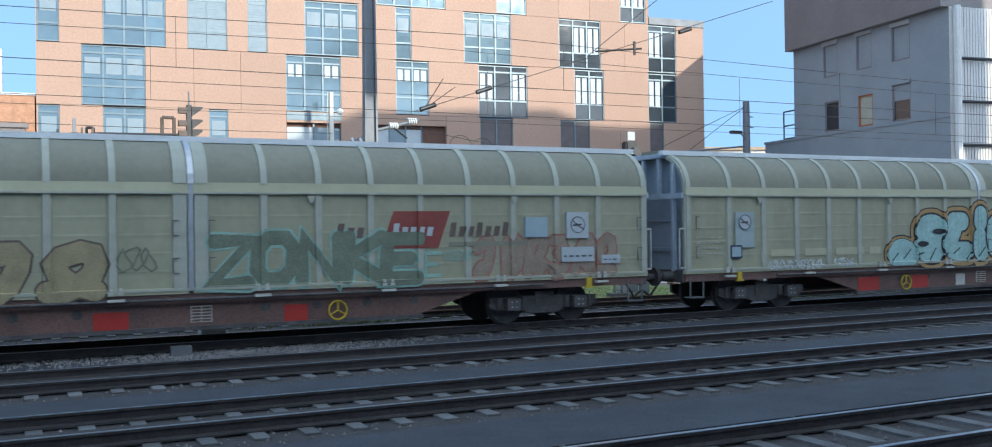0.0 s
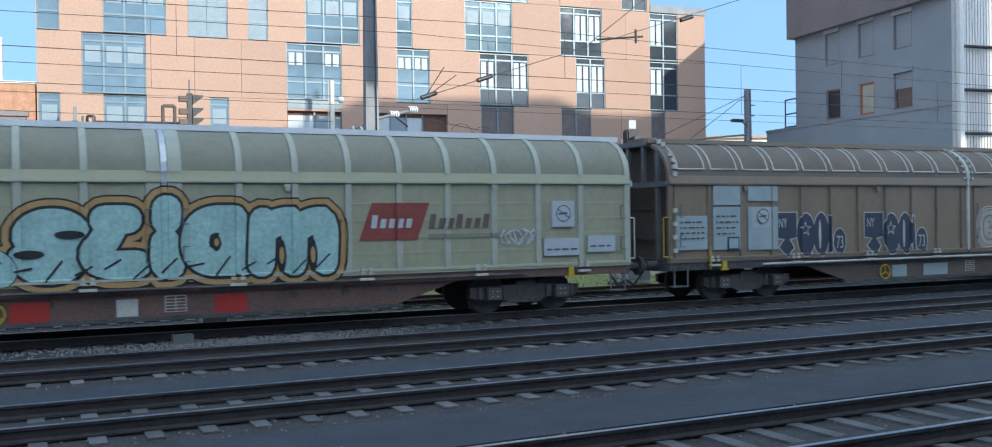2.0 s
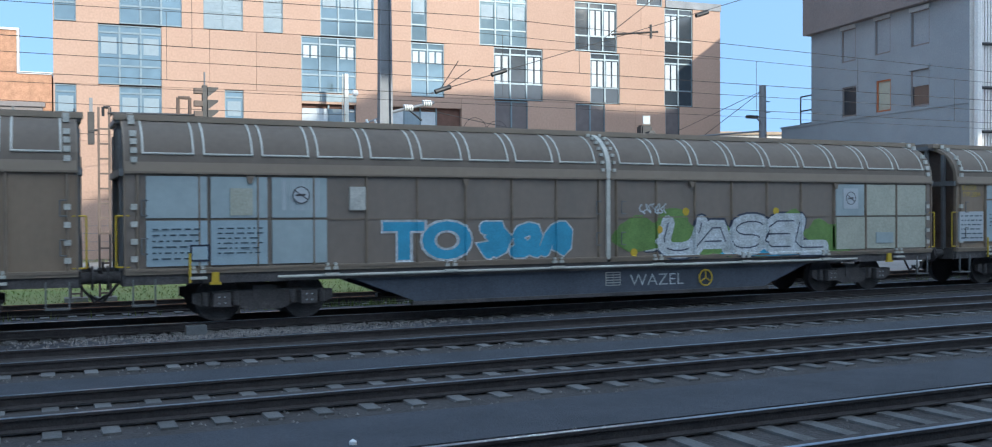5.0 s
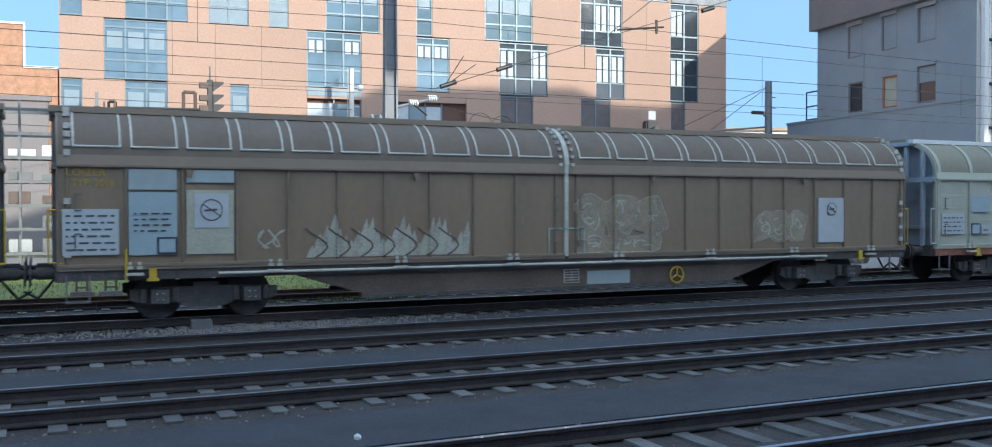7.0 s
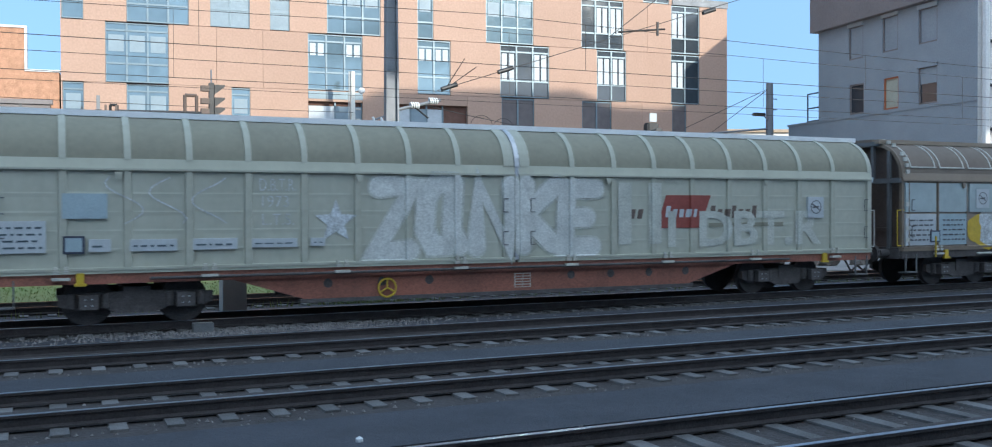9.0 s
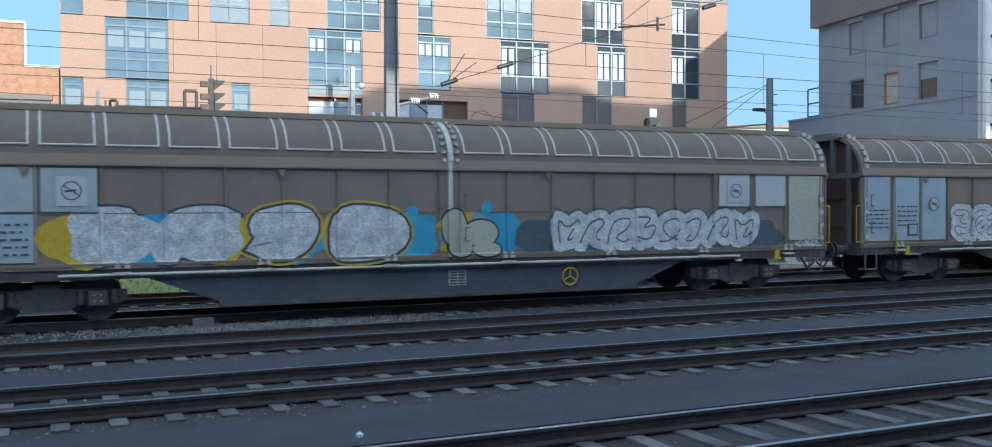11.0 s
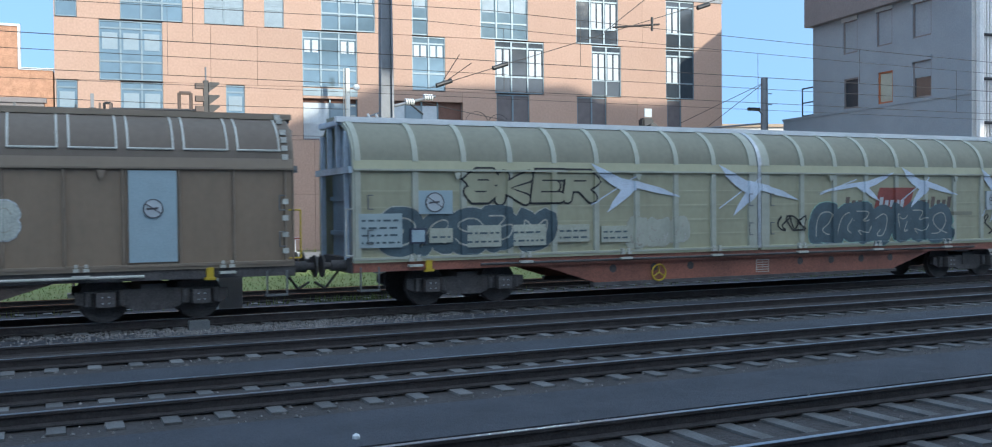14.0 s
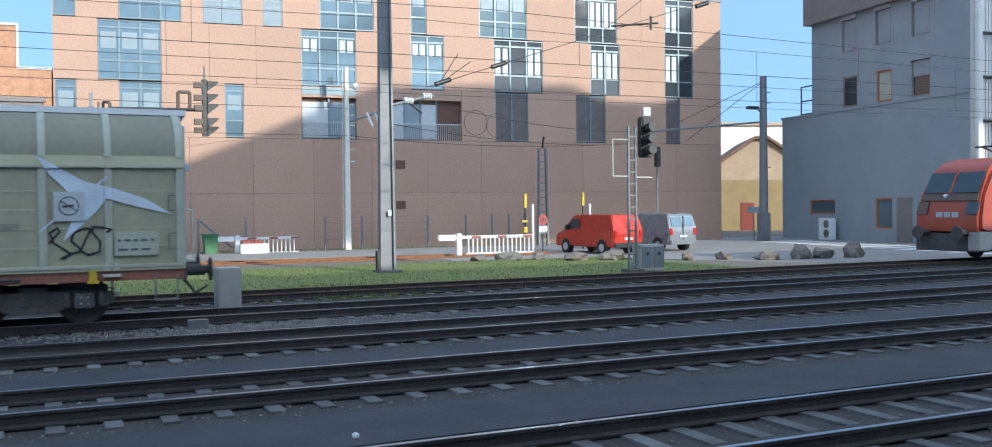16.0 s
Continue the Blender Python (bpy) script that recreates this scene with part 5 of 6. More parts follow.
# fifth wagon
letters(w5, "LOIZER", -10.79, -10.1, 2.86, 3.0, YELLOW, None, -0.01, 0, name="painted_letters")
letters(w5, "TYP. 2016", -10.7, -9.95, 2.66, 2.80, YELLOW, None, -0.01, 0, name="painted_letters")
board(w5, -10.87, -9.87, 1.34, 2.22, 6, 13)
panel(w5, -9.69, -8.79, 1.32, 2.55, SIGN_BLUE, "pale blue painted panel")
panel(w5, -9.69, -8.79, 2.6, 3.0, PALE_PANEL)
bars(w5, -9.6, -8.9, 1.75, 2.2, 4, SIGN_INK, 14)
panel(w5, -8.61, -7.69, 1.32, 2.6, BUFF_PANEL, "cream painted panel")
panel(w5, -8.6, -7.68, 2.75, 3.0, PALE_PANEL)
no_smoking(w5, -8.13, 2.2, 1.1)
screen(w5, -8.98, 1.5)
rf = random.Random(9)
for i in range(26):
    x = -6.1 + i * 0.14
    h = 0.25 + 0.65 * abs(math.sin(i * 0.55)) * rf.uniform(0.7, 1.1)
    flat("graffiti_flame", [(x - 0.09, 1.2), (x + 0.10, 1.2), (x + 0.07 + h * 0.1, 1.2 + h * 0.6), (x + h * 0.12, 1.2 + h), (x - 0.05, 1.2 + h * 0.55)], CHALK_FAINT if i % 3 else BUFF_PANEL, w5, 0.030 + 0.0005 * i)
for i in range(7):
    x = -6.0 + i * 0.5
    stroke("graffiti_line", [(x + 0.25 * math.sin(k * 0.7), 1.2 + 0.1 * k) for k in range(7)], 0.02, FRAME_BROWN, w5, 0.046)
tag(w5, -7.2, -6.7, 1.4, 1.8, BUFF_PANEL, 41)
swirls(w5, 0.3, 2.8, 1.5, 2.55, 3, FADED, CHALK_FAINT, 37, 0.02, lift=0.030)
swirls(w5, 0.4, 2.6, 1.12, 1.6, 3, FADED, CHALK_FAINT, 33, 0.02, lift=0.026)
swirls(w5, 5.62, 7.33, 1.35, 2.15, 3, FADED, CHALK_FAINT, 35, 0.015, lift=0.026)
no_smoking(w5, 8.2, 2.2, 0.85, panel(w5, 7.75, 8.65, 1.3, 2.5, SIGN_WHITE, "white painted panel"))
sill_patch(w5, 0.64, 1.84, 0.40, 0.72, PALE_PANEL)
bar_green = [(-0.45, 1.2), (-0.45, 1.75), (0.5, 1.75), (0.5, 1.2)]
stroke("green_handle", bar_green, 0.018, MINT, w5, 0.05)
# sixth wagon
operator_mark(w6, 3.85, 1.78)
no_smoking(w6, 8.93, 2.3, 0.9)
for n_, (a, b, z0, z1) in enumerate(((-10.75, -9.84, 1.46, 2.06), (-8.36, -7.48, 1.46, 1.69), (-7.18, -6.31, 1.47, 1.69), (-6.02, -5.09, 1.49, 1.67), (-9.1, -8.7, 1.46, 1.7), (-4.8, -4.5, 1.5, 1.67))):
    board(w6, a, b, z0, z1, 4 if n_ == 0 else 1, 50 + n_)
screen(w6, -9.36, 1.6)
plate("pale_plate", -9.56, -8.76, 2.1, 2.58, SIGN_BLUE, w6)
star(w6, -4.25, 2.0, 0.48, CHALK, 0.034)
spray(w6, "ZaNKE", -3.55, 2.3, 1.42, 2.8, [(GHOST, 0.27), (SILVER, 0.22)], 0, 0.06, 0.030, 0.68)
letters(w6, "11", 2.75, 4.0, 1.4, 2.9, GHOST, None, 0.06, 0, lift=0.036)
letters(w6, "1 DBT.R", 4.2, 9.15, 1.3, 2.2, GHOST, None, 0.03, 0, lift=0.038)
letters(w6, "D.B.T.R.", -5.85, -5.1, 2.65, 2.9, CHALK, None, -0.01, 0, name="painted_letters")
letters(w6, "1973", -5.8, -5.25, 2.32, 2.55, CHALK, None, -0.01, 0, name="painted_letters")
letters(w6, "L.T.S.", -5.8, -5.15, 1.95, 2.18, CHALK, None, -0.01, 0, name="painted_letters")
for i in range(3):
    stroke("graffiti_line", [(-8.45 + i * 0.8 + 0.35 * math.sin(k * 0.6 + i), 2.0 + 0.1 * k) for k in range(10)], 0.014, CHALK, w6, 0.044)
# seventh wagon
for a, b, z0, z1, m in ((-10.85, -9.65, 2.15, 2.98, PALE_PANEL), (-9.53, -8.36, 2.15, 2.98, PALE_PANEL), (-8.28, -7.3, 2.15, 2.98, PALE_PANEL), (-10.85, -9.65, 1.2, 2.1, SIGN_WHITE), (-9.53, -8.36, 1.2, 2.1, SIGN_BLUE), (7.39, 8.35, 2.2, 3.0, SIGN_WHITE), (8.56, 9.54, 2.2, 3.0, SIGN_WHITE), (9.66, 10.79, 1.3, 3.0, BUFF_PANEL)):
    panel(w7, a, b, z0, z1, m, "pale painted panel")
bars(w7, -10.7, -9.8, 1.3, 2.0, 5, SIGN_INK, 15)
bars(w7, -9.4, -8.5, 1.3, 2.0, 5, SIGN_INK, 16)
screen(w7, -9.7, 1.45)
no_smoking(w7, -7.75, 2.55, 0.9)
no_smoking(w7, 7.9, 2.6, 0.9)
for i, x in enumerate((-7.6, -6.3, -5.0, -3.6, -2.2, -1.0, 0.4, 1.1)):
    flat("graffiti_cloud", blob_points(x, 1.6, 0.8, 0.5, 70 + i, wob=0.4), CYAN if i % 2 else YELLOW, w7, 0.024)
spray(w7, "35", -7.7, -4.6, 1.4, 1.95, [(NAVY, 0.36), (CHALK, 0.31)], 2, 0.1, 0.026, 0.75, 4)
spray(w7, "1D", -4.5, -0.9, 1.42, 1.95, [(YELLOW, 0.43), (NAVY, 0.385), (CHALK, 0.33)], 2, 0.0, 0.028, 0.62, 2)
for x, z, rx, rz in ((0.1, 1.75, 0.3, 0.42), (0.75, 1.62, 0.42, 0.3), (0.9, 1.25, 0.35, 0.16), (0.25, 1.3, 0.3, 0.2)):
    flat("graffiti_outline", blob_points(x, z, rx + 0.04, rz + 0.04, 4, wob=0.1), BLACK, w7, 0.044)
    flat("graffiti", blob_points(x, z, rx, rz, 4, wob=0.1), BUFF_PANEL, w7, 0.048)
for x, z in ((1.3, 1.65), (-0.9, 2.1), (0.9, 2.2)):
    flat("blue_dot", blob_points(x, z, 0.14, 0.14, 2, 14, 0.05), CYAN, w7, 0.04)
for x, rx, s in ((2.7, 1.2, 5), (5.6, 3.0, 6), (8.5, 1.0, 8)):
    flat("graffiti_ground", letter_points(x, 1.5, rx, 0.38, s), SLATE, w7, 0.026)
spray(w7, "42536124", 2.6, 8.5, 1.35, 1.95, [(SLATE, 0.27), (CHALK, 0.22), (SLATE, 0.02)], 2, 0.15, 0.030, 0.85, 6)
tag(w7, 9.9, 10.7, 1.12, 1.3, CHALK, 51)
# eighth wagon
for a, b in ((-10.85, -9.92), (-9.76, -8.8), (-8.71, -7.73)):
    panel(w8, a, b, 1.22, 3.0, SIGN_BLUE, "pale blue grey painted panel")
bars(w8, -10.75, -10.0, 1.55, 2.15, 5, SIGN_INK, 17)
bars(w8, -9.65, -8.9, 1.6, 2.25, 5, SIGN_INK, 18)
no_smoking(w8, -8.22, 2.25, 1.0, panel(w8, -8.5, -7.95, 1.95, 2.5, SIGN_BLUE))
screen(w8, -9.05, 1.52)
spray(w8, "3516243", -7.3, -2.4, 1.42, 2.0, [(FRAME_BROWN, 0.30), (CHALK, 0.265), (FRAME_BROWN, 0.10), (CHALK, 0.07)], 2, 0.1, 0.022, 0.95, 8)
for word, a, b in (("T", -1.2, 0.2), ("J", 0.35, 1.35), ("BL", 1.65, 3.5)):
    spray(w8, word, a, b, 1.46, 2.05, [(NAVY, 0.24), (CHALK, 0.205)], 0, 0.0, 0.028, 0.62, 3)
for i in range(12):
    x = -7.3 + i * 0.92
    flat("graffiti_drip", [(x, 1.1), (x + 0.4, 1.1), (x + 0.35, 1.2), (x + 0.05, 1.18)], CHALK, w8, 0.03)
spray(w8, "CUBC", 3.8, 5.8, 1.85, 2.3, [(CHALK, 0.17), (GHOST, 0.145), (CHALK_FAINT, 0.012)], 1, 0.0, 0.028, 0.5, 3)
no_smoking(w8, 8.18, 2.25, 0.95, panel(w8, 7.73, 8.63, 1.2, 3.0, SIGN_BLUE, "pale blue grey painted panel"))
for a, b, m in ((-4.3, -3.78, SIGN_BLUE), (-2.47, -1.67, BUFF_PANEL)):
    sill_patch(w8, a, b, 0.38, 0.70, m)
# last wagon
operator_mark(w9, 4.0, 1.85)
for n_, (a, b, z0, z1) in enumerate(((-10.85, -9.87, 1.36, 2.1), (-9.23, -8.68, 1.44, 1.76), (-8.45, -7.48, 1.32, 1.81), (-7.22, -6.32, 1.32, 1.81), (-6.02, -5.14, 1.38, 1.79), (-4.81, -4.01, 1.35, 1.74), (9.65, 10.46, 1.33, 1.79))):
    board(w9, a, b, z0, z1, 4 if n_ == 0 else 2 if n_ > 1 else 1, 60 + n_, BUFF_PANEL if n_ else PALE_PANEL)
screen(w9, -9.5, 1.6)
no_smoking(w9, -9.1, 2.34, 1.1, panel(w9, -9.56, -8.67, 2.08, 2.6, SIGN_BLUE))
no_smoking(w9, 8.85, 2.3, 0.9)
spray(w9, "O2S34", -10.3, -6.2, 1.4, 2.0, [(CHALK_FAINT, 0.27), (SLATE, 0.245), (CHALK_FAINT, 0.018)], 2, 0.1, 0.016, 0.8, 9)
spray(w9, "SKER", -8.4, -4.9, 2.42, 2.95, [(BLACK, 0.16), (GREEN, 0.115)], 0, 0.15, 0.030, 0.74, 2)
spray(w9, "5231436", 1.9, 7.0, 1.35, 2.0, [(MINT, 0.29), (SLATE, 0.265), (CHALK_FAINT, 0.016)], 2, 0.0, 0.030, 0.85, 5)
BIRD = [(0, 1), (0.16, 0.86), (0.34, 0.70), (0.55, 0.62), (0.78, 0.50), (1, 0.30), (0.72, 0.40), (0.5, 0.50), (0.42, 0.34), (0.30, 0.16), (0.18, 0), (0.24, 0.22), (0.33, 0.46), (0.22, 0.58), (0.08, 0.80)]
for x0, x1, z0, z1, flip in ((-5.11, -2.45, 2.06, 3.25, 0), (-1.32, 1.37, 1.94, 3.25, 0), (2.06, 4.77, 2.29, 3.1, 1), (5.06, 7.35, 2.1, 3.25, 0), (8.3, 10.74, 1.63, 3.25, 0)):
    flat("painted_bird", [(x0 + (1 - u if flip else u) * (x1 - x0), z0 + v * (z1 - z0)) for u, v in BIRD], BIRD_WHITE, w9, 0.056)
    stroke("graffiti_line", [(x0 + 0.05, z0 + 0.2), (x0 + 0.5 * (x1 - x0), z0 + 0.75 * (z1 - z0))], 0.016, BIRD_WHITE, w9, 0.058)
swirls(w9, -4.0, -2.3, 1.2, 1.95, 3, GREEN_RIB, CHALK_FAINT, 140, 0.02)
tag(w9, 0.63, 1.62, 1.5, 1.95, BLACK, 61, 0.02)
tag(w9, 8.51, 9.5, 1.3, 1.92, BLACK, 62, 0.02)

# ---- masts, signals and wires ----


def ladder_mast(x, y, z0, z1, label, w=0.3, steel=MAST):
    m = thing("signal_mast", label, "signal mast", at=pose(x, y, 0))
    for s in (-1, 1):
        cuboid("upright", (s * w / 2 - 0.03, s * w / 2 + 0.03, -0.04, 0.04, z0, z1), steel, m)
    for i in range(int((z1 - z0) / 0.42)):
        cuboid("rung", (-w / 2 + 0.03, w / 2 - 0.03, -0.03, 0.03, z0 + 0.2 + i * 0.42, z0 + 0.25 + i * 0.42), steel, m)
    cuboid("base", (-0.3, 0.3, -0.3, 0.3, z0 - 0.2, z0 + 0.12), CONCRETE, m)
    return m


m1 = ladder_mast(19.18, 29.4, -0.2, 5.0, "grey ladder-like signal mast with signal head")
cuboid("signal_head", (0.28, 0.75, -0.25, 0.1, 3.9, 5.35), BLACK, m1, "black signal head", bevel=0.05)
cuboid("number_plate", (0.32, 0.62, -0.28, -0.25, 5.38, 5.68), SIGN_WHITE, m1, "white square plate")
for z in (4.15, 4.55, 4.95):
    bm = B()
    tube(bm, (0.5, -0.25, z), (0.5, -0.6, z + 0.02), 0.15, 14, 0.17)
    part("lamp_hood", bm, BLACK, m1)
for a, b in (((-0.8, 0, 4.53), (-0.15, 0, 4.53)), ((-0.8, 0, 4.53), (-0.8, 0, 3.23)), ((-0.8, 0, 3.23), (-0.15, 0, 3.23)), ((0.15, 0, 3.2), (0.85, 0, 3.19))):
    bar("service_rail", a, b, 0.025, SEAL, m1)
cab = thing("relay_cabinet", "grey metal trackside relay cabinet", "cabinet", at=pose(19.98, 29.6, 0))
cuboid("body", (-0.5, 0.5, -0.3, 0.3, -0.18, 0.78), LOCO_GREY, cab, bevel=0.03)
for s in (-0.25, 0.25):
    cuboid("door", (s - 0.22, s + 0.22, -0.325, -0.3, -0.05, 0.7), MAST, cab)
    cuboid("latch", (s - 0.05, s + 0.05, -0.35, -0.325, 0.4, 0.5), BLACK, cab)
cab2 = thing("concrete_box", "grey concrete box beside the track", "box", at=pose(4.1, 24.05, 0))
cuboid("body", (-0.28, 0.28, -0.3, 0.3, -0.2, 0.8), LOCO_GREY, cab2, bevel=0.03)

m2 = ladder_mast(1.7, 29.5, -0.2, 5.25, "rust-dark ladder mast with bracket signals", 0.28, FRAME_BROWN)
bar("bracket", (0.1, 0, 5.08), (2.75, 0, 5.12), 0.05, BLACK, m2)
bm = B()
for a, b in (((2.0, 0, 5.12), (2.0, 0, 5.62)), ((2.0, 0, 5.62), (2.33, 0, 5.62)), ((2.33, 0, 5.62), (2.33, 0, 5.12))):
    tube(bm, a, b, 0.05, 6)
part("bracket_loop", bm, FRAME_BROWN, m2)
sg = cuboid("signal_head", (2.68, 2.82, -0.1, 0.1, 4.35, 6.0), BLACK, m2, "dark four-lamp signal seen from its side")
bar("finial", (2.75, 0, 6.0), (2.75, 0, 6.4), 0.025, MAST, sg)
for z in (5.82, 5.45, 5.15, 4.75, 4.5):
    bm = B()
    prism(bm, [(2.82, z - 0.16), (3.12, z + 0.08), (3.12, z + 0.13), (2.82, z + 0.13)], -0.15, 0.15, "y")
    part("lamp_hood", bm, BLACK, sg)
    cuboid("lamp_back", (2.45, 2.68, -0.1, 0.1, z - 0.06, z + 0.1), FRAME_BROWN, sg)
bm = B()
box(bm, -0.42, -0.25, -0.12, 0.12, 4.2, 5.1)
part("small_signal", bm, BLACK, m2)
bar("small_signal_arm", (-0.42, 0, 4.6), (-0.14, 0, 4.6), 0.03, BLACK, m2)
cuboid("small_signal_top", (-0.38, -0.29, -0.05, 0.05, 5.1, 5.5), MAST, m2)
bm = B()
for a, b in (((-0.02, 0, 5.0), (-0.02, 0, 5.25)), ((-0.02, 0, 5.25), (0.16, 0, 5.25)), ((0.16, 0, 5.25), (0.16, 0, 5.0))):
    tube(bm, a, b, 0.04, 6)
part("small_loop", bm, BLACK, m2)
m3 = ladder_mast(0.95, 29.6, -0.2, 3.85, "thin rusty ladder standing beside the signal mast", 0.28, FRAME_BROWN)

mast = thing("catenary_mast", "tall tapered grey steel catenary mast", "catenary mast", at=pose(11.7, 34.5, 0))
for s in (-1, 1):
    bm = B()
    prism(bm, [(s * 0.30, -0.2), (s * 0.22, -0.2), (s * 0.14, 12.0), (s * 0.20, 12.0)], -0.16, 0.16, "y")
    part("flange", bm, MAST, mast)
bm = B()
prism(bm, [(-0.24, -0.2), (0.24, -0.2), (0.17, 12.0), (-0.17, 12.0)], -0.03, 0.03, "y")
part("shaft", bm, MAST, mast)
cuboid("base", (-0.45, 0.45, -0.4, 0.4, -0.4, -0.12), CONCRETE, mast)
cuboid("cable_box", (-0.42, -0.3, -0.15, 0.1, -0.1, 0.6), BLACK, mast)
cuboid("number_bar", (0.0, 0.14, -0.17, -0.16, 1.9, 2.1), SIGN_WHITE, mast)
bar("bracket_tube", (0.2, 0, 6.0), (1.95, 0, 6.45), 0.06, MAST, mast)
for a in ((0.75, 6.2), (1.5, 6.4)):
    bm = B()
    for k in range(4):
        tube(bm, (a[0] + k * 0.09, 0, a[1]), (a[0] + k * 0.09 + 0.05, 0, a[1] + 0.01), 0.12, 10)
    part("insulator", bm, WHITE, mast, "white ribbed insulator")
bar("strut", (0.9, 0, 6.15), (1.45, 0, 5.75), 0.035, BLACK, mast)

pole = thing("concrete_pole", "pale slender concrete line pole with insulators", "pole", at=pose(16.35, 55.2, 0))
bm = B()
prism(bm, [(-0.19, -0.25), (0.15, -0.25), (0.09, 10.4), (-0.11, 10.4)], -0.13, 0.13, "y")
part("shaft", bm, MAST_WHITE, pole)
bar("side_pipe", (-0.3, 0, -0.2), (-0.22, 0, 10.4), 0.03, SEAL, pole)
bm = B()
bmesh.ops.create_uvsphere(bm, u_segments=10, v_segments=6, radius=0.2)
part("lamp", bm, WHITE, pole, "white globe lamp", at=pose(0.5, -0.1, 9.3))
bar("bracket_tube", (0.1, 0, 7.2), (2.0, 0, 7.9), 0.06, MAST, pole)
for i, z in enumerate((4.9, 5.6, 6.3, 7.0, 7.6, 8.2)):
    bar("insulator", (0.15, -0.1, z), (0.42, -0.1, z), 0.05, SEAL, pole)
for x in (1.2, 1.7):
    bar("insulator", (x, 0, 7.8), (x + 0.35, 0, 7.0), 0.08, WHITE, pole)

lamp = thing("street_lamp", "tall grey mast with street lamp and long arm", "street lamp", at=pose(43.0, 50.3, 0))
bm = B()
tube(bm, (0, 0, -0.24), (0, 0, 10.5), 0.30, 12, 0.22)
part("shaft", bm, MAST, lamp, smooth=True)
cuboid("collar", (-0.33, 0.33, -0.33, 0.33, -0.3, 1.6), MAST, lamp, bevel=0.05)
bar("lamp_arm", (0, 0, 8.0), (-0.8, -0.3, 8.4), 0.05, MAST, lamp)
cuboid("lamp_head", (-1.6, -0.7, -0.5, -0.15, 8.3, 8.5), BLACK, lamp, bevel=0.05)
bar("cross_arm", (0, 0, 7.55), (-8.5, 0, 6.75), 0.06, MAST, lamp)
for z in (4.6, 8.8, 9.5):
    bar("step_iron", (0.2, 0, z), (0.6, 0, z), 0.03, BLACK, lamp)

lat = thing("lattice_mast", "grey lattice mast before the red building", "lattice mast", at=pose(27.7, 52.3, 0))
for s in (-1, 1):
    bm = B()
    prism(bm, [(s * 0.36, -0.25), (s * 0.26, -0.25), (s * 0.18, 5.7), (s * 0.28, 5.7)], -0.1, 0.1, "y")
    part("upright", bm, MAST, lat)
for i in range(13):
    cuboid("lattice_bar", (-0.3, 0.3, -0.05, 0.05, 0.1 + i * 0.43, 0.17 + i * 0.43), MAST, lat)
bar("top_tube", (0, 0, 5.7), (0.1, 0, 6.4), 0.07, BLACK, lat)
hs = thing("hanging_signal", "small black signal before the red building", "signal", at=pose(31.0, 45.0, 0))
bar("post", (0, 0, -0.24), (0, 0, 5.4), 0.05, MAST, hs)
cuboid("signal_head", (-0.15, 0.15, -0.15, 0.1, 4.3, 5.4), BLACK, hs, bevel=0.03)


def wire(name, label, a, b, sag=0.15, r=0.014, n=14, parent=None):
    bm = B()
    a, b = Vector(a), Vector(b)
    u = (b - a).orthogonal().normalized() * r
    w_ = (b - a).normalized().cross(u)
    pts = [a.lerp(b, i / n) - Vector((0, 0, sag * 4 * (i / n) * (1 - i / n))) for i in range(n + 1)]
    rings = [[bm.verts.new(p + u * math.cos(k * 1.2566) + w_ * math.sin(k * 1.2566)) for k in range(5)] for p in pts]
    for g, h in zip(rings, rings[1:]):
        for k in range(5):
            bm.faces.new((g[k], g[(k + 1) % 5], h[(k + 1) % 5], h[k]))
    ob = part(name, bm, WIRE, parent)
    return ob if parent else tagged(ob, label, "overhead wire", "overhead wires")


def catenary(y, zc, zm, extra=()):
    c = thing("overhead_line", "overhead line of thin dark contact and carrier wires", "overhead line", "overhead lines")
    for x0 in (-110, -50, 10, 70):
        wire("messenger_wire", "", (x0, y, zm), (x0 + 60, y, zm), 0.35, 0.008, 24, c)
    wire("contact_wire", "", (-110, y, zc), (130, y, zc), 0.0, 0.009, 2, c)
    for z in extra:
        wire("feeder_wire", "", (-110, y + 0.6, z), (130, y + 0.6, z), 0.0, 0.007, 2, c)
    for i in range(-6, 12):
        x = i * 9.5 + 3.0
        s = ((x - 10) % 60) / 60
        bar("dropper", (x, y, zc), (x, y, zm - 0.35 * 4 * s * (1 - s)), 0.007, WIRE, c, n=4)
    for x in (-110, 130):
        bar("end_post", (x, y + 2.0, -0.3), (x, y + 2.0, zm + 0.3), 0.15, MAST, c)
        bar("end_arm", (x, y + 2.0, zm), (x, y, zm), 0.05, MAST, c)
        bar("end_arm", (x, y + 2.0, zc), (x, y, zc), 0.05, MAST, c)
    return c


catenary(21.55, 5.78, 7.0, (5.55,))
far_line = catenary(26.05, 5.66, 7.55, (5.5,))
stay = wire("stay_wire", "slanting stay wire with two dark insulators", (21.66, 24, 9.43), (9.4, 24, 5.4), 0.0, 0.011, 2, far_line)
for x, z in ((18.2, 8.22), (11.4, 6.06), (9.75, 5.52)):
    bm = B()
    tube(bm, (x - 0.22, 24, z - 0.075), (x + 0.22, 24, z + 0.075), 0.06, 10)
    part("insulator", bm, BLACK, stay, "dark ribbed insulator")
wire("stay_wire", "thin slanting stay wire", (14.7, 24, 7.2), (17.5, 24, 9.3), 0.0, 0.012, 2, far_line)
wire("stay_wire", "thin slanting stay wire", (9.7, 24, 5.55), (10.2, 24, 6.3), 0.0, 0.012, 2, far_line)
wire("stay_wire", "thin slanting stay wire", (9.7, 24, 5.5), (10.55, 24, 6.1), 0.0, 0.012, 2, far_line)
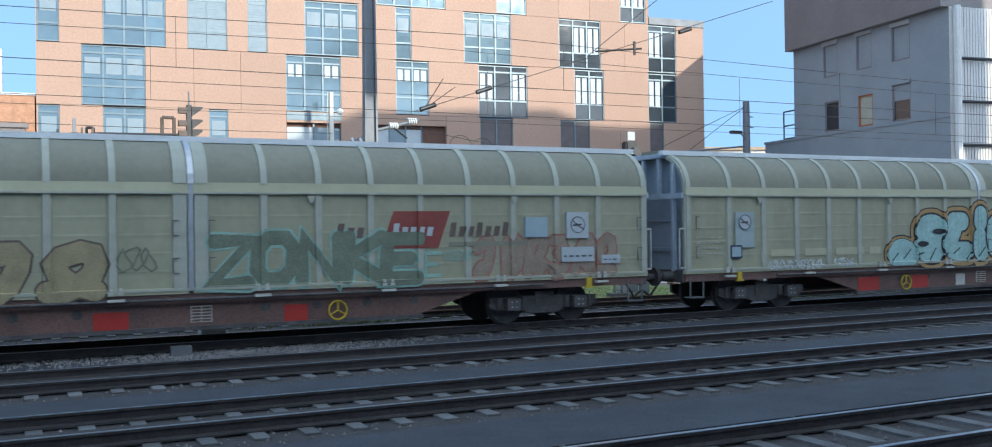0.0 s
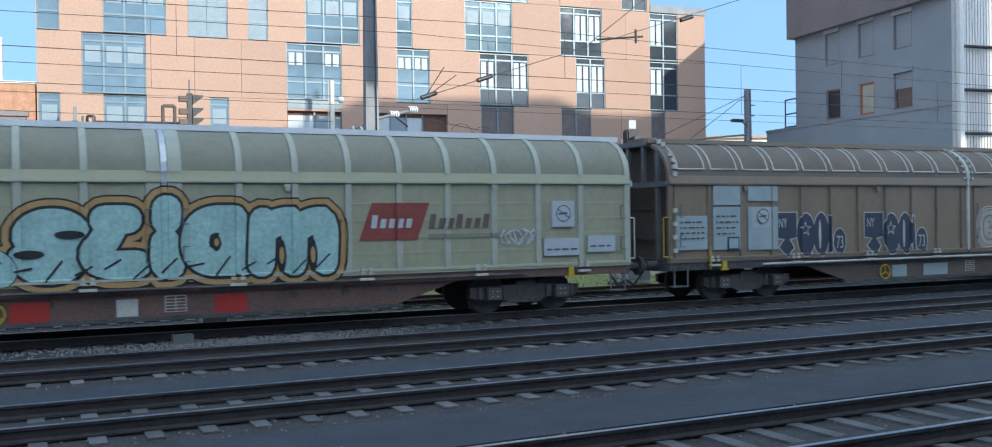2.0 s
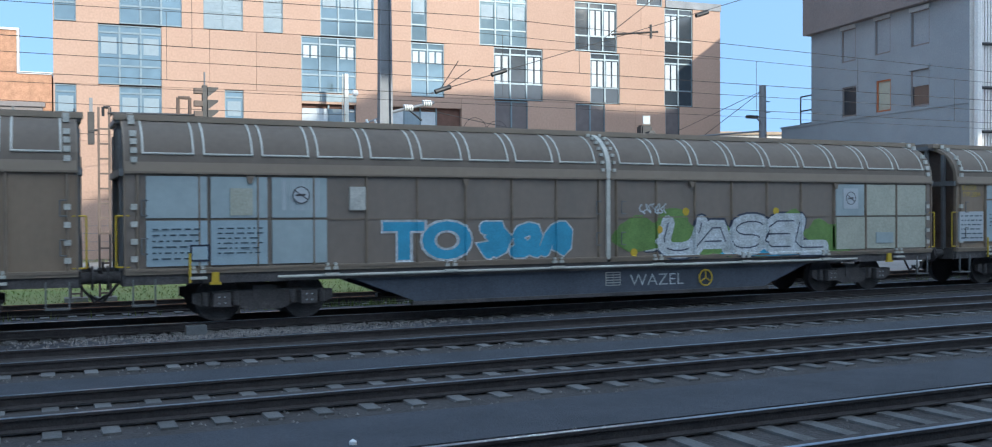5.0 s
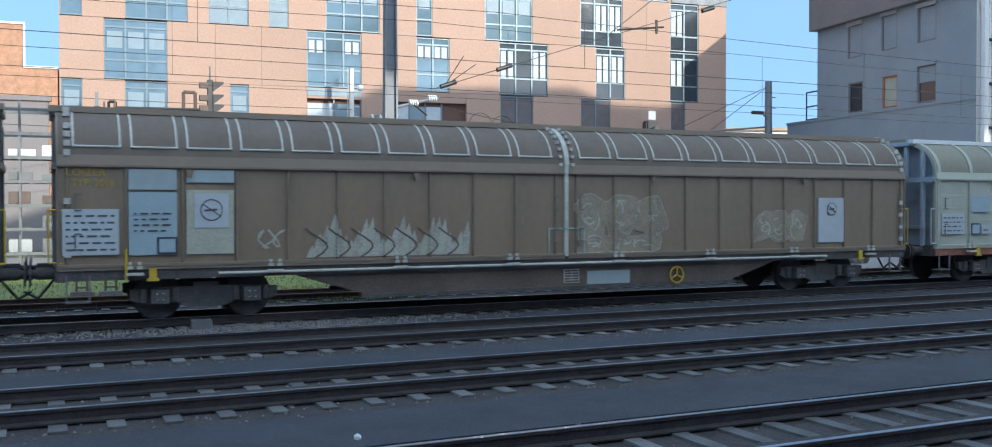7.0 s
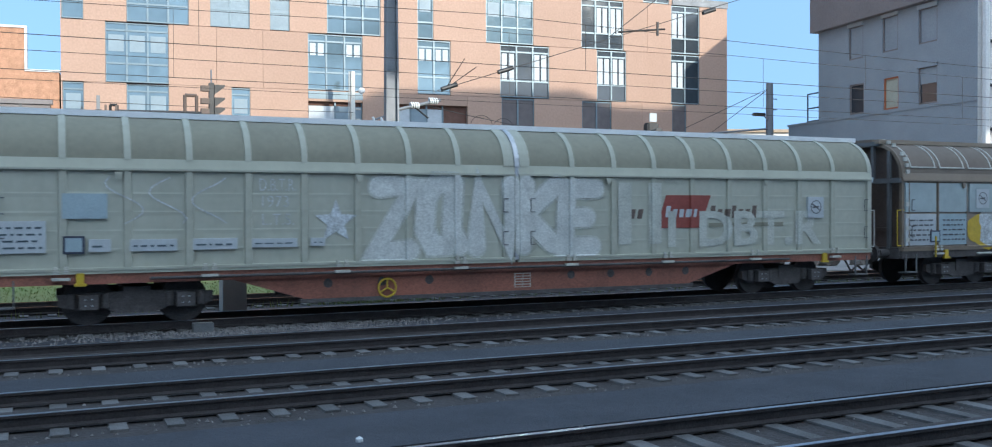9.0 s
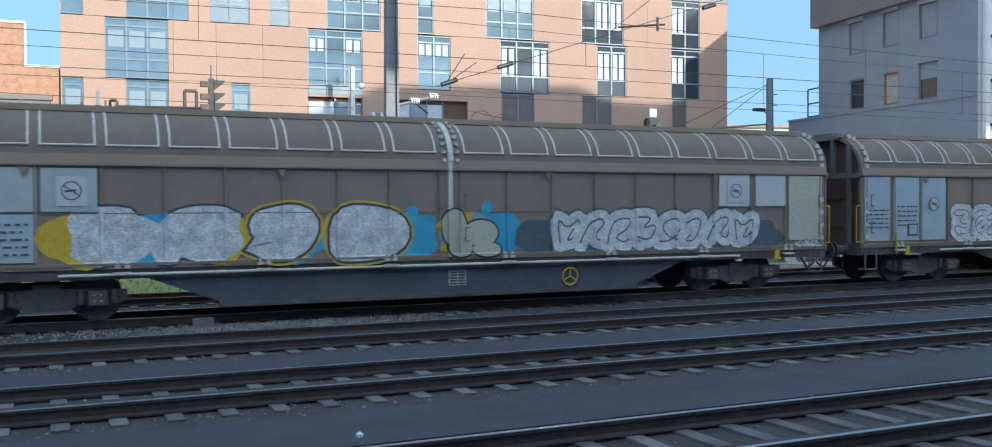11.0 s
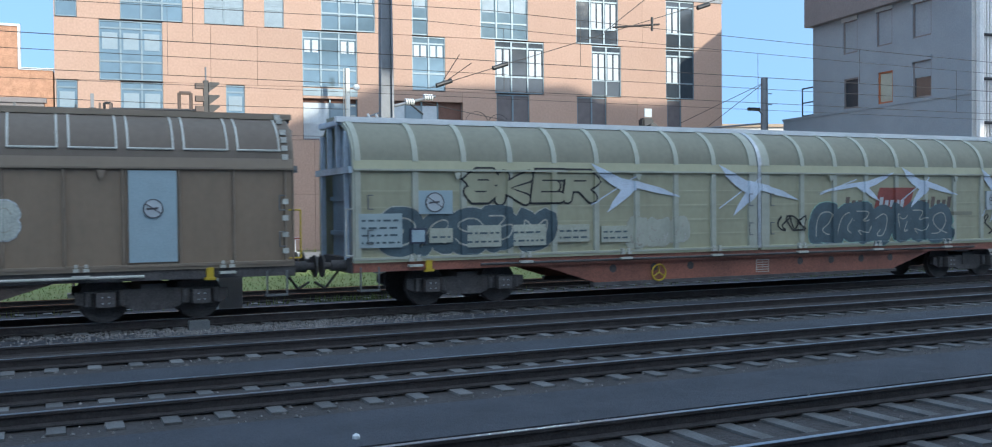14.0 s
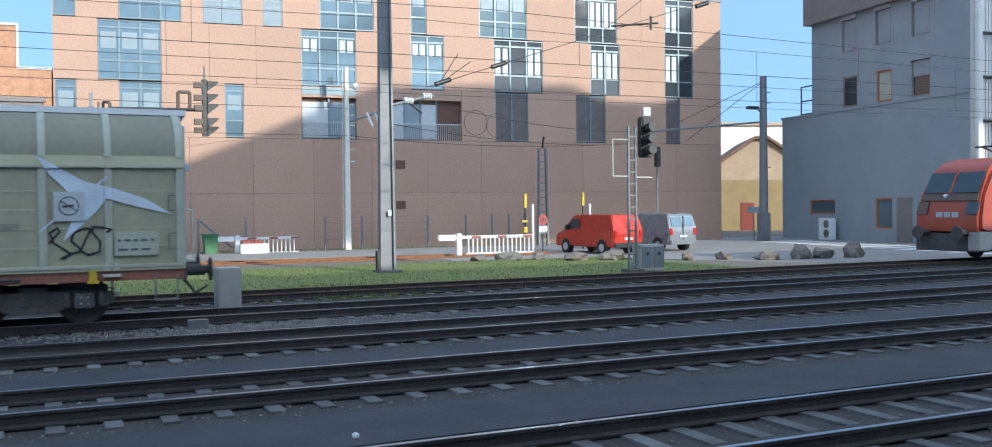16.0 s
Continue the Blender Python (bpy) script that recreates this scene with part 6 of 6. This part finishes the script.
ra = wire("registration_arm", "short dark registration arm on the wire", (15.0, 24, 7.36), (16.6, 24, 7.56), 0.0, 0.03, 2, far_line)
part("clamp", (lambda b_: (tube(b_, (16.35, 24, 7.35), (16.35, 24, 7.75), 0.04, 6), b_)[1])(B()), BLACK, ra)
for a, b in (((13.2, 34.5, 6.2), (30.0, 46, 6.3)), ((12.0, 34.5, 5.3), (29.7, 46, 5.6)), ((-25, 40, 7.2), (16.3, 55, 8.0)), ((-25, 40, 6.2), (16.3, 55, 6.4)), ((16.5, 55, 6.4), (30, 48, 5.7))):
    wire("line_wire", "thin pale line wire before the red building", a, b, 0.3, 0.015)
for x in (17.5, 19.0):
    lp = part("wire_loop", ring_mesh("wire_loop", 0.55, 0.012, WIRE, 24, 4), None)
    lp.matrix_basis = pose(x, 36.5 + (x - 13) * 0.62, 5.9)
    tagged(lp, "drooping loop of overhead wire", "overhead wire", "wire loops")
wire("guy_wire", "thin guy wire from the lamp mast", (43, 50.3, 10.2), (36.5, 50.5, 7.4), 0.0, 0.02, 2)
wire("guy_wire", "thin guy wire from the lamp mast", (43, 50.3, 10.2), (37.0, 50.5, 6.2), 0.0, 0.02, 2)

# ---- level crossing ----


def crossing_barrier(x0, x1, y, zt, label):
    b = thing("crossing_barrier", label, "barrier", "level crossing barriers")
    b.matrix_basis = pose(0, y, 0)
    cuboid("boom", (x0, x1, -0.07, 0.07, zt - 0.14, zt), WHITE, b, bevel=0.02)
    n = 3
    for i in range(n):
        x = x0 + (x1 - x0) * (i + 0.6) / n
        cuboid("red_band", (x, x + 0.5, -0.075, -0.0705, zt - 0.125, zt - 0.015), RED_DULL, b)
    for i in range(int((x1 - x0 - 0.6) / 0.24)):
        cuboid("skirt_bar", (x0 + 0.7 + i * 0.24, x0 + 0.75 + i * 0.24, -0.02, 0.02, zt - 0.85, zt - 0.14), WHITE, b)
    cuboid("skirt_rail", (x0 + 0.6, x1 - 0.05, -0.03, 0.03, zt - 0.92, zt - 0.85), WHITE, b)
    cuboid("post", (x0 + 0.05, x0 + 0.32, -0.15, 0.15, -0.26, zt + 0.12), WHITE, b, bevel=0.03)
    cuboid("counterweight", (x0 - 0.9, x0 + 0.02, -0.1, 0.1, zt - 0.22, zt + 0.06), WHITE, b, bevel=0.03)
    return b


crossing_barrier(9.75, 13.4, 55.0, 0.62, "lowered white crossing barrier with hanging bars")
crossing_barrier(18.55, 22.85, 44.3, 0.76, "lowered white crossing barrier with hanging bars")
for x, y, h in ((23.3, 46.0, 2.85), (27.4, 47.0, 2.95)):
    wl = thing("warning_light", "yellow and black crossing warning light on a post", "warning light", "crossing lights", at=pose(x, y, 0))
    bar("post", (0, 0, -0.24), (0, 0, h - 0.6), 0.04, BLACK, wl)
    cuboid("upper_case", (-0.075, 0.075, -0.08, 0.08, h - 0.75, h), YELLOW, wl, bevel=0.02)
    cuboid("cross_bar", (-0.2, 0.1, -0.06, 0.06, 1.35, 1.45), YELLOW, wl)
    cuboid("lower_case", (-0.12, 0.1, -0.1, 0.12, 0.8, 1.1), YELLOW, wl, bevel=0.03)
    wp_ = thing("white_post", "plain white marker post beside the crossing", "post", "white posts", at=pose(x + 0.45, y, 0))
    bar("shaft", (0, 0, -0.24), (0, 0, 2.3), 0.07, WHITE, wp_)
sgn = thing("no_stopping_sign", "round red and blue no stopping sign on a post", "road sign", at=pose(24.6, 46.5, 0))
bar("post", (0, 0, -0.24), (0, 0, 1.7), 0.035, MAST, sgn)
part("face", disc(0.27), RED, sgn, "red rim", at=pose(0, -0.05, 1.45))
part("field", disc(0.19), FRAME_NAVY, sgn, at=pose(0, -0.056, 1.45))
for a in (45, -45):
    cuboid("stroke", (-0.2, 0.2, -0.003, 0.003, -0.03, 0.03), RED, sgn, at=pose(0, -0.062, 1.45, 0, a, 0))
cuboid("plate", (-0.24, 0.24, -0.06, -0.045, 0.72, 1.1), WHITE, sgn)
bs = thing("blue_sign", "small blue and white sign on a post", "road sign", at=pose(43.6, 52.0, 0))
bar("post", (0, 0, -0.24), (0, 0, 1.9), 0.04, MAST, bs)
cuboid("plate", (-0.55, 0.55, -0.06, -0.04, 1.6, 2.0), SIGN_BLUE, bs)
fence = thing("wire_fence", "thin wire fence with metal posts along the building", "fence", at=pose(0, 56.0, 0))
for x in (2.0, 5.0, 8.0, 10.6, 15.2, 17.45, 21.65, 24.2, 26.0, 27.2, 28.3, 29.4):
    cuboid("post", (x - 0.05, x + 0.05, -0.04, 0.04, -0.25, 1.7), MAST, fence)
for z in (0.35, 0.8, 1.25, 1.65):
    for a, b in ((2.0, 10.6), (15.2, 21.65)):
        bar("wire", (a, 0, z), (b, 0, z), 0.015, MAST, fence, n=4)
bar("brace", (8.1, 0, 1.55), (9.9, 0, 0.0), 0.06, MAST, fence)
binn = thing("green_bin", "green plastic waste bin by the fence", "bin", at=pose(8.5, 55.2, 0))
bm = B()
prism(bm, [(-0.3, -0.24), (0.3, -0.24), (0.38, 0.75), (-0.38, 0.75)], -0.35, 0.35, "y")
part("body", bm, GREEN_BIN, binn)
cuboid("lid", (-0.42, 0.42, -0.4, 0.4, 0.75, 0.85), GREEN_BIN, binn)
tub = thing("planter", "white concrete planter with red flowers", "planter", at=pose(10.6, 53.8, 0))
cuboid("trough", (-0.75, 0.75, -0.3, 0.3, -0.24, 0.3), MAST_WHITE, tub, bevel=0.04)
bm = B()
rp = random.Random(3)
for i in range(60):
    x, y = rp.uniform(-0.6, 0.4), rp.uniform(-0.2, 0.2)
    box(bm, x - 0.05, x + 0.05, y - 0.05, y + 0.05, 0.28, 0.36 + rp.uniform(0, 0.16))
part("flowers", bm, RED_DULL, tub)

# ---- vans and locomotive ----


def van(x, y, heading, paint, label, light):
    v = thing("delivery_van", label, "van", "parked vans", at=pose(x, y, -0.235, 0, 0, heading))
    # local x forward
    bm = B()
    prof = [(-2.4, 0.35), (-2.45, 0.9), (-2.4, 1.25), (-2.22, 1.9), (-2.0, 1.97), (0.75, 1.97), (1.05, 1.85), (1.65, 1.15), (2.3, 0.98), (2.42, 0.75), (2.42, 0.35)]
    prism(bm, prof, -0.93, 0.93, "y")
    for q in bm.verts:
        if q.co.z > 1.2:
            q.co.y *= 1 - 0.12 * (q.co.z - 1.2)
    bmesh.ops.bevel(bm, geom=[e for e in bm.edges], offset=0.06, segments=3, affect="EDGES")
    body = part("body", bm, paint, v, smooth=True)
    bm = B()
    prism(bm, [(1.02, 1.80), (1.10, 1.80), (1.62, 1.2), (1.54, 1.2)], -0.72, 0.72, "y")
    part("windscreen", bm, GLASS_DARK, v)
    for s in (-1, 1):
        bm = B()
        prism(bm, [(0.3, 1.25), (1.35, 1.25), (0.98, 1.75), (0.3, 1.75)], s * 0.90, s * 0.94, "y")
        part("side_window", bm, GLASS_DARK, v)
        cuboid("tail_light", (-2.47, -2.38, s * 0.80 - 0.08, s * 0.80 + 0.08, 0.85, 1.2), LAMP_RED, v)
        cuboid("mirror", (1.15, 1.3, s * 1.04 - 0.1, s * 1.04 + 0.1, 1.2, 1.45), BLACK, v, bevel=0.02)
        for wx in (-1.5, 1.5):
            bm = B()
            tube(bm, (wx, s * 0.72, 0.33), (wx, s * 0.95, 0.33), 0.33, 22)
            wh = part("wheel", bm, RUBBER, v, smooth=True)
            bm = B()
            tube(bm, (wx, s * 0.95, 0.33), (wx, s * 0.965, 0.33), 0.2, 16)
            part("rim", bm, ALU, wh)
            bm = B()
            tube(bm, (wx, s * 0.70, 0.36), (wx, s * 0.944, 0.36), 0.39, 22)
            part("wheel_arch", bm, BLACK, v)
    cuboid("rear_bumper", (-2.52, -2.38, -0.88, 0.88, 0.35, 0.58), BLACK if not light else VAN_GREY, v, bevel=0.03)
    cuboid("door_gap", (-2.462, -2.40, -0.012, 0.012, 0.6, 1.85), BLACK, v)
    cuboid("plate_bar", (-2.475, -2.43, -0.26, 0.26, 0.72, 0.84), SIGN_WHITE, v)
    for s in (-1, 1) if light else ():
        bm = B()
        prism(bm, [(-2.42, 1.30), (-2.38, 1.30), (-2.24, 1.78), (-2.29, 1.78)], s * 0.42 - 0.32, s * 0.42 + 0.32, "y")
        part("rear_window", bm, GLASS_DARK if not light else GLASS, v)
    return v


van(26.0, 43.1, 97, VAN_RED, "bright red delivery van parked on the forecourt", False)
van(30.3, 44.4, 95, VAN_GREY, "silver grey van parked beside the red one", True)

loco = thing("locomotive", "red electric locomotive with rounded cab and grey skirt", "locomotive", at=pose(31.0, 26.05, 0))
bm = B()
prism(bm, [(0.35, 1.0), (0.0, 1.1), (-0.02, 1.65), (0.25, 2.5), (0.75, 3.35), (1.2, 3.72), (2.0, 3.88), (18.5, 3.9), (18.5, 1.0)], -1.48, 1.48, "y")
for q in bm.verts:
    if q.co.z > 2.4:
        q.co.y *= 1 - 0.11 * (q.co.z - 2.4)
bmesh.ops.bevel(bm, geom=[e for e in bm.edges if abs(e.verts[0].co.x - e.verts[1].co.x) > 0.001 or abs(e.verts[0].co.y - e.verts[1].co.y) < 0.2], offset=0.14, segments=4, affect="EDGES")
part("body", bm, LOCO_RED, loco, smooth=True)
bm = B()
prism(bm, [(0.28, 2.55), (0.20, 2.55), (0.66, 3.32), (0.74, 3.32)], -1.18, 1.18, "y")
part("windscreen", bm, GLASS_DARK, loco, "dark raked windscreen")
bm = B()
prism(bm, [(0.22, 2.25), (0.11, 2.25), (0.22, 2.52), (0.3, 2.52)], -1.25, 1.25, "y")
part("wiper_panel", bm, FRAME_BROWN, loco)
bm = B()
prism(bm, [(0.22, 2.50), (0.17, 2.50), (0.66, 3.38), (0.72, 3.38)], -0.05, 0.05, "y")
part("window_post", bm, LOCO_RED, loco)
for s in (-1, 1):
    bm = B()
    prism(bm, [(0.03, 1.75), (-0.06, 1.75), (0.10, 2.2), (0.2, 2.2)], s * 1.1 - 0.24, s * 1.1 + 0.24, "y")
    part("headlight", bm, GLASS_DARK, loco)
    bm = B()
    tube(bm, (0.1, s * 0.875, 1.05), (-0.45, s * 0.875, 1.05), 0.12, 12)
    tube(bm, (-0.45, s * 0.875, 1.05), (-0.5, s * 0.875, 1.05), 0.26, 16)
    part("buffer", bm, GRIME, loco)
    cuboid("skirt", (0.05, 18.3, s * 1.40 - 0.04, s * 1.40 + 0.04, 0.45, 1.1), LOCO_GREY, loco)
    cuboid("mirror_housing", (1.2, 1.75, s * 1.55 - 0.06, s * 1.55 + 0.06, 2.45, 2.95), BLACK, loco, bevel=0.03)
bm = B()
bmesh.ops.create_uvsphere(bm, u_segments=10, v_segments=6, radius=0.09)
part("top_lamp", bm, WHITE, loco, at=pose(0.16, 0.15, 2.42))
cuboid("front_beam", (0.02, 0.5, -1.4, 1.4, 0.35, 1.02), GRIME, loco)
cuboid("step_box", (-0.02, 0.6, -1.46, -0.95, 0.4, 1.08), LOCO_GREY, loco, bevel=0.03)
for i, x in enumerate((-0.55, -0.2, 0.15)):
    cuboid("operator_bar", (-0.035, 0.02, x, x + 0.28, 1.62, 1.82), SIGN_WHITE, loco, "plain white bar")
cuboid("underframe", (0.5, 18, -1.3, 1.3, 0.35, 1.0), GRIME, loco)
for bx in (4.0, 14.0):
    for o in (-1.5, 1.5):
        for s in (-0.75, 0.75):
            part("wheel", WHEEL, None, loco, at=pose(bx + o, s, 0.47, 0, 0, 0 if s < 0 else 180))
bm = B()
for a, b in (((4.0, -0.5, 3.95), (2.6, -0.5, 4.35)), ((2.6, -0.8, 4.35), (2.6, 0.8, 4.35)), ((2.6, -0.5, 4.35), (5.0, -0.5, 4.5)), ((4, 0.5, 3.95), (2.6, 0.5, 4.35))):
    tube(bm, a, b, 0.04, 6)
part("pantograph", bm, BLACK, loco)

# ---- storage rack and grey annexe, seen between the wagons ----
annexe = thing("grey_annexe", "grey panel annexe below the brick house", "building", at=pose(0.3, 58.3, 0, 0, 0, -5.1))
for i in range(10):
    cuboid("wall_panel", (-40 + i * 4.0, -36.03 + i * 4.0, 0, 0.3, -0.26, 8.1), CLAD_DARK, annexe)
cuboid("roof_edge", (-40.1, 0.1, -0.15, 0.35, 8.1, 8.35), CLAD_DARK, annexe)
rack = thing("storage_rack", "galvanised steel pallet rack with bundles on its shelves", "storage rack", at=pose(0.85, 40.5, 0))
for i in range(5):
    for y in (0, 1.2):
        cuboid("upright", (-8 + i * 2.1, -7.92 + i * 2.1, y, y + 0.08, -0.25, 6.3), STEEL_GREY, rack)
for z in (0.5, 1.4, 2.3, 3.2, 4.1, 5.0, 5.9):
    for y in (-0.04, 1.24):
        cuboid("shelf_beam", (-8, 0.5, y, y + 0.04, z, z + 0.12), STEEL_GREY, rack)
rr_ = random.Random(8)
for z in (0.62, 1.52, 2.42, 3.32, 4.22):
    for i in range(7):
        if rr_.random() < 0.75:
            x = -7.8 + i * 1.15
            cuboid("bundle", (x, x + rr_.uniform(0.6, 1.0), 0.1, 1.1, z, z + rr_.uniform(0.2, 0.5)), rr_.choice((STEEL_GREY, FRAME_BROWN, ALU)), rack, bevel=0.02)

# ---- small things on the ground ----
stone = part("white_stone", (lambda b_: (bmesh.ops.create_icosphere(b_, subdivisions=1, radius=0.045), b_)[1])(B()), WHITE)
stone.matrix_basis = pose(2.95, 9.79, -0.17)
tagged(stone, "small white crumpled litter on the walkway", "litter")
mk = thing("track_marker", "small grey metal box between the tracks", "marker", at=pose(2.85, 20.2, 0))
cuboid("body", (-0.2, 0.2, -0.12, 0.12, -0.19, 0.0), STEEL_GREY, mk, bevel=0.01)
rg = random.Random(11)
bm = B()
for i in range(14000):
    x, y = rg.uniform(-14, 23.5), rg.uniform(28.5, 39.3)
    h, a = rg.uniform(0.02, 0.075), rg.uniform(0, 3.14)
    dx, dy = 0.02 * math.cos(a), 0.02 * math.sin(a)
    lx, ly = rg.uniform(-0.05, 0.05), rg.uniform(-0.05, 0.05)
    bm.faces.new([bm.verts.new(p) for p in ((x - dx, y - dy, -0.21), (x + dx, y + dy, -0.21), (x + lx, y + ly, -0.2 + h))])
for i in range(2600):
    x, y = rg.uniform(-10, 32), rg.choice((rg.uniform(54.6, 56.6), rg.gauss(24.7, 0.12), rg.uniform(28.1, 28.6)))
    if rg.random() < 0.4 and y < 30:
        x = rg.gauss(7.8, 0.9)
    h, a = rg.uniform(0.06, 0.24), rg.uniform(0, 3.14)
    dx, dy = 0.018 * math.cos(a), 0.018 * math.sin(a)
    bm.faces.new([bm.verts.new(p) for p in ((x - dx, y - dy, -0.25), (x + dx, y + dy, -0.25), (x + rg.uniform(-0.1, 0.1), y, -0.22 + h))])
tagged(part("grass_blades", bm, GRASS), "short green grass blades and weeds", "grass", kind="stuff")
bm = B()
for i in range(9000):
    k = rg.choice("abcdd")
    yc = TRACKS[k]
    x = rg.uniform(-6, 42)
    y = yc + rg.choice((-1, 1)) * rg.choice((rg.gauss(1.35, 0.16), rg.uniform(0, 0.6), rg.gauss(1.1, 0.2)))
    r = rg.uniform(0.012, 0.032)
    z = -0.2 + r * 0.2
    v = [bm.verts.new((x + r * rg.uniform(0.6, 1.2) * c, y + r * rg.uniform(0.6, 1.2) * s, z + r * h)) for c, s, h in ((1, 0, 0), (0, 1, 0), (-1, 0, 0), (0, -1, 0), (0, 0, 1))]
    for q in ((0, 1, 4), (1, 2, 4), (2, 3, 4), (3, 0, 4)):
        bm.faces.new([v[j] for j in q])
for i in range(1500):
    x, y = rg.gauss(4.0, 2.2), rg.uniform(19.3, 20.6)
    r = rg.uniform(0.015, 0.04)
    v = [bm.verts.new((x + r * c, y + r * s, -0.185 + r * h)) for c, s, h in ((1, 0, 0), (0, 1, 0), (-1, 0, 0), (0, -1, 0), (0, 0, 1))]
    for q in ((0, 1, 4), (1, 2, 4), (2, 3, 4), (3, 0, 4)):
        bm.faces.new([v[j] for j in q])
tagged(part("ballast_stones", bm, STONE_BITS), "loose grey ballast stones along the tracks", "stones", kind="stuff")

# ---- sleepers: the near stretch one by one, the rest joined ----
far = B()
for k, yc in TRACKS.items():
    tr = track_obs[k]
    for i in range(-60, 160):
        x = 0.12 + i * 0.6
        if k != "e" and -3 <= x <= 40:
            part("sleeper", sl_mesh, None, tr, at=pose(x, 0, 0))
        else:
            box(far, x - 0.095, x + 0.095, yc - 1.2, yc + 1.2, -0.3, -0.173)
tagged(part("far_sleepers", far, CONCRETE), "concrete sleepers of the farther track stretches", "sleepers", kind="stuff")


def motions():
    for w, c in zip(WAGONS, CENTRES):
        walk(w, [(t * 0.5, pose(c - (S0 * t * 0.5 + S1 * (t * 0.5) ** 2), TRACKS["d"], 0)) for t in range(33)])


motions()
